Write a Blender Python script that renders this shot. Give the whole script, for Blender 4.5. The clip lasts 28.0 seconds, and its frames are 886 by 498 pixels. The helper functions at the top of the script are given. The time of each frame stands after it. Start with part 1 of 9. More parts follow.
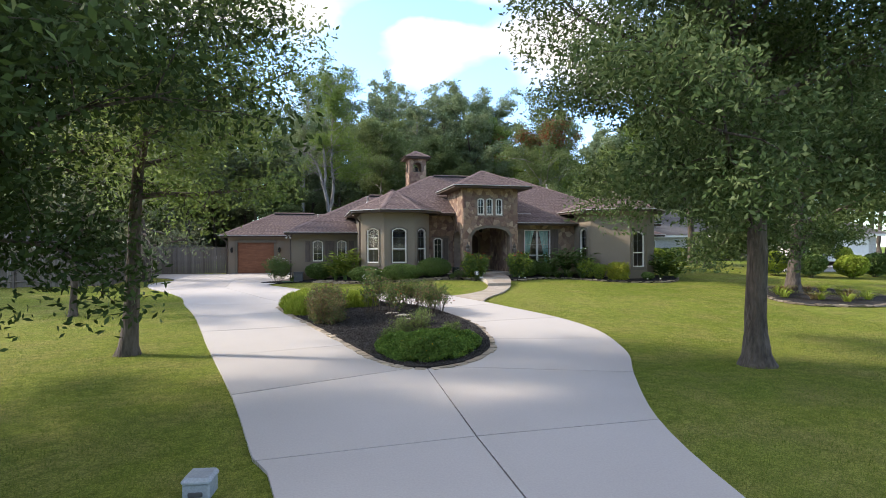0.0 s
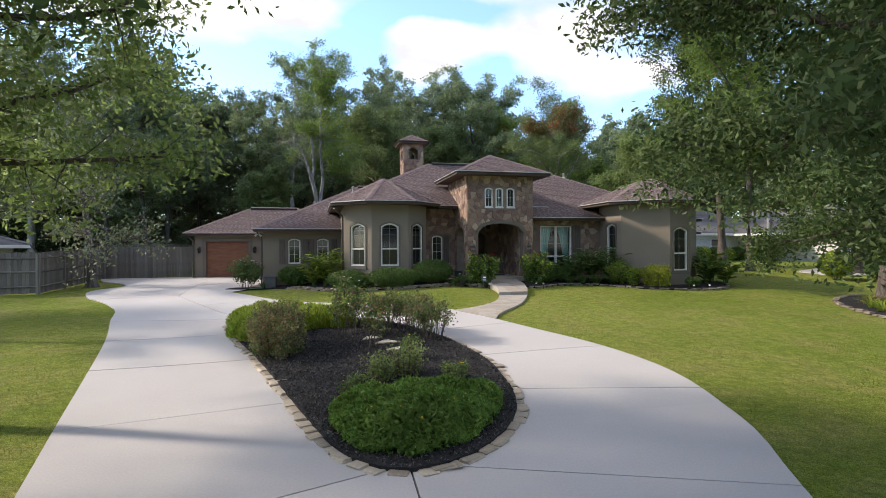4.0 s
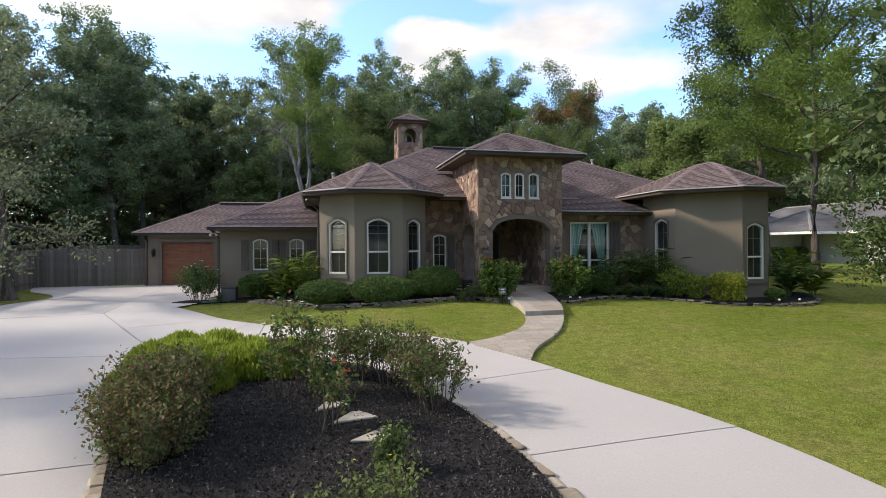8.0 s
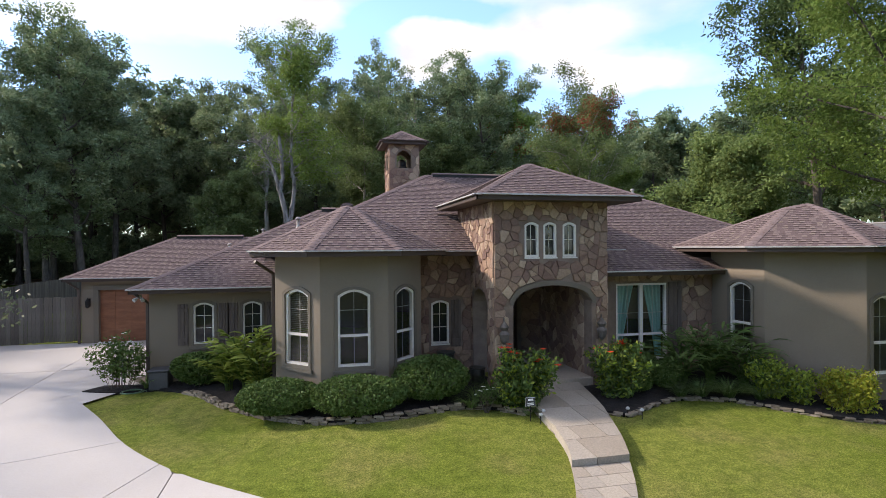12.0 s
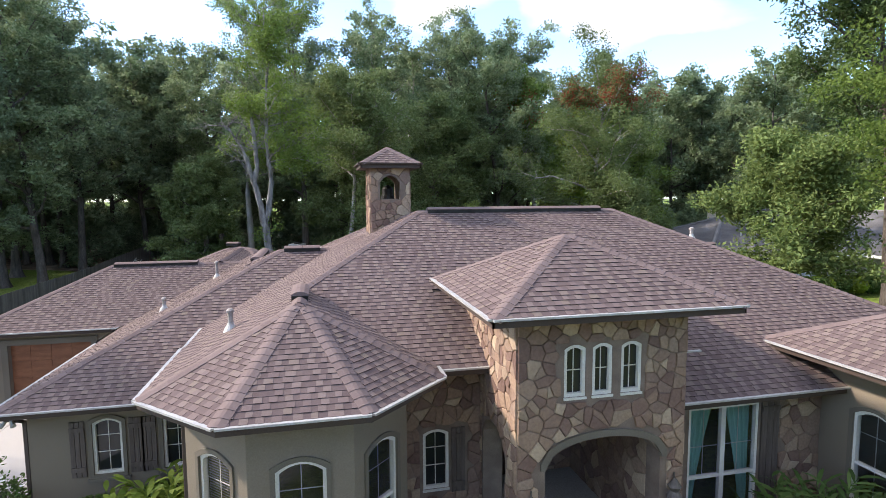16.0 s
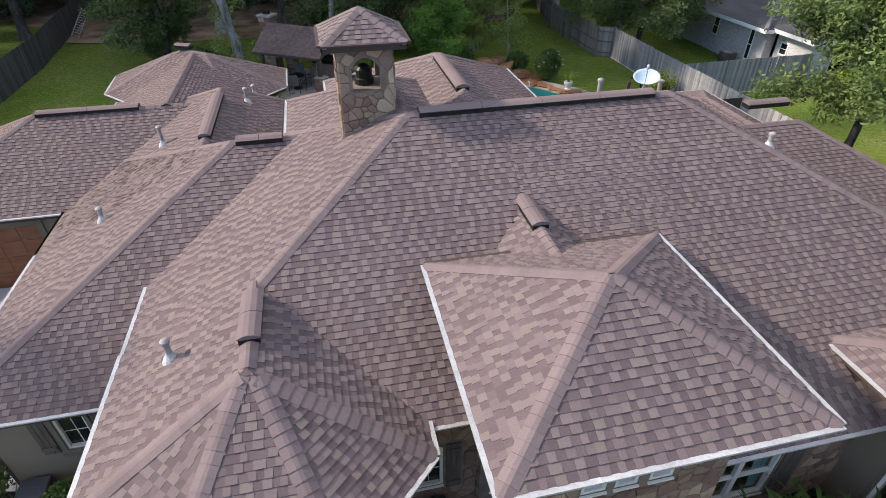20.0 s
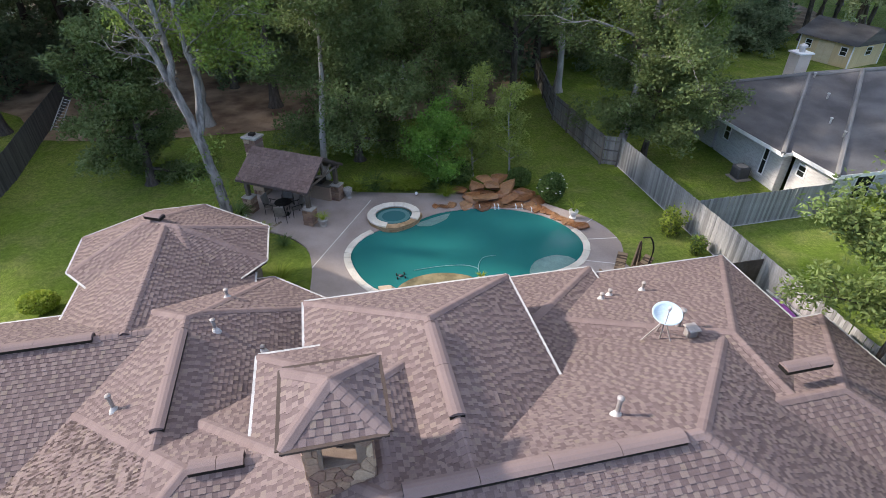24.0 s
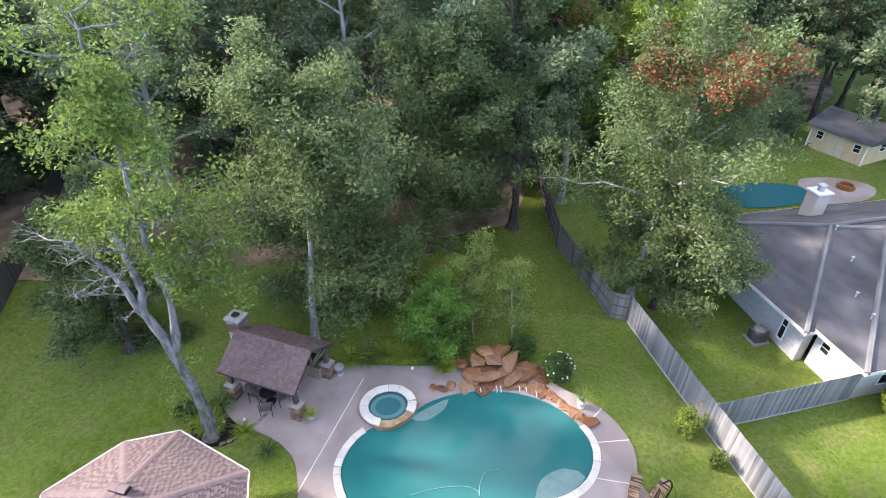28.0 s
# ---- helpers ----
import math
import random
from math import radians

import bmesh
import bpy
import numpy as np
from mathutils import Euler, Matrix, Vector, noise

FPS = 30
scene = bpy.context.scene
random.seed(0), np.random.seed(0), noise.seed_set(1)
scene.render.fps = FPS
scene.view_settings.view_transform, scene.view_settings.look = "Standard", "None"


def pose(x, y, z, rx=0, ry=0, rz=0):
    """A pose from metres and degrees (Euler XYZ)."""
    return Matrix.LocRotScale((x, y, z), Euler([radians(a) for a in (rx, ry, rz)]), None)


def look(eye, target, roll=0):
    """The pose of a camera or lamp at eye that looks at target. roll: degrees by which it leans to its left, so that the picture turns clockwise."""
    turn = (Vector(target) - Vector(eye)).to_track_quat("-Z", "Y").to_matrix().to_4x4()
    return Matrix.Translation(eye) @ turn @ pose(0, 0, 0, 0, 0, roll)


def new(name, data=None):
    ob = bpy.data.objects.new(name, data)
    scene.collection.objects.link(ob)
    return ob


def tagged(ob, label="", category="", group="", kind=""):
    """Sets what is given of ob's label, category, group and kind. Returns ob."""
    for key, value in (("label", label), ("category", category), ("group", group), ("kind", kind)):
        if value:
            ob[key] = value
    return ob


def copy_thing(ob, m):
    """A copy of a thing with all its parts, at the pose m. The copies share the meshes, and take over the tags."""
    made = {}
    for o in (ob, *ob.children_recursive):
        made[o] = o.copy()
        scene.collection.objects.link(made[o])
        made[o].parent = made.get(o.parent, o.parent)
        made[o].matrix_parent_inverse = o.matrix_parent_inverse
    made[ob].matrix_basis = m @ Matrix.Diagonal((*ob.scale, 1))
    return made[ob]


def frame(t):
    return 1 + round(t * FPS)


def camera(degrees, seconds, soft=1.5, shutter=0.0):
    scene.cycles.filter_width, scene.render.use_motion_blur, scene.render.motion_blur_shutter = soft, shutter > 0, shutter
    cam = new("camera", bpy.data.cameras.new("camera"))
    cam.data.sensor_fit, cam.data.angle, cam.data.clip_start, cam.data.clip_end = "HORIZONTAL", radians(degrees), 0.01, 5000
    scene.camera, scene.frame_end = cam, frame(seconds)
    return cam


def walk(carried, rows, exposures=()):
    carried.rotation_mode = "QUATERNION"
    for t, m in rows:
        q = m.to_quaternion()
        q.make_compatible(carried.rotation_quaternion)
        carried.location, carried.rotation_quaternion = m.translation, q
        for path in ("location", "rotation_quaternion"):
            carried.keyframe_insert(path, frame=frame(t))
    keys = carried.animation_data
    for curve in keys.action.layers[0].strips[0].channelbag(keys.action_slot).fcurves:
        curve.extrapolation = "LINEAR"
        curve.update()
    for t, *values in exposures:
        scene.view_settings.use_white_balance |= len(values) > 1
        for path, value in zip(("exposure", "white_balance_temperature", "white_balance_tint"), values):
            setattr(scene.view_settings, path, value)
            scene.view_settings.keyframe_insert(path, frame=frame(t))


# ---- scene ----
from mathutils import geometry
cam = camera(78.6, 28.0, 0.7)
METRES, EYE, TILT, LEAN, TURN = 43.5, 2.44, 0.0, 0.0, -13.6
ROWS = [
    (0.0, 0.0, 0.0, 0.0, -0.0, -0.14, 0.24),
    (0.5, 0.0008, 0.0147, 0.0001, 0.01, -0.17, 0.25),
    (1.0, 0.0014, 0.0295, 0.0002, 0.03, -0.18, 0.24),
    (1.5, 0.0021, 0.0439, 0.0004, 0.02, -0.19, 0.21),
    (2.0, 0.0029, 0.0579, 0.0006, 0.05, -0.21, 0.25),
    (2.5, 0.0029, 0.0718, 0.0008, 0.07, -0.23, 0.28),
    (3.0, 0.0024, 0.0855, 0.0007, 0.08, -0.23, 0.27),
    (3.5, 0.0016, 0.0997, 0.0006, 0.1, -0.24, 0.27),
    (5.5, 0.0002, 0.1587, 0.0014, 0.15, -0.26, 0.33),
    (6.0, -0.0001, 0.1739, 0.0017, 0.19, -0.27, 0.37),
    (6.5, -0.0005, 0.1895, 0.0019, 0.21, -0.28, 0.36),
    (7.0, -0.0013, 0.2051, 0.002, 0.21, -0.27, 0.37),
    (7.5, -0.0018, 0.2212, 0.002, 0.2, -0.27, 0.38),
    (8.0, -0.0021, 0.2365, 0.0024, 0.17, -0.26, 0.38),
    (8.5, -0.0024, 0.2511, 0.0044, 0.18, -0.26, 0.39),
    (9.0, -0.0027, 0.2657, 0.0078, 0.21, -0.25, 0.4),
    (9.5, -0.003, 0.2805, 0.012, 0.23, -0.24, 0.36),
    (10.0, -0.0028, 0.2949, 0.0181, 0.3, -0.26, 0.37),
    (10.5, -0.0024, 0.3096, 0.0252, 0.37, -0.27, 0.39),
    (11.0, -0.0018, 0.3247, 0.0322, 0.44, -0.25, 0.41),
    (11.5, -0.0015, 0.3397, 0.0393, 0.48, -0.22, 0.42),
    (12.0, -0.0013, 0.3543, 0.0467, 0.5, -0.23, 0.4),
    (12.5, -0.0011, 0.3688, 0.0539, 0.52, -0.22, 0.39),
    (13.0, -0.0006, 0.3828, 0.0622, 0.58, -0.22, 0.42),
    (13.5, -0.0003, 0.3967, 0.0705, 0.59, -0.23, 0.4),
    (15.5, 0.0003, 0.4532, 0.1063, 0.71, -3.57, 0.36),
    (16.0, 0.0002, 0.4667, 0.1153, 0.69, -5.45, 0.32),
    (16.5, 0.0006, 0.4801, 0.1244, 0.77, -8.47, 0.32),
    (17.0, 0.0008, 0.493, 0.1334, 0.81, -12.67, 0.26),
    (17.5, 0.0011, 0.5059, 0.1432, 0.88, -19.32, 0.23),
    (18.0, 0.0014, 0.5186, 0.1543, 0.96, -26.03, 0.18),
    (18.5, 0.0015, 0.5311, 0.166, 1.01, -32.64, 0.11),
    (19.0, 0.0016, 0.5443, 0.1769, 1.0, -35.66, 0.06),
    (19.5, 0.0015, 0.557, 0.1887, 1.0, -35.57, 0.02),
    (20.0, 0.0017, 0.5699, 0.201, 1.05, -35.49, 0.01),
    (20.5, 0.0021, 0.583, 0.2107, 1.05, -35.33, 0.04),
    (21.0, 0.0025, 0.5969, 0.2211, 1.08, -35.2, 0.0),
    (21.5, 0.0027, 0.6117, 0.2326, 1.08, -35.08, -0.04),
    (22.0, 0.0029, 0.6276, 0.2451, 1.09, -34.94, -0.08),
    (22.5, 0.0031, 0.6439, 0.2578, 1.11, -34.85, -0.12),
    (24.5, 0.0022, 0.713, 0.3163, 1.11, -34.44, -0.25),
    (25.0, 0.0016, 0.7325, 0.333, 1.1, -34.39, -0.26),
    (25.5, 0.0008, 0.7518, 0.35, 1.08, -34.38, -0.3),
    (26.0, 0.0005, 0.7711, 0.3678, 1.07, -34.34, -0.31),
    (26.5, -0.0001, 0.7901, 0.3858, 1.07, -34.3, -0.36),
    (27.0, -0.0004, 0.8095, 0.4046, 1.06, -34.23, -0.39),
    (27.5, -0.0009, 0.8289, 0.4243, 1.06, -34.22, -0.42),
    (28.0, -0.0008, 0.8484, 0.4445, 1.04, -34.14, -0.39),
]
EXPOSURES = [(0, 1.0, 6980, 14), (2, 0.91, 6980, 14), (7, 0.61, 6980, 14), (11, 0.69, 6930, 15), (12, 0.77, 6930, 17), (13.5, 1.05, 6950, 18), (16, 1.16, 6820, 14), (18, 1.25, 6780, 14), (20, 0.89, 6720, 14), (22, 0.96, 6720, 14), (25, 1.25, 6600, 13), (26, 1.42, 6500, 12), (28, 1.97, 6600, 20)]
walk(cam, [(t, pose(0, 0, EYE, TILT, LEAN, TURN) @ pose(METRES * x, METRES * y, METRES * z, 90 + pitch, roll, yaw)) for t, x, y, z, yaw, pitch, roll in ROWS], EXPOSURES)

# ---- light ----
SUN_EL, SUN_AZ = 32.0, 158.0      # azimuth counted from +x towards +y
world = bpy.data.worlds.new("sky_world")
scene.world = world
world.use_nodes = True
wn, wl = world.node_tree.nodes, world.node_tree.links
wn.clear()
w_out, w_bg = wn.new("ShaderNodeOutputWorld"), wn.new("ShaderNodeBackground")
w_sky = wn.new("ShaderNodeTexSky")
w_sky.sky_type, w_sky.sun_disc = "NISHITA", False
w_sky.sun_elevation, w_sky.sun_rotation = radians(SUN_EL), radians(90 - SUN_AZ)
w_sky.air_density, w_sky.dust_density = 1.0, 0.6
w_tc, w_map = wn.new("ShaderNodeTexCoord"), wn.new("ShaderNodeMapping")
w_map.inputs["Scale"].default_value = (1.0, 1.0, 2.6)
w_map.inputs["Location"].default_value = (0.35, 0.1, 0.25)
w_no = wn.new("ShaderNodeTexNoise")
w_no.inputs["Scale"].default_value, w_no.inputs["Detail"].default_value = 2.7, 8.0
w_no.inputs["Roughness"].default_value, w_no.inputs["Distortion"].default_value = 0.52, 0.35
w_ramp = wn.new("ShaderNodeValToRGB")
w_ramp.color_ramp.elements[0].position, w_ramp.color_ramp.elements[1].position = 0.48, 0.8
w_ramp.color_ramp.elements[0].color = (0.04, 0.04, 0.04, 1)
w_mix = wn.new("ShaderNodeMixRGB")
w_fold, w_shade = wn.new("ShaderNodeTexNoise"), wn.new("ShaderNodeValToRGB")
w_fold.inputs["Scale"].default_value, w_fold.inputs["Detail"].default_value = 7.0, 6.0
w_shade.color_ramp.elements[0].position, w_shade.color_ramp.elements[1].position = 0.36, 0.6
w_shade.color_ramp.elements[0].color, w_shade.color_ramp.elements[1].color = (2.15, 2.3, 2.5, 1), (2.95, 2.9, 2.86, 1)
wl.new(w_map.outputs[0], w_fold.inputs["Vector"])
wl.new(w_fold.outputs["Fac"], w_shade.inputs[0])
wl.new(w_shade.outputs[0], w_mix.inputs[2])
wl.new(w_tc.outputs["Generated"], w_map.inputs["Vector"])
wl.new(w_map.outputs[0], w_no.inputs["Vector"])
# banks of cloud and blue gaps over the house: sideways and upward slope from the north, half sizes, cover
CLOUDS = [(-0.48, 0.45, 0.46, 0.075, 0.36), (-0.43, 0.32, 0.3, 0.06, -0.3), (-0.15, 0.385, 0.07, 0.085, -0.36), (-0.06, 0.44, 0.11, 0.04, -0.3), (-0.03, 0.36, 0.12, 0.06, 0.4),
          (0.07, 0.33, 0.06, 0.06, -0.26), (0.09, 0.43, 0.12, 0.03, -0.24), (0.2, 0.4, 0.15, 0.05, 0.3), (0.34, 0.32, 0.17, 0.05, 0.26), (0.45, 0.235, 0.12, 0.06, -0.3), (-0.28, 0.26, 0.16, 0.06, -0.28), (-0.8, 0.37, 0.16, 0.06, -0.28), (0.1, 0.24, 0.16, 0.05, -0.2)]
w_rot, w_sep = wn.new("ShaderNodeMapping"), wn.new("ShaderNodeSeparateXYZ")
w_rot.inputs["Rotation"].default_value = (0, 0, radians(13.6))
wl.new(w_tc.outputs["Generated"], w_rot.inputs["Vector"])
wl.new(w_rot.outputs[0], w_sep.inputs[0])
w_front = wn.new("ShaderNodeMath")
w_front.operation, w_front.inputs[1].default_value = "MAXIMUM", 0.05
wl.new(w_sep.outputs[1], w_front.inputs[0])
w_flat = wn.new("ShaderNodeCombineXYZ")
for axis_, slot in ((0, 0), (2, 1)):
    w_div = wn.new("ShaderNodeMath")
    w_div.operation = "DIVIDE"
    wl.new(w_sep.outputs[axis_], w_div.inputs[0])
    wl.new(w_front.outputs[0], w_div.inputs[1])
    wl.new(w_div.outputs[0], w_flat.inputs[slot])
w_ripple = wn.new("ShaderNodeTexNoise")
w_ripple.inputs["Scale"].default_value, w_ripple.inputs["Detail"].default_value = 6.0, 5.0
wl.new(w_flat.outputs[0], w_ripple.inputs["Vector"])
w_bent = wn.new("ShaderNodeVectorMath")
w_bent.operation, w_bent.inputs[1].default_value, w_bent.inputs[2].default_value = "MULTIPLY_ADD", (0.09, 0.09, 0), (-0.045, -0.045, 0)
wl.new(w_ripple.outputs["Color"], w_bent.inputs[0])
w_place = wn.new("ShaderNodeVectorMath")
w_place.operation = "ADD"
wl.new(w_flat.outputs[0], w_place.inputs[0])
wl.new(w_bent.outputs[0], w_place.inputs[1])
w_last = w_no.outputs["Fac"]
for cu, cv, ru, rv, cover_ in CLOUDS:
    w_s, w_l, w_r, w_a = wn.new("ShaderNodeVectorMath"), wn.new("ShaderNodeVectorMath"), wn.new("ShaderNodeMapRange"), wn.new("ShaderNodeMath")
    w_s.operation, w_l.operation, w_a.operation, w_r.interpolation_type = "MULTIPLY_ADD", "LENGTH", "ADD", "SMOOTHSTEP"
    w_s.inputs[1].default_value, w_s.inputs[2].default_value = (1 / ru, 1 / rv, 0), (-cu / ru, -cv / rv, 0)
    w_r.inputs[1].default_value, w_r.inputs[2].default_value, w_r.inputs[3].default_value, w_r.inputs[4].default_value = 0.3, 1.35, cover_, 0.0
    wl.new(w_place.outputs[0], w_s.inputs[0])
    wl.new(w_s.outputs[0], w_l.inputs[0])
    wl.new(w_l.outputs["Value"], w_r.inputs[0])
    wl.new(w_last, w_a.inputs[0])
    wl.new(w_r.outputs[0], w_a.inputs[1])
    w_last = w_a.outputs[0]
# the veil thickens towards the zenith
w_veil, w_up, w_sum = wn.new("ShaderNodeMapRange"), wn.new("ShaderNodeSeparateXYZ"), wn.new("ShaderNodeMath")
w_veil.inputs[1].default_value, w_veil.inputs[2].default_value, w_veil.inputs[4].default_value = 0.42, 0.75, 0.22
wl.new(w_tc.outputs["Generated"], w_up.inputs[0])
wl.new(w_up.outputs[2], w_veil.inputs[0])
wl.new(w_last, w_sum.inputs[0])
wl.new(w_veil.outputs[0], w_sum.inputs[1])
wl.new(w_sum.outputs[0], w_ramp.inputs[0])
wl.new(w_ramp.outputs[0], w_mix.inputs[0])
w_tint = wn.new("ShaderNodeMixRGB")
w_tint.blend_type, w_tint.inputs[0].default_value = "MULTIPLY", 1.0
w_tint.inputs[2].default_value = (0.72, 0.92, 1.16, 1)
wl.new(w_sky.outputs[0], w_tint.inputs[1])
wl.new(w_tint.outputs[0], w_mix.inputs[1])
wl.new(w_mix.outputs[0], w_bg.inputs[0])
w_bg.inputs[1].default_value = 0.25
wl.new(w_bg.outputs[0], w_out.inputs[0])
sun = new("sun", bpy.data.lights.new("sun", "SUN"))
sun.data.energy, sun.data.angle, sun.data.color = 3.5, radians(3.5), (1.0, 0.92, 0.81)
_sd = Vector((math.cos(radians(SUN_EL)) * math.cos(radians(SUN_AZ)), math.cos(radians(SUN_EL)) * math.sin(radians(SUN_AZ)), math.sin(radians(SUN_EL))))
sun.matrix_basis = look(_sd * 60, (0, 0, 0))

# ---- materials ----
def surf(name, a, b, scale=1.5, rough=0.8, fine=30.0, bump=0.3, dist=0.01, metal=0.0, island=None, rand=None, spread=0.5, stretch=(1, 1, 1), spec=0.35, lo=0.35, hi=0.65, grain=0.35):
    """Two colours in patches, a finer grain and relief. island / rand: a third colour by piece (joined / separate)."""
    m = bpy.data.materials.new(name)
    m.use_nodes = True
    n, l = m.node_tree.nodes, m.node_tree.links
    p = n["Principled BSDF"]
    tc, mp = n.new("ShaderNodeTexCoord"), n.new("ShaderNodeMapping")
    mp.inputs["Scale"].default_value = stretch
    l.new(tc.outputs["Object"], mp.inputs["Vector"])
    big, small = n.new("ShaderNodeTexNoise"), n.new("ShaderNodeTexNoise")
    big.inputs["Scale"].default_value, big.inputs["Detail"].default_value = scale, 4
    small.inputs["Scale"].default_value, small.inputs["Detail"].default_value = fine, 3
    l.new(mp.outputs[0], big.inputs["Vector"])
    l.new(mp.outputs[0], small.inputs["Vector"])
    r = n.new("ShaderNodeMapRange")
    r.inputs[1].default_value, r.inputs[2].default_value = lo, hi
    l.new(big.outputs["Fac"], r.inputs[0])
    mix = n.new("ShaderNodeMixRGB")
    mix.inputs[1].default_value, mix.inputs[2].default_value = (*a, 1), (*b, 1)
    l.new(r.outputs[0], mix.inputs[0])
    last = mix.outputs[0]
    if island or rand:
        src = n.new("ShaderNodeNewGeometry").outputs["Random Per Island"] if island else n.new("ShaderNodeObjectInfo").outputs["Random"]
        ramp = n.new("ShaderNodeValToRGB")
        cols = island or rand
        ramp.color_ramp.interpolation = "LINEAR"
        ramp.color_ramp.elements[0].color, ramp.color_ramp.elements[1].color = (*cols[0], 1), (*cols[-1], 1)
        for i, c in enumerate(cols[1:-1]):
            ramp.color_ramp.elements.new((i + 1) / (len(cols) - 1)).color = (*c, 1)
        l.new(src, ramp.inputs[0])
        k = n.new("ShaderNodeMixRGB")
        k.inputs[0].default_value = spread
        l.new(last, k.inputs[1])
        l.new(ramp.outputs[0], k.inputs[2])
        last = k.outputs[0]
    g = n.new("ShaderNodeMixRGB")
    g.blend_type, g.inputs[0].default_value = "OVERLAY", grain
    l.new(last, g.inputs[1])
    l.new(small.outputs["Fac"], g.inputs[2])
    l.new(g.outputs[0], p.inputs["Base Color"])
    p.inputs["Roughness"].default_value, p.inputs["Metallic"].default_value = rough, metal
    p.inputs["Specular IOR Level"].default_value = spec
    if bump:
        b_ = n.new("ShaderNodeBump")
        b_.inputs["Strength"].default_value, b_.inputs["Distance"].default_value = bump, dist
        l.new(small.outputs["Fac"], b_.inputs["Height"])
        l.new(b_.outputs[0], p.inputs["Normal"])
    return m


def leafy(name, cols, glow=0.3, rough=0.6, spec=0.14):
    """Leaf: colour by leaf, some light passes through."""
    m = bpy.data.materials.new(name)
    m.use_nodes = True
    n, l = m.node_tree.nodes, m.node_tree.links
    p, o = n["Principled BSDF"], n["Material Output"]
    geo, ramp = n.new("ShaderNodeNewGeometry"), n.new("ShaderNodeValToRGB")
    ramp.color_ramp.elements[0].color, ramp.color_ramp.elements[1].color = (*cols[0], 1), (*cols[-1], 1)
    for i, c in enumerate(cols[1:-1]):
        ramp.color_ramp.elements.new((i + 1) / (len(cols) - 1)).color = (*c, 1)
    l.new(geo.outputs["Random Per Island"], ramp.inputs[0])
    tc, no = n.new("ShaderNodeTexCoord"), n.new("ShaderNodeTexNoise")
    no.inputs["Scale"].default_value = 0.7
    l.new(tc.outputs["Object"], no.inputs["Vector"])
    mul = n.new("ShaderNodeMixRGB")
    mul.blend_type, mul.inputs[0].default_value = "OVERLAY", 0.6
    l.new(ramp.outputs[0], mul.inputs[1])
    l.new(no.outputs["Fac"], mul.inputs[2])
    l.new(mul.outputs[0], p.inputs["Base Color"])
    p.inputs["Roughness"].default_value, p.inputs["Specular IOR Level"].default_value = rough, spec
    t, mx = n.new("ShaderNodeBsdfTranslucent"), n.new("ShaderNodeMixShader")
    l.new(mul.outputs[0], t.inputs["Color"])
    mx.inputs[0].default_value = glow
    l.new(p.outputs[0], mx.inputs[1])
    l.new(t.outputs[0], mx.inputs[2])
    l.new(mx.outputs[0], o.inputs["Surface"])
    return m


SH_COLS = [(0.139, 0.105, 0.102), (0.161, 0.121, 0.116), (0.174, 0.138, 0.123), (0.205, 0.16, 0.149), (0.19, 0.156, 0.123)]
SH_LOW = [(0.0968, 0.0722, 0.0722), (0.119, 0.0886, 0.0869), (0.146, 0.112, 0.105)]
SHINGLE = surf("asphalt_shingle", (0.148, 0.109, 0.107), (0.179, 0.134, 0.129), 0.5, 0.9, 90, 0.6, 0.004, island=SH_COLS, spread=0.55, spec=0.08)
SHINGLE_LOW = surf("asphalt_shingle_lower_ply", (0.115, 0.0836, 0.0836), (0.139, 0.103, 0.1), 0.5, 0.9, 90, 0.6, 0.004, island=SH_LOW, spread=0.55, spec=0.08)
SHINGLE_P = surf("asphalt_shingle_piece", (0.148, 0.109, 0.107), (0.179, 0.134, 0.129), 0.5, 0.9, 90, 0.6, 0.004, rand=SH_COLS, spread=0.55, spec=0.08)
SHINGLE_PL = surf("asphalt_shingle_lower_piece", (0.115, 0.0836, 0.0836), (0.139, 0.103, 0.1), 0.5, 0.9, 90, 0.6, 0.004, rand=SH_LOW, spread=0.55, spec=0.08)
# black cut asphalt; the dark tone also carries the thin shadow under each course
SHINGLE_EDGE = surf("shingle_cut_edge", (0.04, 0.03, 0.029), (0.06, 0.046, 0.044), 3, 0.95, spec=0.08)
CAPS = surf("ridge_cap_shingle", (0.155, 0.116, 0.111), (0.189, 0.143, 0.136), 0.8, 0.9, 80, 0.4, 0.004, island=[(0.143, 0.106, 0.102), (0.197, 0.15, 0.143)], spread=0.5, spec=0.08)
DECK = surf("roof_underlay", (0.06, 0.045, 0.04), (0.08, 0.06, 0.055), 1, 0.9)
FASCIA = surf("fascia_paint", (0.05, 0.034, 0.027), (0.064, 0.044, 0.036), 1.2, 0.75, 40, 0.1)
SOFFIT = surf("soffit_paint", (0.085, 0.062, 0.05), (0.11, 0.082, 0.066), 0.8, 0.7, 30, 0.1)
DRIP = surf("drip_edge_metal", (0.34, 0.332, 0.323), (0.459, 0.451, 0.442), 2, 0.45, 30, 0.05, metal=0.2)
STUCCO = surf("stucco_wall", (0.178, 0.147, 0.112), (0.204, 0.17, 0.131), 0.45, 0.92, 55, 0.45, 0.006, grain=0.22, spec=0.15)
STUCCO_TRIM = surf("stucco_trim", (0.13, 0.112, 0.0864), (0.148, 0.127, 0.0994), 0.8, 0.9, 60, 0.4, 0.005)
STONE_COLS = [(0.112, 0.067, 0.057), (0.19, 0.117, 0.092), (0.305, 0.208, 0.145), (0.15, 0.09, 0.075), (0.255, 0.168, 0.122), (0.45, 0.342, 0.24), (0.178, 0.114, 0.094), (0.32, 0.235, 0.162)]
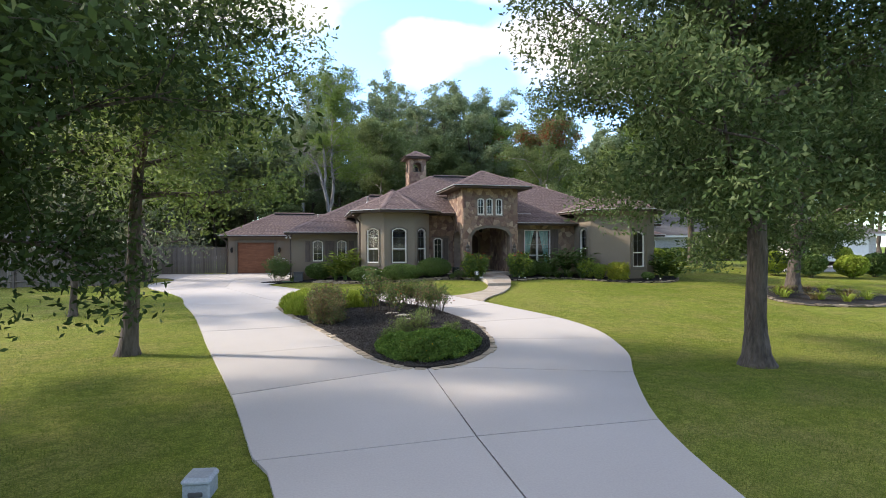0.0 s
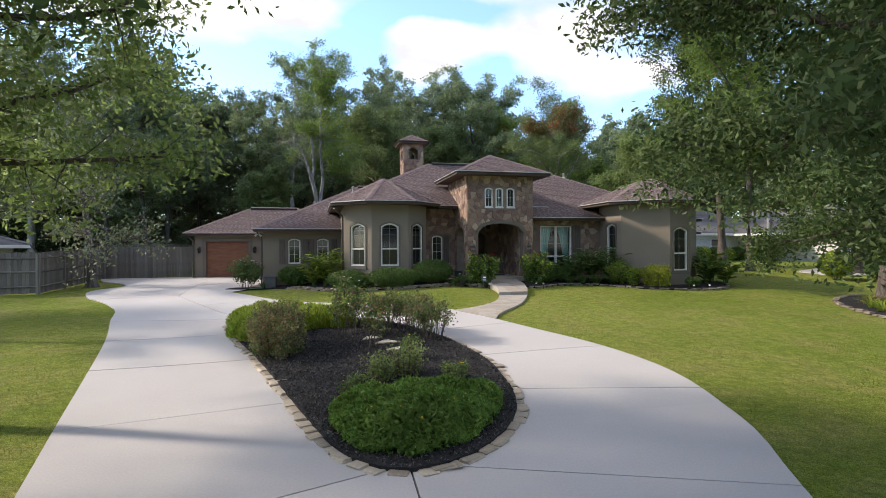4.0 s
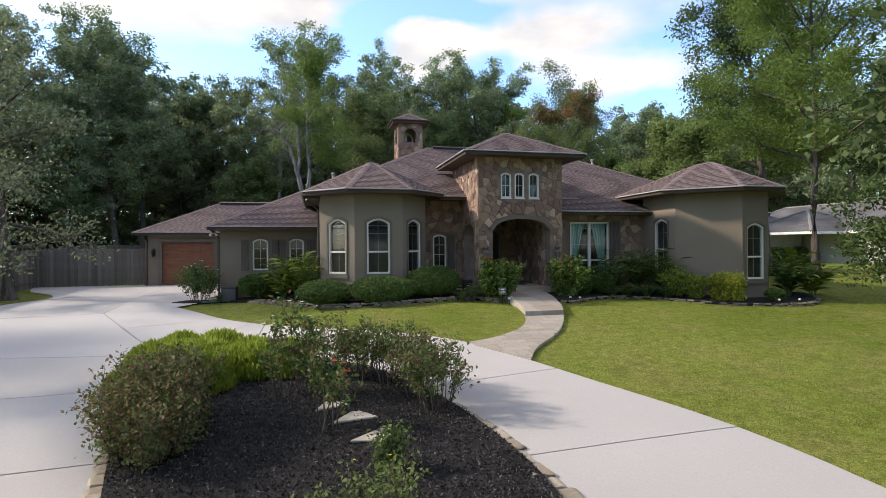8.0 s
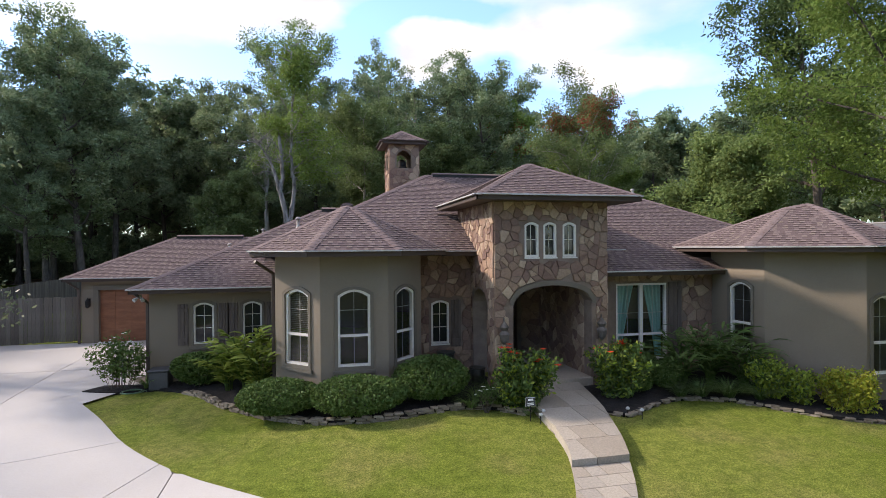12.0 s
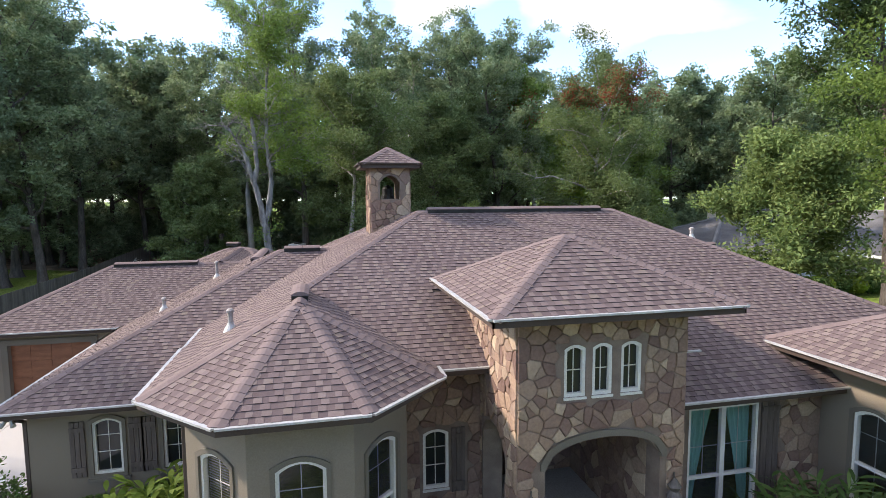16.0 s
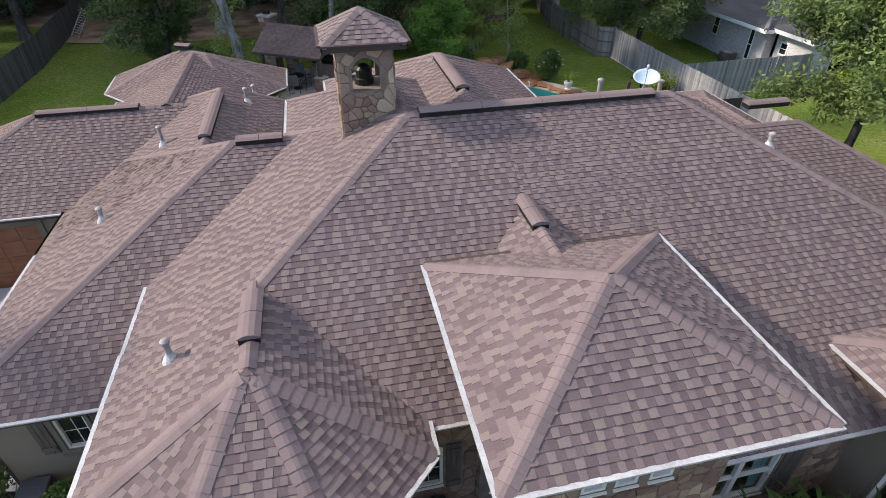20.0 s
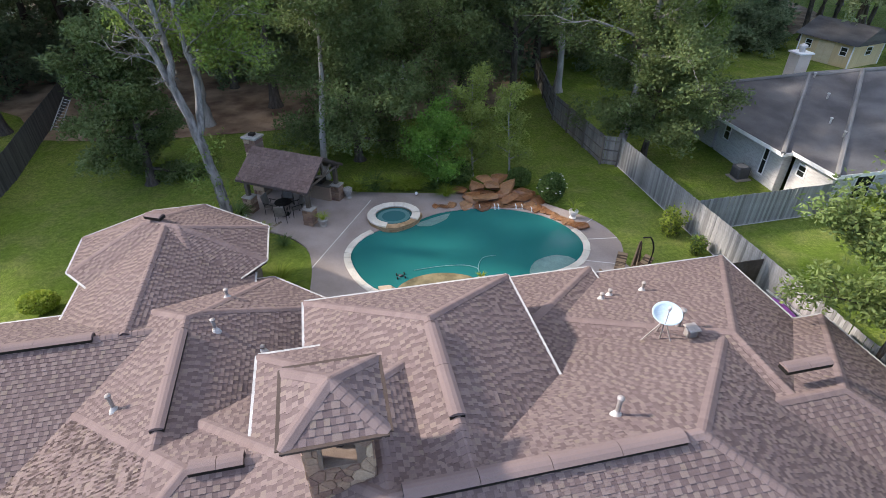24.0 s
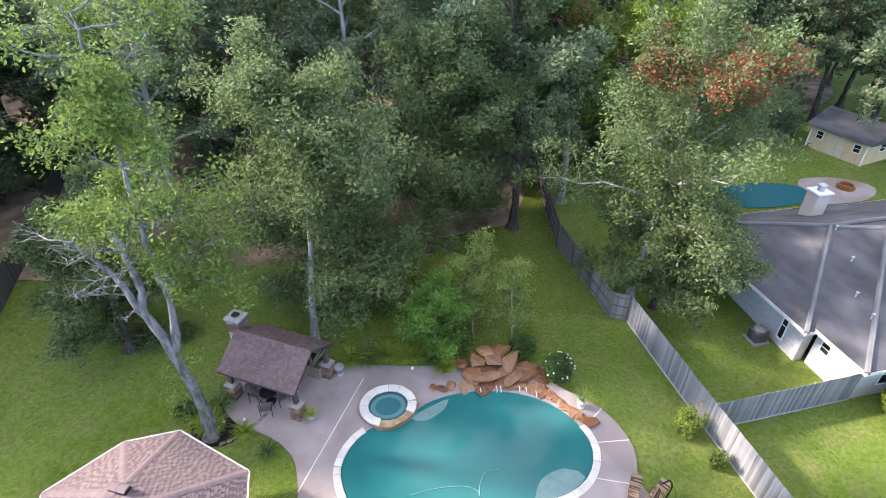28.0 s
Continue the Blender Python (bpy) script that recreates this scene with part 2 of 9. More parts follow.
STONE = surf("field_stone", (0.205, 0.139, 0.107), (0.32, 0.226, 0.164), 3.0, 0.9, 22, 0.8, 0.02, island=STONE_COLS, spread=0.82, spec=0.15)
STONE_P = surf("field_stone_piece", (0.205, 0.139, 0.107), (0.32, 0.226, 0.164), 3.0, 0.9, 22, 0.8, 0.02, rand=STONE_COLS, spread=0.82, spec=0.15)
MORTAR = surf("mortar", (0.156, 0.115, 0.0902), (0.213, 0.16, 0.127), 4, 0.95, 60, 0.6, 0.01)
CREAM = surf("window_paint", (0.619, 0.593, 0.533), (0.671, 0.645, 0.585), 2, 0.5, 40, 0.05)
CONCRETE = surf("concrete_slab", (0.385, 0.36, 0.345), (0.455, 0.43, 0.41), 0.35, 0.85, 40, 0.15, 0.004, rand=[(0.365, 0.353, 0.34), (0.44, 0.427, 0.415)], spread=0.35, lo=0.3, hi=0.7, grain=0.12, spec=0.15)
JOINT = surf("joint_filler", (0.10, 0.085, 0.07), (0.14, 0.12, 0.1), 3, 0.95)


def lawn(name, a, b, dry):
    """Mown grass: broad patches, thin dry spots and a strong blade grain."""
    m = surf(name, a, b, 0.16, 0.95, 55, 1.0, 0.04, spec=0.08)
    n, l = m.node_tree.nodes, m.node_tree.links
    p = n["Principled BSDF"]
    last = p.inputs["Base Color"].links[0].from_socket
    tc = n.new("ShaderNodeTexCoord")
    for scale, detail, lo, hi, mode, col in ((0.9, 5, 0.43, 0.72, "MIX", dry), (5.0, 4, 0.38, 0.68, "MULTIPLY", (0.66, 0.7, 0.64)), (26.0, 3, 0.4, 0.62, "MULTIPLY", (0.62, 0.66, 0.58)), (120.0, 2, 0.38, 0.62, "MULTIPLY", (0.45, 0.5, 0.4))):
        no, r, k = n.new("ShaderNodeTexNoise"), n.new("ShaderNodeMapRange"), n.new("ShaderNodeMixRGB")
        no.inputs["Scale"].default_value, no.inputs["Detail"].default_value = scale, detail
        r.inputs[1].default_value, r.inputs[2].default_value = lo, hi
        r.inputs[4].default_value = 0.7 if mode == "MIX" else 1.0
        k.blend_type = mode
        k.inputs[2].default_value = (*col, 1)
        l.new(tc.outputs["Object"], no.inputs["Vector"])
        l.new(no.outputs["Fac"], r.inputs[0])
        l.new(r.outputs[0], k.inputs[0])
        l.new(last, k.inputs[1])
        last = k.outputs[0]
    # behind the house a multiply tint turns the lawn greener, blending in from y 36 to 44
    sep, back, fresh = n.new("ShaderNodeSeparateXYZ"), n.new("ShaderNodeMapRange"), n.new("ShaderNodeMixRGB")
    back.inputs[1].default_value, back.inputs[2].default_value, back.inputs[4].default_value = 36, 44, 1.0
    fresh.blend_type, fresh.inputs[2].default_value = "MULTIPLY", (0.85, 1.0, 0.97, 1)
    l.new(tc.outputs["Object"], sep.inputs[0])
    l.new(sep.outputs[1], back.inputs[0])
    l.new(back.outputs[0], fresh.inputs[0])
    l.new(last, fresh.inputs[1])
    l.new(fresh.outputs[0], p.inputs["Base Color"])
    return m


GRASS = lawn("lawn", (0.255, 0.31, 0.05), (0.366, 0.386, 0.09), (0.44, 0.372, 0.145))
MULCH = surf("dark_mulch", (0.008, 0.007, 0.008), (0.02, 0.017, 0.016), 6, 0.95, 50, 1.0, 0.03)
WOODF = surf("weathered_fence_wood", (0.085, 0.073, 0.062), (0.19, 0.168, 0.145), 1.2, 0.9, 14, 0.4, 0.01, rand=[(0.08, 0.069, 0.059), (0.14, 0.122, 0.105), (0.215, 0.192, 0.168)], spread=0.55, stretch=(3, 3, 0.4), spec=0.12)
GARDOOR = surf("garage_door_wood", (0.16, 0.062, 0.03), (0.22, 0.09, 0.045), 2, 0.55, 18, 0.2, 0.006, stretch=(1, 1, 4))
SHUTTER = surf("shutter_wood", (0.085, 0.065, 0.055), (0.12, 0.095, 0.08), 4, 0.8, 30, 0.3, 0.008, stretch=(5, 5, 0.5))
BARK = surf("oak_bark", (0.05, 0.04, 0.034), (0.115, 0.095, 0.08), 6, 0.95, 24, 1.0, 0.05, stretch=(1, 1, 0.25))
BARK_PALE = surf("pale_bark", (0.21, 0.19, 0.17), (0.36, 0.335, 0.31), 3, 0.95, 20, 0.7, 0.03, stretch=(1, 1, 0.3))
BARK_DEAD = surf("dead_grey_bark", (0.1, 0.094, 0.089), (0.28, 0.265, 0.25), 5, 0.95, 26, 1.0, 0.06, stretch=(1, 1, 0.3))
LEAF_FRONT = leafy("oak_leaf_front", [(0.04, 0.068, 0.019), (0.06, 0.097, 0.029), (0.088, 0.133, 0.043), (0.13, 0.172, 0.068)], 0.38)
# darker copy of the front oak leaf, the crown's shade put into its colour
LEAF_SHADE = leafy("shaded_oak_leaf", [(0.028, 0.05, 0.015), (0.045, 0.076, 0.022), (0.07, 0.108, 0.034)], 0.25, 0.6, 0.15)
LEAF_LEFT = leafy("slender_oak_leaf", [(0.1, 0.155, 0.04), (0.14, 0.2, 0.055), (0.185, 0.245, 0.078), (0.23, 0.285, 0.11)], 0.64)
LEAF_MID = leafy("oak_leaf_lit", [(0.04, 0.07, 0.021), (0.066, 0.106, 0.035), (0.1, 0.145, 0.056), (0.155, 0.2, 0.09)], 0.36)
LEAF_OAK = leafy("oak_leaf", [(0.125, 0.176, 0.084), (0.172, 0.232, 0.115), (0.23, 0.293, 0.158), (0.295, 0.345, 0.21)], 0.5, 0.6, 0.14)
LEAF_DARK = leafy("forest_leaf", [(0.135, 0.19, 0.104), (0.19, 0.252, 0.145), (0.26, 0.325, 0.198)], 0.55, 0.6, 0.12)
LEAF_NEAR = leafy("garden_oak_leaf", [(0.098, 0.14, 0.05), (0.142, 0.19, 0.074), (0.195, 0.245, 0.108)], 0.45, 0.6, 0.14)
LEAF_LIGHT = leafy("light_leaf", [(0.10, 0.16, 0.03), (0.15, 0.22, 0.05), (0.2, 0.27, 0.075)], 0.42)
LEAF_GREY = leafy("grey_green_leaf", [(0.10, 0.13, 0.06), (0.15, 0.18, 0.095), (0.21, 0.235, 0.14)], 0.4, 0.5, 0.3)
LEAF_PEAR = leafy("pear_leaf", [(0.18, 0.24, 0.06), (0.26, 0.32, 0.085), (0.34, 0.39, 0.12)], 0.45)
LEAF_SOFT = leafy("soft_green_leaf", [(0.12, 0.175, 0.055), (0.175, 0.235, 0.076), (0.235, 0.295, 0.108)], 0.45)
LEAF_FRESH = leafy("fresh_leaf", [(0.09, 0.19, 0.03), (0.13, 0.26, 0.045), (0.18, 0.32, 0.07)], 0.42)
LEAF_ELM = leafy("elm_leaf", [(0.088, 0.142, 0.027), (0.127, 0.186, 0.039), (0.17, 0.23, 0.06)], 0.46)
LEAF_RED = leafy("red_leaf", [(0.22, 0.045, 0.025), (0.32, 0.075, 0.04), (0.2, 0.075, 0.045)], 0.3)
LEAF_SHRUB = leafy("shrub_leaf", [(0.055, 0.10, 0.026), (0.085, 0.145, 0.038), (0.14, 0.2, 0.065)], 0.28)
LEAF_GINGER = leafy("ginger_leaf", [(0.085, 0.14, 0.02), (0.15, 0.21, 0.032), (0.24, 0.29, 0.06)], 0.35)
LEAF_DEEP = leafy("deep_green_leaf", [(0.035, 0.07, 0.02), (0.06, 0.105, 0.03), (0.095, 0.15, 0.05)], 0.25, 0.4, 0.4)
LEAF_LIME = leafy("lime_leaf", [(0.17, 0.25, 0.028), (0.25, 0.33, 0.045), (0.34, 0.4, 0.08)], 0.42)
LEAF_GOLD = leafy("golden_leaf", [(0.2, 0.22, 0.02), (0.32, 0.33, 0.035), (0.42, 0.4, 0.06)], 0.35)
LEAF_BRONZE = leafy("bronze_leaf", [(0.12, 0.1, 0.05), (0.17, 0.155, 0.07), (0.23, 0.215, 0.1), (0.22, 0.085, 0.055)], 0.36)
FLOWER_RED = leafy("red_petal", [(0.55, 0.04, 0.015), (0.7, 0.09, 0.03)], 0.3)
FLOWER_YEL = leafy("yellow_petal", [(0.7, 0.45, 0.03), (0.75, 0.55, 0.06)], 0.3)
FLOWER_WHITE = leafy("white_petal", [(0.75, 0.73, 0.68), (0.8, 0.8, 0.76)], 0.3)


def glass(name, tint=(0.02, 0.022, 0.022), rough=0.03):
    m = bpy.data.materials.new(name)
    m.use_nodes = True
    p = m.node_tree.nodes["Principled BSDF"]
    p.inputs["Base Color"].default_value = (*tint, 1)
    p.inputs["Roughness"].default_value, p.inputs["Specular IOR Level"].default_value = rough, 0.45
    return m


PANE = glass("dark_window_glass")
DARK_METAL = surf("dark_metal", (0.02, 0.019, 0.018), (0.035, 0.033, 0.03), 5, 0.5, 40, 0.1, metal=0.6)

# ---- building helpers ----
def mesh_of(name, verts, faces, mats, smooth=False, index=None):
    me = bpy.data.meshes.new(name)
    me.from_pydata([tuple(v) for v in verts], [], faces)
    for m in (mats if isinstance(mats, (list, tuple)) else [mats]):
        me.materials.append(m)
    if smooth:
        me.shade_smooth()
    if index is not None:
        me.polygons.foreach_set("material_index", index)
    return me


def thing(name, loc, label, category, group="", kind=""):
    ob = new(name)
    ob.empty_display_size = 0.2
    ob.location = loc
    return tagged(ob, label, category, group, kind)


def part(name, data, material=None, parent=None, label=""):
    """One mesh object, authored in world coordinates (or round the origin for a thing that is copied), under parent."""
    if isinstance(data, bmesh.types.BMesh):
        me = bpy.data.meshes.new(name)
        data.to_mesh(me)
        data.free()
        data = me
    if material:
        data.materials.clear()
        data.materials.append(material)
    ob = new(name, data)
    if parent:
        ob.parent = parent
        if not parent.parent:
            ob.matrix_parent_inverse = Matrix.Translation(parent.location).inverted()
    if label:
        ob["label"] = label
    return ob


def single(name, data, material, label, category, group="", kind=""):
    return tagged(part(name, data, material), label, category, group, kind)


def box(bm, x0, y0, z0, x1, y1, z1, bev=0.0, turn=None):
    """An axis-aligned block with eased edges; turn: a matrix applied to it."""
    vs = [bm.verts.new(p) for p in ((x0, y0, z0), (x1, y0, z0), (x1, y1, z0), (x0, y1, z0), (x0, y0, z1), (x1, y0, z1), (x1, y1, z1), (x0, y1, z1))]
    fs = [bm.faces.new([vs[i] for i in q]) for q in ((3, 2, 1, 0), (4, 5, 6, 7), (0, 1, 5, 4), (1, 2, 6, 5), (2, 3, 7, 6), (3, 0, 4, 7))]
    if bev:
        r = bmesh.ops.bevel(bm, geom=list({e for f in fs for e in f.edges}), offset=bev, segments=1, affect="EDGES", clamp_overlap=True)
        vs = list({v for f in r["faces"] for v in f.verts} | {v for v in vs if v.is_valid})
    if turn is not None:
        bmesh.ops.transform(bm, matrix=turn, verts=vs)
    return bm


def blk(x0, y0, z0, x1, y1, z1, bev=0.0, turn=None):
    return box(bmesh.new(), x0, y0, z0, x1, y1, z1, bev, turn)


def rod(bm, a, b, r0, r1=None, n=8):
    """A tapered round bar from a to b."""
    a, b = Vector(a), Vector(b)
    r1 = r0 if r1 is None else r1
    q = (b - a).to_track_quat("Z", "Y")
    rings = []
    for c, r in ((a, r0), (b, r1)):
        rings.append([bm.verts.new(c + q @ Vector((r * math.cos(2 * math.pi * i / n), r * math.sin(2 * math.pi * i / n), 0))) for i in range(n)])
    for i in range(n):
        bm.faces.new((rings[0][i], rings[0][(i + 1) % n], rings[1][(i + 1) % n], rings[1][i]))
    bm.faces.new(rings[0][::-1])
    bm.faces.new(rings[1])
    return bm


def lathe(bm, prof, c=(0, 0, 0), n=16):
    """A turned body: prof is (radius, height) pairs from bottom to top."""
    rings = []
    for r, z in prof:
        rings.append([bm.verts.new((c[0] + r * math.cos(2 * math.pi * i / n), c[1] + r * math.sin(2 * math.pi * i / n), c[2] + z)) for i in range(n)])
    for p, q in zip(rings, rings[1:]):
        for i in range(n):
            bm.faces.new((p[i], p[(i + 1) % n], q[(i + 1) % n], q[i]))
    bm.faces.new(rings[0][::-1])
    bm.faces.new(rings[-1])
    return bm


def clip2(poly, nx, ny, c):
    """Keep the part of a flat polygon where nx*x + ny*y <= c."""
    out = []
    for i, p in enumerate(poly):
        q = poly[(i + 1) % len(poly)]
        dp, dq = nx * p[0] + ny * p[1] - c, nx * q[0] + ny * q[1] - c
        if dp <= 0:
            out.append(p)
        if (dp < 0 < dq) or (dq < 0 < dp):
            t = dp / (dp - dq)
            out.append((p[0] + t * (q[0] - p[0]), p[1] + t * (q[1] - p[1])))
    return out


def area2(p):
    return 0.5 * sum(p[i][0] * p[(i + 1) % len(p)][1] - p[(i + 1) % len(p)][0] * p[i][1] for i in range(len(p)))


def inside2(p, poly):
    c = False
    for i in range(len(poly)):
        a, b = poly[i], poly[i - 1]
        if (a[1] > p[1]) != (b[1] > p[1]) and p[0] < (b[0] - a[0]) * (p[1] - a[1]) / (b[1] - a[1]) + a[0]:
            c = not c
    return c


def spline(pts, step=0.3, closed=False):
    """A smooth line through the points (Catmull-Rom)."""
    n, out = len(pts), []
    for i in range(n if closed else n - 1):
        g = [Vector(pts[(i + k) % n]) if closed else Vector(pts[min(max(i + k, 0), n - 1)]) for k in (-1, 0, 1, 2)]
        m = max(1, int((g[2] - g[1]).length / step))
        for j in range(m):
            t = j / m
            out.append(tuple(0.5 * ((2 * g[1]) + (g[2] - g[0]) * t + (2 * g[0] - 5 * g[1] + 4 * g[2] - g[3]) * t * t + (3 * g[1] - g[0] - 3 * g[2] + g[3]) * t ** 3)))
    if not closed:
        out.append(tuple(pts[-1]))
    return out


def ease(a, b, v):
    t = min(max((v - a) / (b - a), 0), 1)
    return t * t * (3 - 2 * t)


def gz(x, y):
    """Height of the ground."""
    r = float(np.interp(y, [12, 18, 22.5, 26, 30], [0, 0.3, 0.6, 0.8, 1.0]))
    l = float(np.interp(y, [15, 25, 32, 39, 46], [0, 0.16, 0.5, 0.7, 0.97]))
    k = ease(-3, 7, x)
    return l * (1 - k) + r * k - 0.4 * ease(62, 100, y)


def sheet(name, outline, lift, material, parent=None, thick=0.0, cell=1.0, holes=()):
    """A flat area with a closed outline that follows the ground."""
    bm = bmesh.new()
    f = bm.faces.new([bm.verts.new((p[0], p[1], 0)) for p in outline])
    if f.normal.z < 0 or area2(outline) < 0:
        f.normal_flip()
    bmesh.ops.triangulate(bm, faces=bm.faces[:])
    xs, ys = [p[0] for p in outline], [p[1] for p in outline]
    for lo, hi, ax in ((min(xs), max(xs), 0), (min(ys), max(ys), 1)):
        k = math.floor(lo / cell) + 1
        while k * cell < hi:
            co = [0, 0, 0]
            co[ax] = k * cell
            no = [0, 0, 0]
            no[ax] = 1
            bmesh.ops.bisect_plane(bm, geom=bm.verts[:] + bm.edges[:] + bm.faces[:], plane_co=co, plane_no=no)
            k += 1
    for v in bm.verts:
        v.co.z = gz(v.co.x, v.co.y) + lift
    if thick:
        edges = [e for e in bm.edges if e.is_boundary]
        r = bmesh.ops.extrude_edge_only(bm, edges=edges)
        for v in r["geom"]:
            if isinstance(v, bmesh.types.BMVert):
                v.co.z -= thick
    bm.normal_update()
    up = [f for f in bm.faces if abs(f.normal.z) > 0.3]
    bmesh.ops.reverse_faces(bm, faces=[f for f in up if f.normal.z < 0])
    return part(name, bm, material, parent)

# ---- ground, drive, walk ----
def ground_sheet():
    def axis(lo, a, b, hi):
        near = list(np.arange(a, b, 1.0))
        far, s = [], 4.0
        v = b
        while v < hi:
            far.append(v)
            v += s
            s *= 1.35
        back, s, v = [], 4.0, a - 1
        while v > lo:
            back.append(v)
            v -= s
            s *= 1.35
        return back[::-1] + near + far
    xs, ys = axis(-900, -16, 40, 900), axis(-700, -4, 62, 1500)
    vs = [(x, y, gz(x, y) - 0.03 + 0.02 * noise.noise((x * 0.3, y * 0.3, 0))) for y in ys for x in xs]
    w = len(xs)
    fs = [(j * w + i, j * w + i + 1, (j + 1) * w + i + 1, (j + 1) * w + i) for j in range(len(ys) - 1) for i in range(w - 1)]
    return mesh_of("ground", vs, fs, GRASS, True)


ground = single("ground", ground_sheet(), None, "mown green lawn with patchy colour running under the whole place", "lawn", kind="structure")

ISLAND = spline([(2.27, 10.6), (3.1, 10.95), (3.9, 11.9), (4.32, 12.9), (4.52, 14.1), (4.6, 15.1), (4.48, 16.4), (4.15, 17.9), (3.3, 19.8), (1.7, 21.6), (0.2, 22.7), (-0.9, 22.6), (-1.15, 21.5), (-0.9, 20.2), (-0.5, 18.7), (0.0, 17.0), (0.45, 15.3), (1.1, 12.7), (1.6, 11.1)], 0.4, True)
DRIVE = (spline([(-0.2, -14), (-0.2, 0), (-0.35, 5.4), (-0.68, 6.6), (-1.3, 9.5), (-2.5, 14.3), (-3.95, 20.2), (-5.1, 24.1), (-5.7, 26.4), (-6.7, 28.4), (-8.0, 30.3), (-8.6, 32.4), (-7.85, 34.4), (-8.5, 36.0), (-9.8, 37.4), (-10.6, 39.5)], 0.5)
         + [(-5.6, 39.3), (-1.2, 39.25), (-1.15, 32.2)]
         + spline([(-2.8, 31.7), (-2.6, 31.1), (-1.5, 29.4), (-0.35, 27.45), (1.0, 25.7), (2.2, 24.5), (3.4, 23.4), (4.47, 22.4), (5.45, 21.2), (6.2, 19.6), (6.5, 18.85), (7.15, 17.2), (7.58, 15.9), (7.8, 14.2), (7.6, 12.7), (6.95, 10.9), (6.0, 9.25), (4.75, 6.75), (4.05, 4.4), (3.7, 2.0), (3.6, 0), (3.6, -14)], 0.5))
CELLS = [
    [(-3, -14), (1.75, -14), (1.8, -6), (-3, -6)], [(1.75, -14), (9, -14), (9, -6), (1.8, -6)],
    [(-3, -6), (1.8, -6), (1.88, -1.5), (-3, -1.5)], [(1.8, -6), (9, -6), (9, -1.5), (1.88, -1.5)],
    [(-3, -1.5), (1.88, -1.5), (1.93, 2.6), (-3, 2.5)], [(1.88, -1.5), (9, -1.5), (9, 2.6), (1.93, 2.6)],
    [(-4, 2.5), (1.93, 2.6), (2.04, 6.65), (-4, 6.3)], [(1.93, 2.6), (9, 2.6), (9, 6.7), (2.04, 6.65)],
    [(-4, 6.3), (2.04, 6.65), (2.25, 10.85), (-4, 8.5)], [(2.04, 6.65), (9, 6.7), (9, 8.1), (2.25, 10.85)],
    [(-6, 7.8), (2.25, 10.85), (2.25, 13.85), (-6, 12.4)], [(2.25, 10.85), (10, 7.7), (10, 12.2), (2.25, 13.85)],
    [(-7, 12.2), (2.25, 13.85), (2.25, 17.0), (-7, 16.7)], [(2.25, 13.85), (10, 12.2), (10, 16.0), (2.25, 15.6)],
    [(-8, 16.7), (2.25, 17.0), (2.25, 20.3), (-8, 20.2)], [(2.25, 15.6), (10, 16.0), (10, 19.4), (2.25, 18.2)],
    [(2.25, 18.2), (10, 19.4), (10, 25), (6.2, 23.3), (2.25, 20.0)], [(2.25, 20.0), (6.2, 23.3), (1.0, 25.6), (0.9, 20.29)],
    [(-1.0, 20.27), (0.9, 20.29), (1.0, 25.6), (0.72, 26.27), (-1.0, 23.2)], [(-9, 20.2), (-1.0, 20.27), (-1.0, 23.2), (-9, 24.6)],
    [(-9, 24.6), (-1.0, 23.2), (-4.4, 29.9), (-9, 29.2)], [(-1.0, 23.2), (1.8, 28.2), (-2.95, 27.1)], [(-2.95, 27.1), (1.8, 28.2), (-2, 33), (-4.4, 29.9)],
    [(-12, 28.8), (-4.4, 29.9), (-4.5, 34.6), (-12, 34.6)], [(-4.4, 29.9), (-0.5, 34.6), (-4.5, 34.6)],
    [(-12, 34.6), (-4.5, 34.6), (-4.5, 40), (-12, 40)], [(-4.5, 34.6), (0, 34.6), (0, 40), (-4.5, 40)],
]
drive_base = sheet("driveway", DRIVE, -0.012, JOINT)
tagged(drive_base, "broad pale concrete driveway in large slabs with dark joints", "driveway", kind="structure")
for cell in CELLS:
    poly = list(DRIVE)
    for i, a in enumerate(cell):
        b = cell[(i + 1) % len(cell)]
        dx, dy = b[0] - a[0], b[1] - a[1]
        s = 1.0 / math.hypot(dx, dy)
        nx, ny = dy * s, -dx * s
        poly = clip2(poly, nx, ny, nx * a[0] + ny * a[1] - 0.011)
    clean = [p for i, p in enumerate(poly) if math.hypot(p[0] - poly[i - 1][0], p[1] - poly[i - 1][1]) > 1e-4]
    if len(clean) > 2 and abs(area2(clean)) > 0.05:
        sheet("slab", clean, 0.022, CONCRETE, drive_base, 0.09)

WALK_L = spline([(5.45, 21.05), (6.3, 21.4), (7.2, 22.25), (7.75, 23.4), (8.05, 24.4), (8.2, 25.8), (8.3, 27.55)], 0.3)
WALK_R = spline([(6.25, 19.45), (6.75, 20.3), (7.7, 21.4), (8.45, 22.6), (9.1, 24.0), (9.5, 25.2), (9.75, 26.1), (10.0, 27.55)], 0.3)

# ---- plant helpers ----
def tube(vs, fs, pts, rad, n=6):
    """A bent tapering limb."""
    prev = None
    for i, p in enumerate(pts):
        d = (Vector(pts[min(i + 1, len(pts) - 1)]) - Vector(pts[max(i - 1, 0)])).normalized()
        q = d.to_track_quat("Z", "Y")
        n0 = len(vs)
        for k in range(n):
            a = 2 * math.pi * k / n
            vs.append(Vector(p) + q @ Vector((rad[i] * math.cos(a), rad[i] * math.sin(a), 0)))
        if prev is not None:
            for k in range(n):
                fs.append((prev + k, prev + (k + 1) % n, n0 + (k + 1) % n, n0 + k))
        prev = n0
    fs.append([prev + k for k in range(n)])


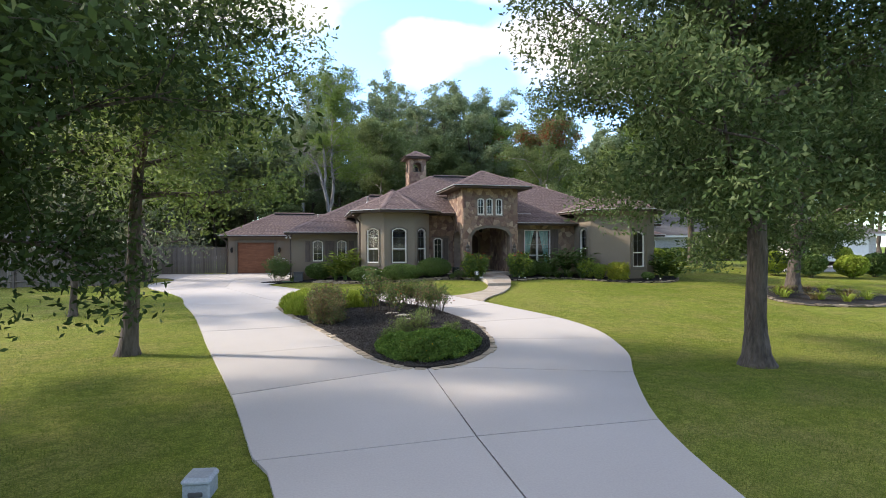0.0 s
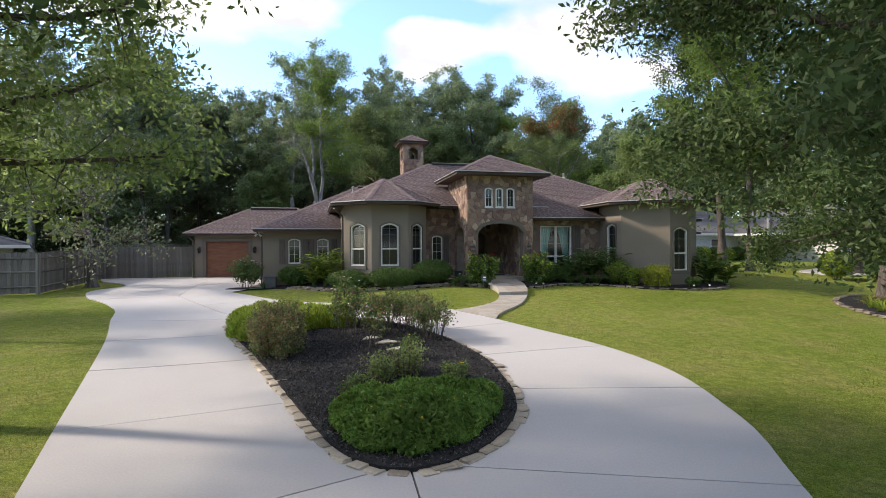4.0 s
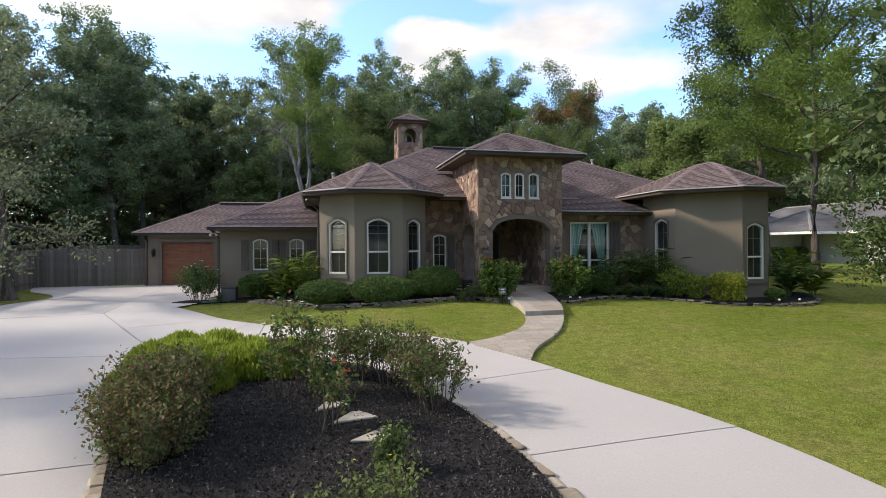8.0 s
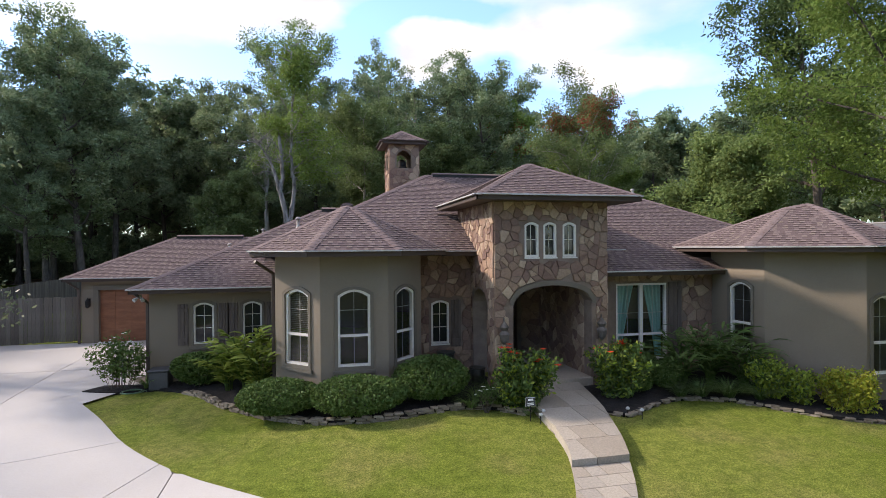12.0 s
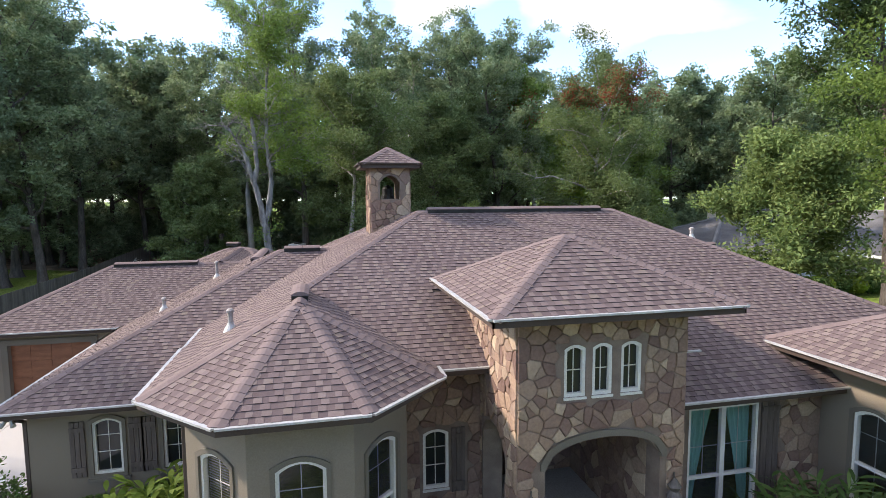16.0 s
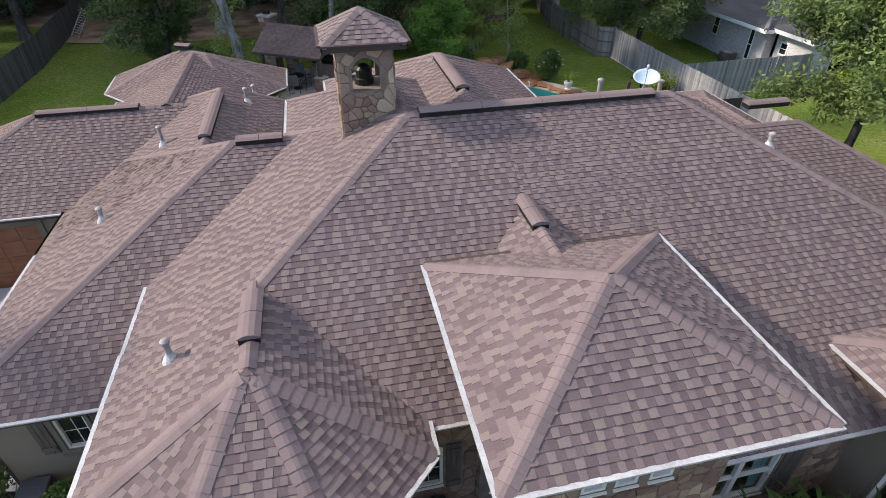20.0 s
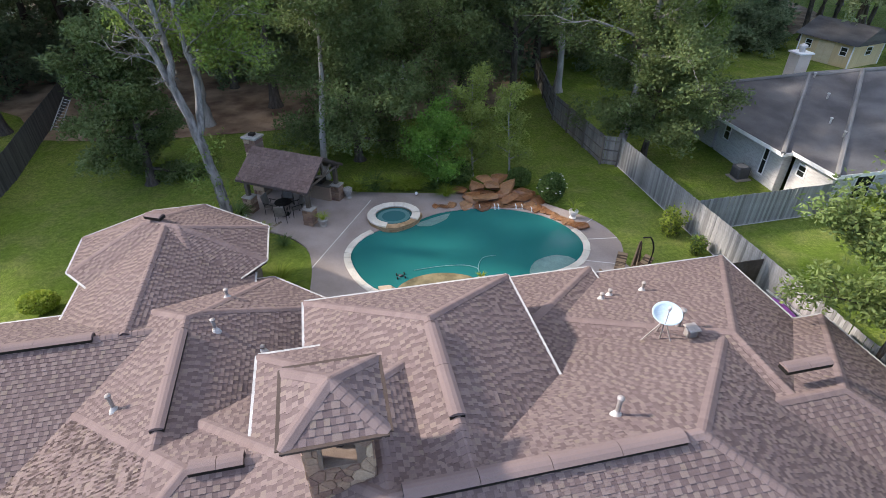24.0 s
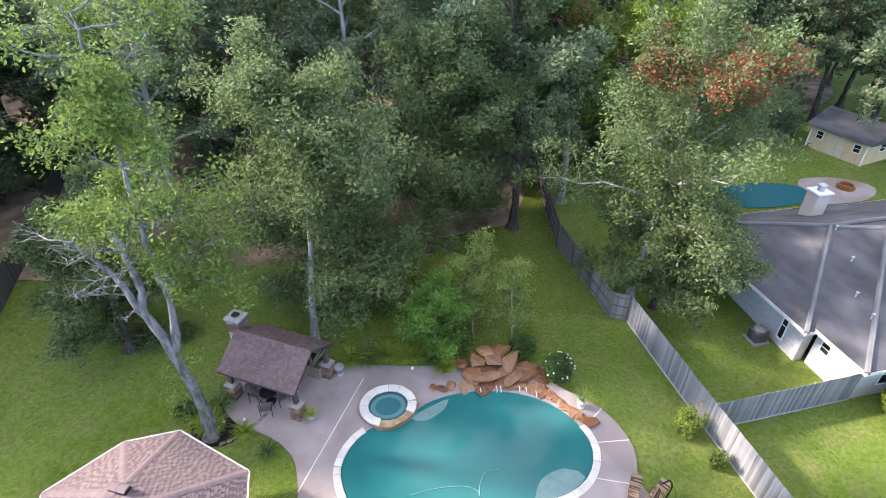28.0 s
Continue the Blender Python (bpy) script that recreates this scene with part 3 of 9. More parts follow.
def bend(r, a, d, ln, n=5, wob=0.12, lift=0.0):
    """A wandering line from a along d."""
    pts, p, d = [Vector(a)], Vector(a), Vector(d).normalized()
    for _ in range(n):
        d = (d + Vector((r.gauss(0, wob), r.gauss(0, wob), r.gauss(0, wob) + lift))).normalized()
        p = p + d * (ln / n)
        pts.append(p.copy())
    return pts


def leaf_mesh(name, centres, size, mats, seed, droop=0.3, long=1.7, mixed=0.12, up=0.0):
    """Many folded leaves, each a shape of its own: centres is an array of places."""
    g = np.random.default_rng(seed)
    n = len(centres)
    ax = g.normal(size=(n, 3))
    ax[:, 2] -= droop
    ax /= np.linalg.norm(ax, axis=1, keepdims=True)
    if up:
        ax[:, 2] *= 1 - 0.6 * up
        ax /= np.linalg.norm(ax, axis=1, keepdims=True)
    sd = np.cross(ax, g.normal(size=(n, 3)) * (1 - 0.75 * up) + np.array([0, 0, up]))
    sd /= np.linalg.norm(sd, axis=1, keepdims=True)
    nm = np.cross(ax, sd)
    s = size * g.uniform(0.65, 1.3, (n, 1))
    c = np.asarray(centres)
    v = np.empty((n, 4, 3), np.float32)
    v[:, 0] = c - ax * s * long * 0.5
    v[:, 1] = c + sd * s * 0.5 + nm * s * 0.16
    v[:, 2] = c + ax * s * long * 0.5
    v[:, 3] = c - sd * s * 0.5 + nm * s * 0.16
    me = bpy.data.meshes.new(name)
    me.vertices.add(4 * n)
    me.vertices.foreach_set("co", v.reshape(-1))
    me.loops.add(4 * n)
    me.loops.foreach_set("vertex_index", np.arange(4 * n, dtype=np.int32))
    me.polygons.add(n)
    me.polygons.foreach_set("loop_start", np.arange(0, 4 * n, 4, dtype=np.int32))
    me.polygons.foreach_set("loop_total", np.full(n, 4, np.int32))
    for m in (mats if isinstance(mats, (list, tuple)) else [mats]):
        me.materials.append(m)
    if isinstance(mats, (list, tuple)) and len(mats) > 1:
        me.polygons.foreach_set("material_index", (g.random(n) < mixed).astype(np.int32))
    me.update(calc_edges=True)
    return me



# ---- the house: roofs ----
house = thing("house", (8, 33, 1.0), "single-storey stucco and stone house with brown hipped roofs", "house")
BODIES = []


def body(poly, ze, slopes):
    """A hipped roof over a convex outline (counter-clockwise); a slope of None is an end that runs into another roof."""
    es = []
    for i, a in enumerate(poly):
        b = poly[(i + 1) % len(poly)]
        ln = math.hypot(b[0] - a[0], b[1] - a[1])
        nx, ny = -(b[1] - a[1]) / ln, (b[0] - a[0]) / ln      # inwards
        es.append((a, b, nx, ny, slopes[i] if isinstance(slopes, list) else slopes))
    BODIES.append((poly, ze, es))


def rect(x0, y0, x1, y1, ze, s=0.5, e=0.5, n=0.5, w=0.5):
    body([(x0, y0), (x1, y0), (x1, y1), (x0, y1)], ze, [s, e, n, w])


rect(7.17, 27.0, 11.45, 31.2, 5.70)                                        # entrance tower
rect(2.0, 29.0, 12.2, 39.9, 4.36, e=None)                                  # main, behind the bay
rect(9.3, 27.85, 19.9, 41.05, 3.79, w=None)                                # main, eastern half
body([(2.0, 28.55), (3.35, 27.2), (5.44, 27.2), (6.78, 28.5), (6.78, 31.52), (2.0, 31.52)], 4.40, [0.5, 0.5, 0.5, 0.5, None, 0.5])   # bay
body([(13.9, 26.3), (15.7, 24.6), (17.3, 24.6), (19.05, 26.3), (19.05, 29.3), (13.9, 29.3)], 4.42, 0.5)  # eastern bay
rect(-1.5, 31.4, 8.0, 41.7, 3.35, e=None)                                  # western wing
body([(-1.5, 36.7), (7.0, 36.7), (7.0, 43.9), (4.6, 46.1), (-1.5, 46.1)], 3.35, [None, 0.5, 0.5, 0.5, 0.5])                                  # its northern arm
rect(-6.1, 38.75, 2.0, 45.4, 3.33, e=None)                                 # garage
rect(4.84, 34.6, 10.1, 39.65, 5.70, s=None)                        # raised part by the chimney
rect(5.95, 34.5, 12.0, 41.75, 5.50, s=None)                                # raised part towards the pool
rect(8.0, 38.0, 16.16, 44.1, 3.45, s=None, w=None, n=0.37, e=0.37)         # porch
rect(8.0, 36.0, 21.75, 43.95, 3.25, s=None, n=0.36, e=0.47, w=0.22)        # north-eastern part
rect(13.0, 31.6, 22.9, 40.15, 3.25, w=None)                                 # eastern wing
rect(7.9, 30.5, 10.7, 34.0, 5.3, s=None, n=None)                           # saddle behind the tower
rect(5.92, 34.7, 7.58, 36.36, 8.40, 0.6, 0.6, 0.6, 0.6)                     # chimney cap
rect(-2.0, 42.0, 4.0, 48.0, 3.60, s=None, n=None, e=0.48, w=0.48)          # link
body([(4.4, 46.6), (4.35, 49.0), (1.6, 51.4), (-0.4, 51.3), (-2.65, 49.65), (-2.5, 47.3), (-0.5, 45.0), (2.6, 44.6)], 3.80, 0.42)   # octagon


def plane_z(bd, i, x, y):
    a, b, nx, ny, s = bd[2][i]
    return bd[1] + s * ((x - a[0]) * nx + (y - a[1]) * ny)


def roof_z(bd, x, y):
    """Height of a roof over (x, y), or None outside of it."""
    z = 1e9
    for i, (a, b, nx, ny, s) in enumerate(bd[2]):
        d = (x - a[0]) * nx + (y - a[1]) * ny
        if d < -1e-6:
            return None
        if s:
            z = min(z, bd[1] + s * d)
    return z


def buried(k, x, y, z, by=0.03):
    for j, bd in enumerate(BODIES):
        if j != k:
            q = roof_z(bd, x, y)
            if q is not None and q > z + by and z > bd[1] - 0.3:
                return True
    return False


def planes(bd):
    """The roof's planes: (edge, polygon in plan)."""
    out = []
    for i, (a, b, nx, ny, s) in enumerate(bd[2]):
        if not s:
            continue
        poly = list(bd[0])
        ci = bd[1] - s * (a[0] * nx + a[1] * ny)
        for j, (a2, b2, mx, my, r) in enumerate(bd[2]):
            if j != i and r:
                cj = bd[1] - r * (a2[0] * mx + a2[1] * my)
                poly = clip2(poly, s * nx - r * mx, s * ny - r * my, cj - ci)
                if len(poly) < 3:
                    break
        if len(poly) > 2 and abs(area2(poly)) > 0.02:
            out.append((i, poly))
    return out


rng = random.Random(7)
EAVE = 0.13
deck_v, deck_f, sh_v, sh_f, sh_i = [], [], [], [], []
fas_v, fas_f, drip_v, drip_f, sof_v, sof_f = [], [], [], [], [], []
cap_v, cap_f = [], []
singles = []
COURSE, TAB = 0.122, 0.118
for k, bd in enumerate(BODIES):
    for i, poly in planes(bd):
        a, b, nx, ny, s = bd[2][i]
        base = len(deck_v)
        deck_v += [(x, y, plane_z(bd, i, x, y) - 0.01) for x, y in poly]
        deck_f.append(list(range(base, len(deck_v))))
        # shingles in courses
        ux, uy = ny, -nx
        if (b[0] - a[0]) * ux + (b[1] - a[1]) * uy < 0:
            ux, uy = -ux, -uy
        c = math.sqrt(1 + s * s)
        uv = [((x - a[0]) * ux + (y - a[1]) * uy, ((x - a[0]) * nx + (y - a[1]) * ny) * c) for x, y in poly]
        if area2(uv) < 0:
            uv = uv[::-1]
        vmax, umin, umax = max(p[1] for p in uv), min(p[0] for p in uv), max(p[0] for p in uv)
        hp = []
        for q in range(len(uv)):
            p0, p1 = uv[q], uv[(q + 1) % len(uv)]
            ln = math.hypot(p1[0] - p0[0], p1[1] - p0[1])
            if ln > 1e-6:
                hx, hy = (p1[1] - p0[1]) / ln, -(p1[0] - p0[0]) / ln
                hp.append((hx, hy, hx * p0[0] + hy * p0[1]))
        up = (-s * nx / c, -s * ny / c, 1 / c)
        row = 0
        v0 = 0.0
        while v0 < vmax:
            nxt, flip = umin - TAB * (1.2 + (row % 2) + 0.5 * rng.random()), False
            while nxt < umax:
                u, w = nxt, TAB * rng.choice((0.8, 0.9, 1.0, 1.0, 1.15, 1.3))
                nxt += w
                flip = not flip
                if rng.random() < 0.1:
                    flip = not flip
                top = v0 + COURSE * 1.06
                q = [(u, v0), (u + w, v0), (u + w, top), (u, top)]
                whole = True
                mu, mv = u + w / 2, v0 + COURSE / 2
                near = min(hc - hx * mu - hy * mv for hx, hy, hc in hp)
                if near < -0.35:
                    continue
                if near < 0.35:
                    for hx, hy, hc in hp:
                        q = clip2(q, hx, hy, hc)
                        if len(q) < 3:
                            break
                    whole = len(q) == 4 and near > 0.2
                if len(q) < 3:
                    continue
                px, py = a[0] + ux * mu + nx * mv / c, a[1] + uy * mu + ny * mv / c
                if buried(k, px, py, plane_z(bd, i, px, py)):
                    continue
                lift = 0.016 if flip else 0.009
                pts = []
                for pu, pv in q:
                    h = lift * (1 - 0.8 * (pv - v0) / COURSE) + 0.003
                    d = pv / c
                    x, y = a[0] + ux * pu + nx * d, a[1] + uy * pu + ny * d
                    pts.append((x + up[0] * h, y + up[1] * h, bd[1] + s * d + up[2] * h))
                low = [(x - up[0] * 0.022, y - up[1] * 0.022, z - up[2] * 0.022) for x, y, z in pts]
                if k == 0 and i == 0 and whole and len(singles) < 280:
                    singles.append((px, py, plane_z(bd, i, px, py), round(w, 3), lift))
                    continue
                n0, m = len(sh_v), len(pts)
                sh_v += pts + low
                k0 = len(sh_f)
                sh_f.append(list(range(n0, n0 + m)))
                for e in range(m):
                    f = (e + 1) % m
                    if q[e][1] - v0 < 0.1 or q[f][1] - v0 < 0.1:
                        sh_f.append((n0 + e, n0 + m + e, n0 + m + f, n0 + f))
                sh_i += [0 if flip else 1] + [2] * (len(sh_f) - k0 - 1)
            v0 += COURSE
            row += 1
    # eaves: fascia, soffit, drip edge
    n0 = len(sof_v)
    sof_v += [(x, y, bd[1] - EAVE + 0.01) for x, y in bd[0]]
    sof_f.append(list(range(n0, len(sof_v))))
    for a, b, nx, ny, s in bd[2]:
        if not s:
            continue
        ln = math.hypot(b[0] - a[0], b[1] - a[1])
        tx, ty = (b[0] - a[0]) / ln, (b[1] - a[1]) / ln
        m = max(1, int(ln / 0.6))
        runs, begin = [], None
        for j in range(m + 1):
            seen = False
            if j < m:
                mx, my = (a[0] + (b[0] - a[0]) * (j + 0.5) / m + nx * 0.03, a[1] + (b[1] - a[1]) * (j + 0.5) / m + ny * 0.03)
                seen = not buried(k, mx, my, bd[1], 0.16)
            if seen and begin is None:
                begin = j
            if not seen and begin is not None:
                runs.append((begin / m, j / m))
                begin = None
        pale = bd[1] < 8 and not (k == 0 and ny < -0.5)
        for t0, t1 in runs:
            for nm, mt, lab, o, i_, z0, z1 in (("fascia", FASCIA, "dark brown painted fascia", 0.0, 0.03, -EAVE, -0.005), ("drip_edge", DRIP if pale else FASCIA, "pale metal drip edge" if pale else "brown drip edge", 0.07, 0.002, -0.02, 0.012)):
                vv = []
                for t in (t0, t1):
                    cx, cy = a[0] + (b[0] - a[0]) * t, a[1] + (b[1] - a[1]) * t
                    for off, z in ((-o, z0), (-o, z1), (i_, z1), (i_, z0)):
                        vv.append((cx + nx * off, cy + ny * off, bd[1] + z))
                part(nm, mesh_of(nm, vv, [(0, 4, 5, 1), (1, 5, 6, 2), (3, 2, 6, 7), (0, 3, 7, 4), (0, 1, 2, 3), (4, 7, 6, 5)], mt), None, house, lab)
    # hips and ridges: rows of bent caps
    pl = planes(bd)
    for x in range(len(pl)):
        for y in range(x + 1, len(pl)):
            i, j = pl[x][0], pl[y][0]
            com = [p for p in pl[x][1] if any(math.hypot(p[0] - q[0], p[1] - q[1]) < 1e-3 for q in pl[y][1])]
            if len(com) >= 2:
                A, B = max(((p, q) for p in com for q in com), key=lambda g: math.hypot(g[0][0] - g[1][0], g[0][1] - g[1][1]))
                za, zb = plane_z(bd, i, *A), plane_z(bd, i, *B)
                P, Q = Vector((*A, za)), Vector((*B, zb))
                if P.z > Q.z:
                    P, Q = Q, P
                ln = (Q - P).length
                if ln < 0.3:
                    continue
                t = (Q - P) / ln
                n1 = Vector((-bd[2][i][4] * bd[2][i][2], -bd[2][i][4] * bd[2][i][3], 1)).normalized()
                n2 = Vector((-bd[2][j][4] * bd[2][j][2], -bd[2][j][4] * bd[2][j][3], 1)).normalized()
                s1, s2 = n1.cross(t).normalized(), n2.cross(t).normalized()
                if s1.dot(Vector((bd[2][i][2], bd[2][i][3], 0))) > 0:
                    s1 = -s1
                if s2.dot(Vector((bd[2][j][2], bd[2][j][3], 0))) > 0:
                    s2 = -s2
                nn = (n1 + n2).normalized()
                m = max(2, int(ln / 0.16))
                for e in range(m):
                    p, q = P + t * ln * e / m, P + t * min(ln, ln * (e + 1.25) / m)
                    if buried(k, (p.x + q.x) / 2, (p.y + q.y) / 2, (p.z + q.z) / 2, 0.05):
                        continue
                    g = 0.022 + 0.004 * rng.random()
                    n0 = len(cap_v)
                    for c_, lift in ((p, g), (q, g * 0.55)):
                        for side, nrm, wd in ((s1, n1, 0.135), (s1, n1, 0.03), (s2, n2, 0.03), (s2, n2, 0.135)):
                            cap_v.append(c_ + side * wd + (nrm * lift if wd > 0.1 else nn * (lift + 0.012)))
                        for side, nrm in ((s1, n1), (s2, n2)):
                            cap_v.append(c_ + side * 0.135)
                    cap_f += [(n0, n0 + 1, n0 + 7, n0 + 6), (n0 + 1, n0 + 2, n0 + 8, n0 + 7), (n0 + 2, n0 + 3, n0 + 9, n0 + 8), (n0 + 4, n0, n0 + 6, n0 + 10), (n0 + 3, n0 + 5, n0 + 11, n0 + 9), (n0, n0 + 4, n0 + 5, n0 + 3, n0 + 2, n0 + 1)]

roof = part("roof", mesh_of("roof", deck_v, deck_f, DECK), None, house, "brown asphalt shingle roof of many hips")
tagged(part("shingle_field", mesh_of("shingle_field", sh_v, sh_f, [SHINGLE, SHINGLE_LOW, SHINGLE_EDGE], False, sh_i), None, roof), kind="stuff")
tagged(part("ridge_capping", mesh_of("ridge_capping", cap_v, cap_f, CAPS), None, roof, "rows of bent shingle caps"), kind="stuff")
for f_ in sof_f:
    part("soffit", mesh_of("soffit", [sof_v[i] for i in f_], [list(range(len(f_)))], SOFFIT), None, house)

BASE_SH = {}
face_up = Vector((0, -0.5, 1)).normalized()
up_slope = Vector((0, 1, 0.5)).normalized()
for px, py, pz, w, lift in singles:
    if (w, lift) not in BASE_SH:
        q = [Vector((sx * w / 2, 0, 0)) + up_slope * v + face_up * h for sx, v, h in ((-1, -COURSE / 2, lift + 0.003), (1, -COURSE / 2, lift + 0.003), (1, COURSE * 0.56, 0.005), (-1, COURSE * 0.56, 0.005))]
        BASE_SH[(w, lift)] = mesh_of("shingle", q + [v - face_up * 0.022 for v in q], [(0, 1, 2, 3), (0, 4, 5, 1), (1, 5, 6, 2), (3, 7, 4, 0)], [SHINGLE_P if lift > 0.01 else SHINGLE_PL, SHINGLE_EDGE], False, [0, 1, 1, 1])
    o = part("shingle", BASE_SH[(w, lift)], None, roof)
    o.location = (px, py, pz)

# ---- the house: walls, windows, doors ----
class Face:
    """A wall's outer face from a to b, seen from outside left to right."""
    def __init__(self, a, b):
        self.a, self.b = a, b
        self.ln = math.hypot(b[0] - a[0], b[1] - a[1])
        self.t = ((b[0] - a[0]) / self.ln, (b[1] - a[1]) / self.ln)
        self.n = (self.t[1], -self.t[0])

    def at(self, u, z, out=0.0):
        return (self.a[0] + self.t[0] * u + self.n[0] * out, self.a[1] + self.t[1] * u + self.n[1] * out, z)


def arch_line(u0, u1, z0, z1, rise, n=10):
    """Outline of an opening: up the right side, over the arch, down the left side."""
    top = [(u1 + (u0 - u1) * i / n, z1 - rise + rise * (1 - (2 * i / n - 1) ** 2) ** (0.5 if rise > 0.3 else 1.0)) for i in range(n + 1)] if rise else [(u1, z1), (u0, z1)]
    return [(u0, z0), (u1, z0)] + top


def prism(vs, fs, face, pts, o0, o1):
    n0, m = len(vs), len(pts)
    vs += [face.at(u, z, o1) for u, z in pts] + [face.at(u, z, o0) for u, z in pts]
    fs.append(list(range(n0, n0 + m)))
    fs.append(list(range(n0 + 2 * m - 1, n0 + m - 1, -1)))
    for i in range(m):
        j = (i + 1) % m
        fs.append((n0 + i, n0 + m + i, n0 + m + j, n0 + j))


def ring(face, outer, inner, o0, o1, name, mat_, legs=False):
    """A flat band between two outlines; legs: open at the bottom."""
    vs, fs, m = [], [], len(outer)
    for pts, o in ((outer, o1), (inner, o1), (outer, o0), (inner, o0)):
        vs += [face.at(u, z, o) for u, z in pts]
    for i in range(1 if legs else 0, m):
        j = (i + 1) % m
        fs += [(i, j, m + j, m + i), (2 * m + i, 3 * m + i, 3 * m + j, 2 * m + j), (i, 2 * m + i, 2 * m + j, j), (m + i, m + j, 3 * m + j, 3 * m + i)]
    return mesh_of(name, vs, fs, mat_)


def wall(a, b, z0, z1, openings=(), mat_=None, th=0.22, name="wall", label=""):
    """A wall with openings (u0, u1, z0, z1, rise of the arch) cut through."""
    face = Face(a, b)
    vs, fs = [], []

    def quad(pts, o):
        n0 = len(vs)
        vs.extend(face.at(u, z, o) for u, z in (pts if o == 0 else pts[::-1]))
        fs.append((n0, n0 + 1, n0 + 2, n0 + 3))

    def top(o, w):
        if not o[4]:
            return o[3]
        k = 2 * (w - o[0]) / (o[1] - o[0]) - 1
        return o[3] - o[4] + o[4] * max(0, 1 - k * k) ** (0.5 if o[4] > 0.3 else 1.0)
    cuts = sorted({0.0, face.ln} | {round(u, 4) for o in openings for u in ([o[0] + (o[1] - o[0]) * i / 10 for i in range(11)] if o[4] else [o[0], o[1]])})
    for u, v in zip(cuts, cuts[1:]):
        if v - u < 1e-4:
            continue
        lo = (z0, z0)
        for o in sorted((o for o in openings if o[0] - 1e-4 <= u and v <= o[1] + 1e-4), key=lambda o: o[2]):
            if o[2] > lo[0] + 1e-3:
                for off in (0, -th):
                    quad([(u, lo[0]), (v, lo[1]), (v, o[2]), (u, o[2])], off)
            lo = (top(o, u), top(o, v))
        for off in (0, -th):
            quad([(u, lo[0]), (v, lo[1]), (v, z1), (u, z1)], off)
    for o in openings:
        pts = arch_line(*o)
        for i in range(len(pts)):
            p, q = pts[i], pts[(i + 1) % len(pts)]
            n0 = len(vs)
            vs.extend((face.at(*p, 0), face.at(*p, -th), face.at(*q, -th), face.at(*q, 0)))
            fs.append((n0, n0 + 1, n0 + 2, n0 + 3))
    return face, part(name, mesh_of(name, vs, fs, mat_ or STUCCO), None, house, label)


GLASS = bpy.data.materials.new("clear_glass")
GLASS.use_nodes = True
_p = GLASS.node_tree.nodes["Principled BSDF"]
_p.inputs["Base Color"].default_value, _p.inputs["Roughness"].default_value = (0.6, 0.64, 0.63, 1), 0.02
_p.inputs["Transmission Weight"].default_value, _p.inputs["IOR"].default_value = 0.97, 1.38
BLIND = surf("blind_slat", (0.3, 0.28, 0.24), (0.38, 0.35, 0.3), 2, 0.6, 20, 0.05)
CURTAIN = surf("teal_curtain", (0.24, 0.5, 0.44), (0.32, 0.6, 0.53), 5, 0.85, 30, 0.2, stretch=(6, 6, 0.3))


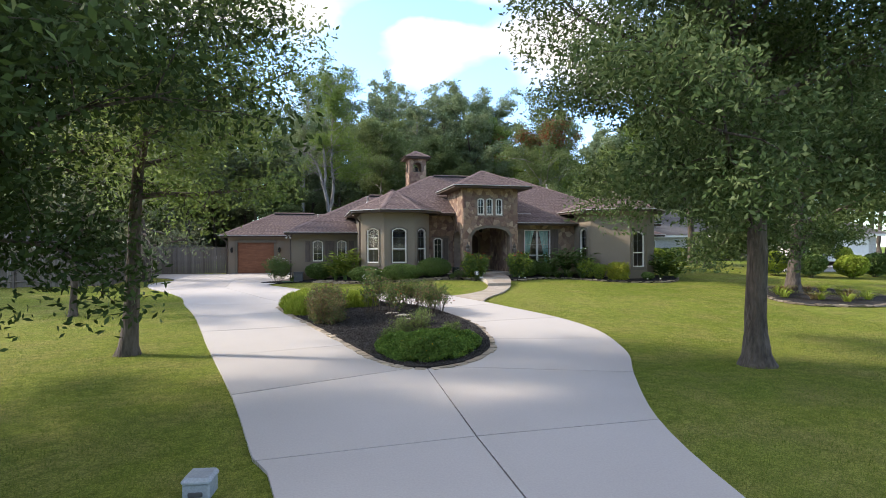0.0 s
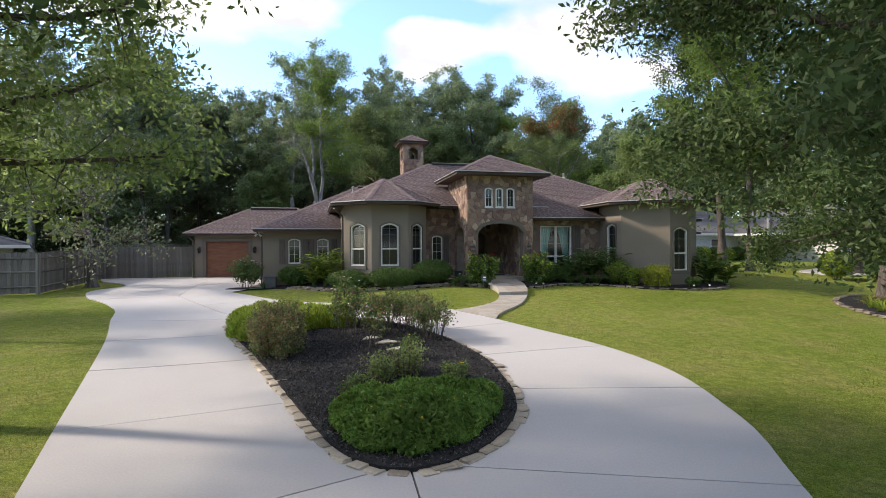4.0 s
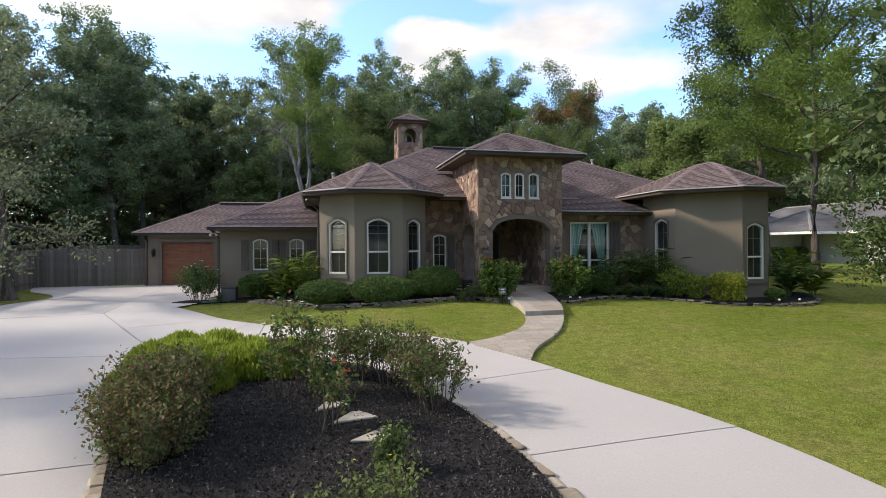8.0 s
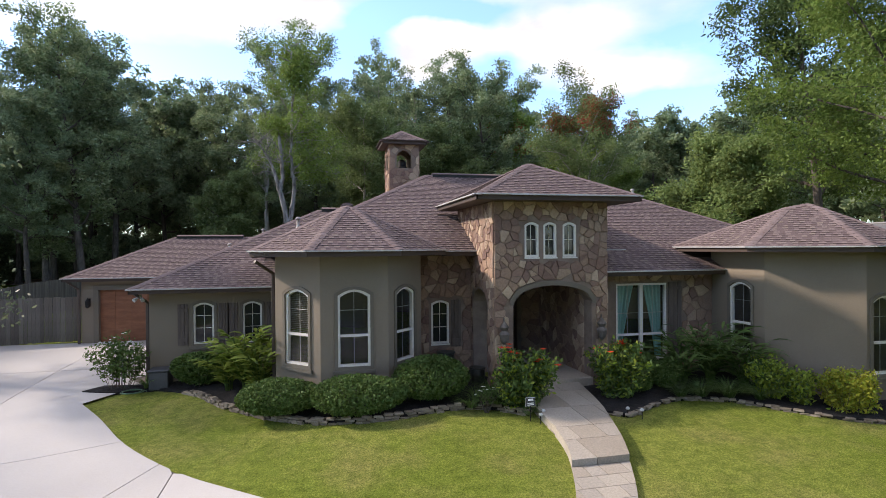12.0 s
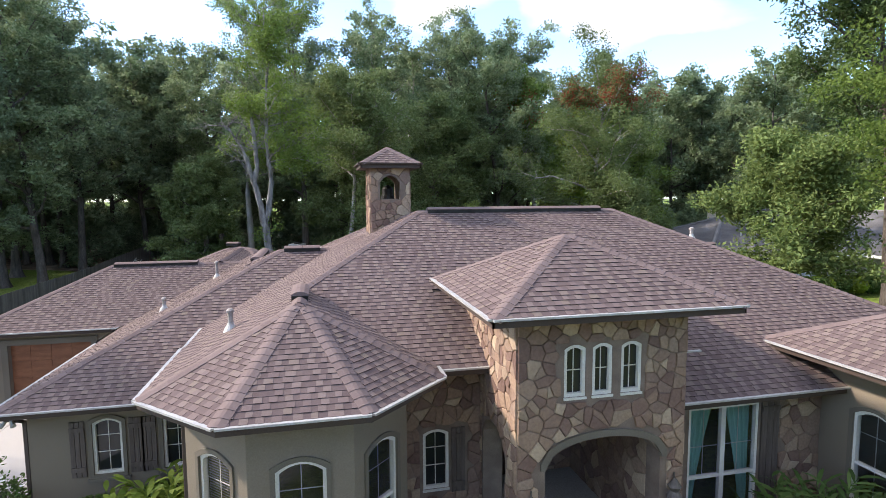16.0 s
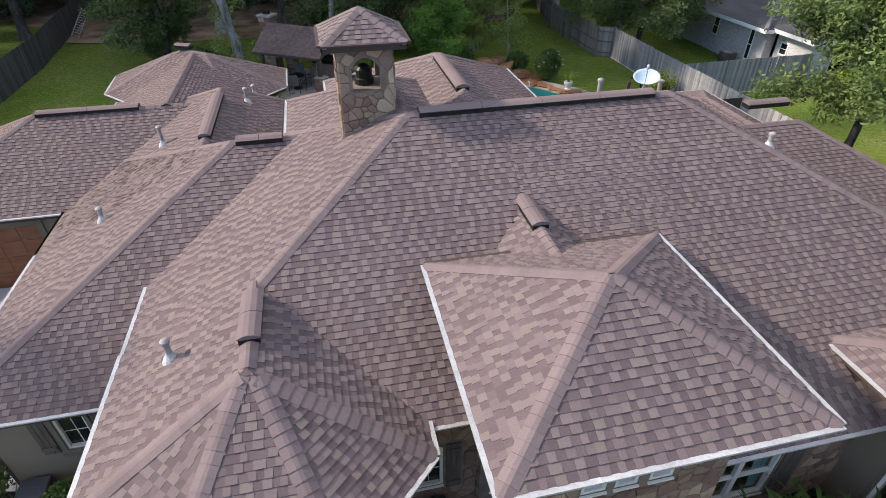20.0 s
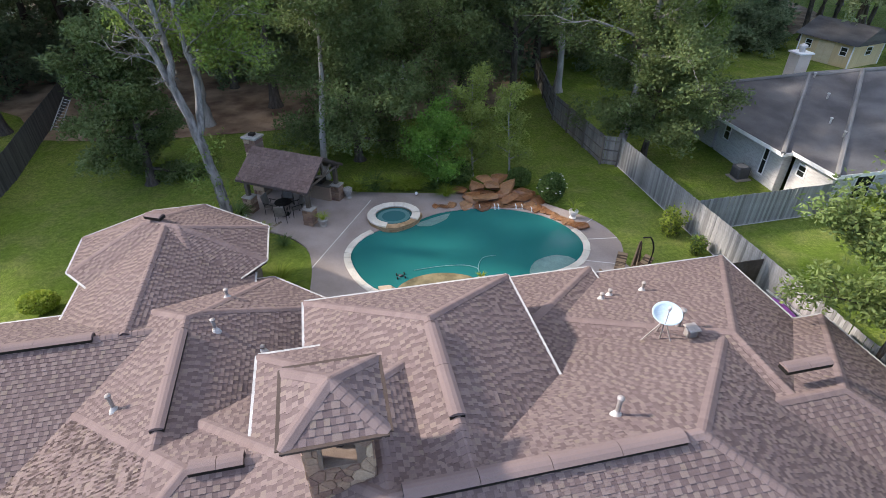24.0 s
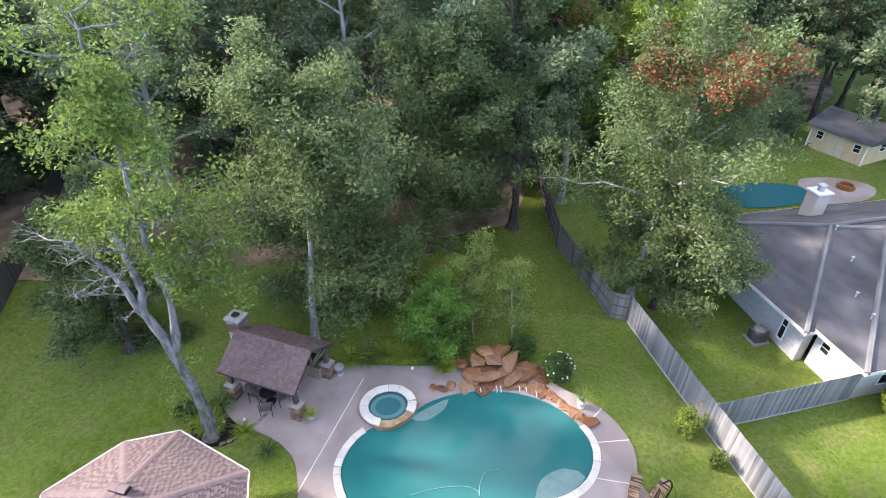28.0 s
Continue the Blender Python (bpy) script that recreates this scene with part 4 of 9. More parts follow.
def window(face, u0, u1, z0, z1, rise, style="sash", trim=True, label="cream-framed arched sash window with divided panes", blind=0):
    line = lambda w: arch_line(u0 + w, u1 - w, z0 + w, z1 - w, rise * (1 - 1.2 * w / (u1 - u0)) if rise else 0)
    win = part("window", ring(face, line(0.0), line(0.055), -0.13, -0.015, "window", CREAM), None, house, label)
    if trim:
        part("trim", ring(face, line(-0.075), line(-0.001), -0.02, 0.035, "trim", STUCCO_TRIM), None, win, "raised stucco surround")
        vs, fs = [], []
        prism(vs, fs, face, [(u0 - 0.12, z0 - 0.15), (u1 + 0.12, z0 - 0.15), (u1 + 0.12, z0 - 0.077), (u0 - 0.12, z0 - 0.077)], -0.02, 0.065)
        part("sill", mesh_of("sill", vs, fs, STUCCO_TRIM), None, win)
    else:
        vs, fs = [], []
        prism(vs, fs, face, [(u0 - 0.01, z0 - 0.04), (u1 + 0.01, z0 - 0.04), (u1 + 0.01, z0 - 0.004), (u0 - 0.01, z0 - 0.004)], -0.06, 0.03)
        part("sill", mesh_of("sill", vs, fs, CREAM), None, win)
    vs, fs = [], []
    pts = line(0.05)
    vs += [face.at(u, z, -0.085) for u, z in pts]
    fs.append(list(range(len(pts))))
    pane = part("pane", mesh_of("pane", vs, fs, PANE if style in ("tower", "small") else GLASS), None, win, "reflecting glass")
    pane.visible_shadow = False
    um, h = (u0 + u1) / 2, z1 - z0

    def bar(name, p0, p1, q0, q1, o0=-0.105, o1=-0.09):
        vs, fs = [], []
        prism(vs, fs, face, [(p0, q0), (p1, q0), (p1, q1), (p0, q1)], o0, o1)
        part(name, mesh_of(name, vs, fs, CREAM), None, win)
    t = 0.0065
    if style == "sash":
        zr = z0 + 0.40 * h
        bar("meeting_rail", u0 + 0.056, u1 - 0.056, zr - 0.028, zr + 0.028, -0.12, -0.03)
        bar("muntin", um - t, um + t, z0 + 0.056, z1 - 0.06)
        bar("muntin", u0 + 0.056, um - t - 0.001, zr + 0.33 * h - t, zr + 0.33 * h + t)
        bar("muntin", um + t + 0.001, u1 - 0.056, zr + 0.33 * h - t, zr + 0.33 * h + t)
    elif style in ("small", "tower"):
        bar("muntin", um - t, um + t, z0 + 0.056, z1 - 0.06, -0.084, -0.07)
        for k in ((0.38, 0.68) if style == "small" else (0.5,)):
            bar("muntin", u0 + 0.056, um - t - 0.001, z0 + k * h - t, z0 + k * h + t, -0.084, -0.07)
            bar("muntin", um + t + 0.001, u1 - 0.056, z0 + k * h - t, z0 + k * h + t, -0.084, -0.07)
    elif style == "picture":
        bar("mullion", um - 0.05, um + 0.05, z0 + 0.056, z1 - 0.056, -0.12, -0.02)
        zr = z0 + 0.33 * h
        for a_, b_ in ((u0 + 0.056, um - 0.051), (um + 0.051, u1 - 0.056)):
            bar("meeting_rail", a_, b_, zr - 0.028, zr + 0.028, -0.12, -0.03)
            c_ = (a_ + b_) / 2
            bar("muntin", c_ - t, c_ + t, zr + 0.03, z1 - 0.057)
            bar("muntin", a_, c_ - t - 0.001, zr + 0.28 * h - t, zr + 0.28 * h + t)
            bar("muntin", c_ + t + 0.001, b_, zr + 0.28 * h - t, zr + 0.28 * h + t)
    if blind:
        vs, fs = [], []
        z = z1 - 0.1
        while z > z0 + (1 - blind) * h:
            prism(vs, fs, face, [(u0 + 0.03, z), (u1 - 0.03, z), (u1 - 0.03, z + 0.006), (u0 + 0.03, z + 0.006)], -0.235, -0.2)
            z -= 0.045
        tagged(part("blind", mesh_of("blind", vs, fs, BLIND), None, win, "half-lowered slatted blind"), kind="stuff")
    return win


def shutter(face, u0, u1, z0, z1):
    vs, fs = [], []
    n = 3
    for i in range(n):
        a_, b_ = u0 + (u1 - u0) * i / n + 0.006, u0 + (u1 - u0) * (i + 1) / n - 0.006
        prism(vs, fs, face, [(a_, z0), (b_, z0), (b_, z1), (a_, z1)], 0.0, 0.035)
    for z in (z0 + 0.12, z1 - 0.22):
        prism(vs, fs, face, [(u0 + 0.008, z), (u1 - 0.008, z), (u1 - 0.008, z + 0.1), (u0 + 0.008, z + 0.1)], 0.036, 0.058)
    part("shutter", mesh_of("shutter", vs, fs, SHUTTER), None, house, "dark weathered board shutter")


def nearest_on(pts, p):
    best = None
    for i in range(len(pts)):
        a_, b_ = pts[i], pts[(i + 1) % len(pts)]
        dx, dy = b_[0] - a_[0], b_[1] - a_[1]
        t = max(0, min(1, ((p[0] - a_[0]) * dx + (p[1] - a_[1]) * dy) / (dx * dx + dy * dy + 1e-12)))
        q = (a_[0] + t * dx, a_[1] + t * dy)
        d = math.hypot(p[0] - q[0], p[1] - q[1])
        if best is None or d < best[0]:
            best = (d, q)
    return best


def stones(face, owner, u0, u1, z0, z1, openings=(), size=0.27, seed=1, split=True, out=0.035):
    """Irregular flat stones set in mortar over a face."""
    r = random.Random(seed)
    nu, nz = max(1, round((u1 - u0) / size)), max(1, round((z1 - z0) / size))
    seeds = [(u0 + (u1 - u0) * (i + 0.5 + r.uniform(-0.62, 0.62)) / nu, z0 + (z1 - z0) * (j + 0.5 + r.uniform(-0.62, 0.62)) / nz) for i in range(nu) for j in range(nz)]
    seeds = [s for s in seeds if r.random() > 0.3]
    lines = [arch_line(o[0], o[1], o[2], o[3], o[4]) for o in openings]
    vs, fs = [], []
    for i, s in enumerate(seeds):
        if any(inside2(s, l) for l in lines):
            continue
        poly = [(u0, z0), (u1, z0), (u1, z1), (u0, z1)]
        for j, q in enumerate(seeds):
            if j != i and abs(q[0] - s[0]) < 3 * size and abs(q[1] - s[1]) < 3 * size:
                dx, dy = q[0] - s[0], q[1] - s[1]
                poly = clip2(poly, dx, dy, (q[0] ** 2 + q[1] ** 2 - s[0] ** 2 - s[1] ** 2) / 2)
                if len(poly) < 3:
                    break
        for l in lines:
            d, q = nearest_on(l, s)
            nx, ny = (q[0] - s[0]), (q[1] - s[1])
            k = math.hypot(nx, ny) or 1
            poly = clip2(poly, nx / k, ny / k, (q[0] * nx + q[1] * ny) / k - 0.004)
        if len(poly) < 3 or abs(area2(poly)) < 0.0025:
            continue
        cx, cz = sum(p[0] for p in poly) / len(poly), sum(p[1] for p in poly) / len(poly)

        def inset(w):
            return [(cx + (p[0] - cx) * max(0.3, 1 - w / max(0.02, math.hypot(p[0] - cx, p[1] - cz))), cz + (p[1] - cz) * max(0.3, 1 - w / max(0.02, math.hypot(p[0] - cx, p[1] - cz)))) for p in poly]
        o = out * r.uniform(0.6, 1.3)
        rings = [[face.at(u, z, e) for u, z in inset(w)] for w, e in ((0.006, 0.0), (0.009, o * 0.75), (0.024, o))]
        m, lv, lf = len(poly), [], []
        for g in rings:
            lv += g
        tilt = (r.uniform(-0.25, 0.25) * o, r.uniform(-0.25, 0.25) * o)
        lf.append(list(range(2 * m, 3 * m)))
        for a_ in range(2):
            for i_ in range(m):
                j_ = (i_ + 1) % m
                lf.append((a_ * m + i_, a_ * m + j_, (a_ + 1) * m + j_, (a_ + 1) * m + i_))
        if split:
            part("stone", mesh_of("stone", lv, lf, STONE_P), None, owner)
        else:
            n0 = len(vs)
            vs += lv
            fs += [[n0 + g for g in f] for f in lf]
    if fs:
        tagged(part("stone_facing", mesh_of("stone_facing", vs, fs, STONE), None, owner), kind="stuff")


Z0 = 0.3
# bay
f, w = wall((2.55, 33.0), (2.55, 29.0), Z0, 4.28)
f, w = wall((2.55, 29.0), (3.63, 27.9), Z0, 4.28, [(0.37, 1.17, 1.66, 3.48, 0.14)])
window(f, 0.37, 1.17, 1.66, 3.48, 0.14, blind=0.62)
f, w = wall((3.63, 27.9), (5.22, 27.9), Z0, 4.28, [(0.40, 1.16, 1.66, 3.48, 0.14)])
window(f, 0.40, 1.16, 1.66, 3.48, 0.14)
f, w = wall((5.22, 27.9), (6.2, 28.9), Z0, 4.28, [(0.30, 1.08, 1.66, 3.48, 0.14)])
window(f, 0.30, 1.08, 1.66, 3.48, 0.14)
wall((6.2, 28.9), (6.2, 29.6), Z0, 4.28)
# stone wall between bay and tower
f, w = wall((6.2, 29.6), (7.95, 29.6), Z0, 4.3, [(0.42, 0.93, 1.79, 2.99, 0.08)], MORTAR, label="stone-faced wall")
window(f, 0.42, 0.93, 1.79, 2.99, 0.08, "small", False)
shutter(f, 0.98, 1.26, 1.7, 3.0)
stones(f, w, 0, 1.6, 0.9, 4.25, [(0.36, 1.30, 1.7, 3.05, 0)], 0.2, 3, False)
# tower
f, w = wall((7.78, 27.6), (10.82, 27.6), Z0, 5.6, [(0.49, 2.61, 0.3, 3.49, 0.43), (0.80, 1.18, 4.2, 5.07, 0.07), (1.30, 1.66, 4.2, 5.07, 0.07), (1.82, 2.20, 4.2, 5.07, 0.07)], MORTAR, 0.4, label="field stone tower front")
for a_, b_ in ((0.80, 1.18), (1.30, 1.66), (1.82, 2.20)):
    window(f, a_, b_, 4.2, 5.07, 0.07, "tower", False, "narrow cream-framed arched tower window")
stones(f, w, 0, f.ln, 0.9, 5.58, [(0.37, 2.73, 0.9, 3.62, 0.46), (0.74, 2.26, 4.12, 5.1, 0)], 0.172, 5, True)
part("arch_trim", ring(f, arch_line(0.40, 2.70, 3.02, 3.6, 0.46, 16), arch_line(0.492, 2.608, 3.02, 3.488, 0.42, 16), -0.05, 0.05, "arch_trim", STUCCO_TRIM, True), None, house, "smooth plaster arch band")
f, w = wall((7.78, 31.0), (7.78, 27.6), Z0, 5.6, [(1.55, 2.85, 0.3, 3.35, 0.4)], MORTAR, 0.4, label="field stone tower side")
stones(f, w, 0, f.ln, 0.9, 5.58, [(1.5, 2.9, 0.9, 3.4, 0.42)], 0.18, 9, True)
f, w = wall((10.82, 27.6), (10.82, 31.0), Z0, 5.6, (), MORTAR, 0.4)
stones(f, w, 0, 0.8, 0.9, 5.58, (), 0.2, 11, False)
f, w = wall((10.42, 31.0), (10.42, 28.0), Z0, 4.2, (), MORTAR, 0.02)
stones(f, w, 0, 3.0, 0.9, 4.2, (), 0.2, 12, False)
f, w = wall((8.18, 31.0), (10.42, 31.0), Z0, 5.6, [(0.3, 1.5, 1.1, 3.3, 0.3)], MORTAR, 0.2)
stones(f, w, 0, 2.24, 1.0, 4.3, [(0.2, 1.6, 1.0, 3.4, 0.3)], 0.2, 13, False)
DOORW = surf("dark_door_wood", (0.035, 0.018, 0.012), (0.06, 0.03, 0.02), 3, 0.5, 20, 0.2, stretch=(4, 4, 0.4))
vs, fs = [], []
prism(vs, fs, f, arch_line(0.31, 1.49, 1.1, 3.29, 0.3), -0.12, -0.06)
prism(vs, fs, f, [(0.45, 1.3), (1.35, 1.3), (1.35, 1.9), (0.45, 1.9)], -0.059, -0.04)
prism(vs, fs, f, [(0.45, 2.0), (0.86, 2.0), (0.86, 2.85), (0.45, 2.85)], -0.059, -0.04)
prism(vs, fs, f, [(0.94, 2.0), (1.35, 2.0), (1.35, 2.85), (0.94, 2.85)], -0.059, -0.04)
door = part("front_door", mesh_of("front_door", vs, fs, DOORW), None, house, "dark stained arched wooden front door")
part("handle", rod(bmesh.new(), f.at(1.4, 1.95, 0.0), f.at(1.4, 2.25, 0.0), 0.015), DARK_METAL, door)
part("ceiling", blk(8.18, 28.0, 4.2, 10.42, 31.0, 4.28), SOFFIT, house)
# east of the tower
f, w = wall((10.82, 28.4), (14.6, 28.4), Z0, 3.7, [(0.74, 2.32, 1.3, 3.42, 0)], MORTAR, label="stone-faced wall")
window(f, 0.74, 2.32, 1.3, 3.42, 0, "picture", False, "large cream-framed double window with teal curtains")
shutter(f, 2.36, 2.78, 1.25, 3.45)
stones(f, w, 0, f.ln, 0.9, 3.68, [(0.34, 2.8, 1.2, 3.47, 0)], 0.2, 17, False)
for u0, u1, lean in ((0.80, 1.42, 1), (1.68, 2.28, -1)):
    vs, fs, n = [], [], 16
    for j in range(9):
        z = 1.32 + 2.06 * j / 8
        k = (j / 8) ** 1.3
        for i in range(n + 1):
            a_, b_ = (u0, u0 + (u1 - u0) * (0.35 + 0.65 * k)) if lean > 0 else (u1 - (u1 - u0) * (0.35 + 0.65 * k), u1)
            vs.append(f.at(a_ + (b_ - a_) * i / n, z, -0.27 + 0.035 * math.sin(i * 1.9)))
    fs = [(j * (n + 1) + i, j * (n + 1) + i + 1, (j + 1) * (n + 1) + i + 1, (j + 1) * (n + 1) + i) for j in range(8) for i in range(n)]
    part("curtain", mesh_of("curtain", vs, fs, CURTAIN, True), None, house, "gathered teal curtain")
# eastern bay
f, w = wall((14.6, 28.4), (14.6, 26.5), Z0, 4.3, [(0.72, 1.48, 1.66, 3.48, 0.14)])
window(f, 0.72, 1.48, 1.66, 3.48, 0.14)
wall((14.6, 26.5), (16.05, 25.05), Z0, 4.3)
f, w = wall((16.05, 25.05), (17.05, 25.05), Z0, 4.3, [(0.16, 0.84, 1.40, 3.25, 0.14)])
window(f, 0.16, 0.84, 1.40, 3.25, 0.14)
wall((17.05, 25.05), (18.5, 26.5), Z0, 4.3)
wall((18.5, 26.5), (18.5, 33.0), Z0, 4.3)
wall((18.5, 32.3), (21.1, 32.3), Z0, 3.2)
wall((21.1, 32.3), (21.1, 43.3), Z0, 3.2)
wall((21.1, 43.3), (5.5, 43.3), Z0, 3.3)
# western wing and garage
f, w = wall((-1.13, 32.0), (2.55, 32.0), Z0, 3.25, [(1.17, 1.74, 1.68, 2.89, 0.1), (2.53, 3.08, 1.68, 2.89, 0.1)])
for a_, b_ in ((1.17, 1.74), (2.53, 3.08)):
    window(f, a_, b_, 1.68, 2.89, 0.1, "small", True, "small cream-framed arched window")
    shutter(f, a_ - 0.42, a_ - 0.13, 1.66, 2.86)
    shutter(f, b_ + 0.13, b_ + 0.42, 1.66, 2.86)
wall((-1.13, 39.2), (-1.13, 32.0), Z0, 3.25)
f, w = wall((-5.57, 39.2), (-1.13, 39.2), 0.2, 3.25, [(0.62, 3.0, 0.2, 2.84, 0)])
vs, fs = [], []
gw, gh = 2.38 / 4, 2.12 / 4
prism(vs, fs, f, [(0.62, 0.6), (3.0, 0.6), (3.0, 2.84), (0.62, 2.84)], -0.2, -0.16)
garage_door = part("garage_door", mesh_of("garage_door", vs, fs, GARDOOR), None, house, "brown stained wooden sectional garage door")
for j in range(4):
    for i in range(4):
        vs, fs = [], []
        prism(vs, fs, f, [(0.62 + gw * i + 0.05, 0.72 + gh * j + 0.04), (0.62 + gw * (i + 1) - 0.05, 0.72 + gh * j + 0.04), (0.62 + gw * (i + 1) - 0.05, 0.72 + gh * (j + 1) - 0.04), (0.62 + gw * i + 0.05, 0.72 + gh * (j + 1) - 0.04)], -0.159, -0.145)
        part("panel", mesh_of("panel", vs, fs, GARDOOR), None, garage_door)
part("trim", ring(f, arch_line(0.44, 3.18, 0.2, 3.02, 0), arch_line(0.621, 2.999, 0.2, 2.839, 0), -0.01, 0.05, "trim", STUCCO_TRIM), None, house, "raised stucco surround of the garage door")
wall((-5.57, 44.9), (-5.57, 39.2), 0.2, 3.25)
wall((-1.0, 44.9), (-5.57, 44.9), 0.2, 3.25)
for a_, b_ in zip([(3.8, 44.5), (3.85, 46.8), (3.8, 48.7), (1.4, 50.8), (-0.2, 50.75), (-2.1, 49.3), (-2.0, 47.5)], [(3.85, 46.8), (3.8, 48.7), (1.4, 50.8), (-0.2, 50.75), (-2.1, 49.3), (-2.0, 47.5), (-1.0, 45.2)]):
    wall(a_, b_, 0.5, 3.7)
wall((5.5, 43.3), (3.8, 44.5), 0.5, 3.3)
# chimney
for a_, b_ in (((6.2, 34.95), (7.3, 34.95)), ((7.3, 34.95), (7.3, 36.1)), ((7.3, 36.1), (6.2, 36.1)), ((6.2, 36.1), (6.2, 34.95))):
    f, w = wall(a_, b_, 5.6, 8.3, [(0.27, 0.83, 7.42, 8.08, 0.2)], MORTAR, 0.15, "chimney_wall", "stone chimney side with an arched vent")
    stones(f, w, 0, f.ln, 5.7, 8.28, [(0.22, 0.88, 7.4, 8.13, 0.22)], 0.18, int(a_[0] * 10 + a_[1]), False)
part("chimney_core", blk(6.36, 35.11, 5.6, 7.14, 35.94, 7.4), MORTAR, house)
part("flue_cap", lathe(bmesh.new(), [(0.2, 0), (0.2, 0.12), (0.17, 0.14), (0.17, 0.3), (0.1, 0.38), (0.03, 0.42)], (6.75, 35.52, 7.4), 14), DARK_METAL, house, "dark domed flue cap")

# ---- on the roof ----
PIPE = surf("vent_pipe_metal", (0.26, 0.235, 0.22), (0.35, 0.32, 0.3), 4, 0.6, 30, 0.1, metal=0.3)
LEAD = surf("lead_flashing", (0.38, 0.365, 0.35), (0.48, 0.465, 0.45), 3, 0.6)


def top_z(x, y):
    return max(z for z in (roof_z(b, x, y) for b in BODIES) if z is not None and z < 8.2)


def vent_pipe(x, y, h=0.45, r=0.05):
    z = top_z(x, y)
    p = part("vent_pipe", rod(bmesh.new(), (x, y, z - 0.1), (x, y, z + h), r, r, 10), PIPE, house, "grey metal vent pipe")
    part("cap", lathe(bmesh.new(), [(r * 1.0, 0), (r * 1.5, 0.01), (r * 1.5, 0.05), (r * 0.7, 0.08)], (x, y, z + h - 0.02), 10), PIPE, p)
    part("flashing", lathe(bmesh.new(), [(r * 3.0, -0.06), (r * 2.2, 0.03), (r * 1.25, 0.1), (r * 1.05, 0.14)], (x, y, z), 12), LEAD, p)


for x, y, h in ((1.31, 39.5, 0.5), (3.06, 30.7, 0.35), (3.5, 41.5, 0.4), (4.7, 41.05, 0.18), (3.5, 43.6, 0.3), (12.2, 35.5, 0.5), (16.9, 41.8, 0.3), (15.3, 41.6, 0.2), (15.7, 41.8, 0.2), (15.0, 33.0, 0.28), (0.4, 36.4, 0.3)):
    vent_pipe(x, y, h)


def ridge_vent(a, b, wide=0.17):
    """A raised vent along a ridge, dark underneath."""
    a, b = Vector(a), Vector(b)
    d = (b - a).normalized()
    s = d.cross(Vector((0, 0, 1))).normalized()
    n = max(2, int((b - a).length / 1.2))
    own = None
    for i in range(n):
        p, q = a.lerp(b, i / n) + d * 0.005, a.lerp(b, (i + 1) / n) - d * 0.005
        vs = []
        for c in (p, q):
            for w, z in ((-wide, 0.0), (-wide * 0.5, 0.045), (0, 0.06), (wide * 0.5, 0.045), (wide, 0.0), (wide - 0.02, -0.02), (-wide + 0.02, -0.02)):
                vs.append(c + s * w + Vector((0, 0, z + 0.05)))
        fs = [(k, (k + 1) % 7, 7 + (k + 1) % 7, 7 + k) for k in range(7)] + [(6, 5, 4, 3, 2, 1, 0), (7, 8, 9, 10, 11, 12, 13)]
        o = part("ridge_vent", mesh_of("ridge_vent", vs, fs, CAPS), None, own or house, "" if own else "raised shingled ridge vent")
        own = own or o
    part("vent_gap", mesh_of("vent_gap", [c + s * w + Vector((0, 0, z)) for c in (a, b) for w, z in ((-wide + 0.02, -0.08), (wide - 0.02, -0.08), (wide - 0.02, 0.03), (-wide + 0.02, 0.03))], [(0, 1, 2, 3), (4, 7, 6, 5), (0, 4, 5, 1), (1, 5, 6, 2), (2, 6, 7, 3), (3, 7, 4, 0)], DARK_METAL), None, own)


ridge_vent((7.7, 34.45, 7.08), (12.9, 34.45, 7.08))
ridge_vent((4.39, 30.1, 5.60), (4.39, 31.2, 5.60))
ridge_vent((9.3, 31.45, 6.0), (9.3, 32.5, 6.0))
ridge_vent((3.75, 36.55, 5.925), (4.8, 36.55, 5.925))
ridge_vent((2.75, 38.0, 5.475), (2.75, 41.2, 5.475))
ridge_vent((8.97, 35.8, 7.01), (8.97, 38.4, 7.01))
ridge_vent((-2.7, 42.08, 4.995), (0.2, 42.08, 4.995))
ridge_vent((17.3, 36.5, 5.70), (18.6, 36.5, 5.70))
ridge_vent((0.3, 48.4, 5.20), (0.9, 48.1, 5.20))

# satellite dish on a tripod, box vent beside it
DISHW = surf("dish_paint", (0.36, 0.46, 0.53), (0.42, 0.52, 0.59), 2, 0.45, 30, 0.05)
dx, dy = 15.5, 38.75
dz = top_z(dx, dy)
dish = thing("satellite_dish", (dx, dy, dz), "pale blue-grey satellite dish on a tripod on the roof", "satellite dish")
turn = look((dx, dy, dz + 0.85), (dx - 0.25, dy - 0.35, dz + 1.9)) @ Matrix.Rotation(math.pi, 4, "Y")
bm = bmesh.new()
rings = []
for k in range(7):
    rr = 0.36 * k / 6
    rings.append([bm.verts.new(turn @ Vector((rr * 1.08 * math.cos(a * math.pi / 12), rr * math.sin(a * math.pi / 12), 0.16 * (k / 6) ** 2))) for a in range(24)] if k else [bm.verts.new(turn @ Vector((0, 0, 0)))])
for a in range(24):
    bm.faces.new((rings[0][0], rings[1][a], rings[1][(a + 1) % 24]))
    for k in range(1, 6):
        bm.faces.new((rings[k][a], rings[k + 1][a], rings[k + 1][(a + 1) % 24], rings[k][(a + 1) % 24]))
ob = part("reflector", bm, DISHW, dish)
ob.data.shade_smooth()
sol = ob.modifiers.new("thick", "SOLIDIFY")
sol.thickness = 0.012
feed = turn @ Vector((0, -0.1, 0.55))
part("feed_arm", rod(bmesh.new(), turn @ Vector((0, -0.35, 0.1)), feed, 0.012), PIPE, dish)
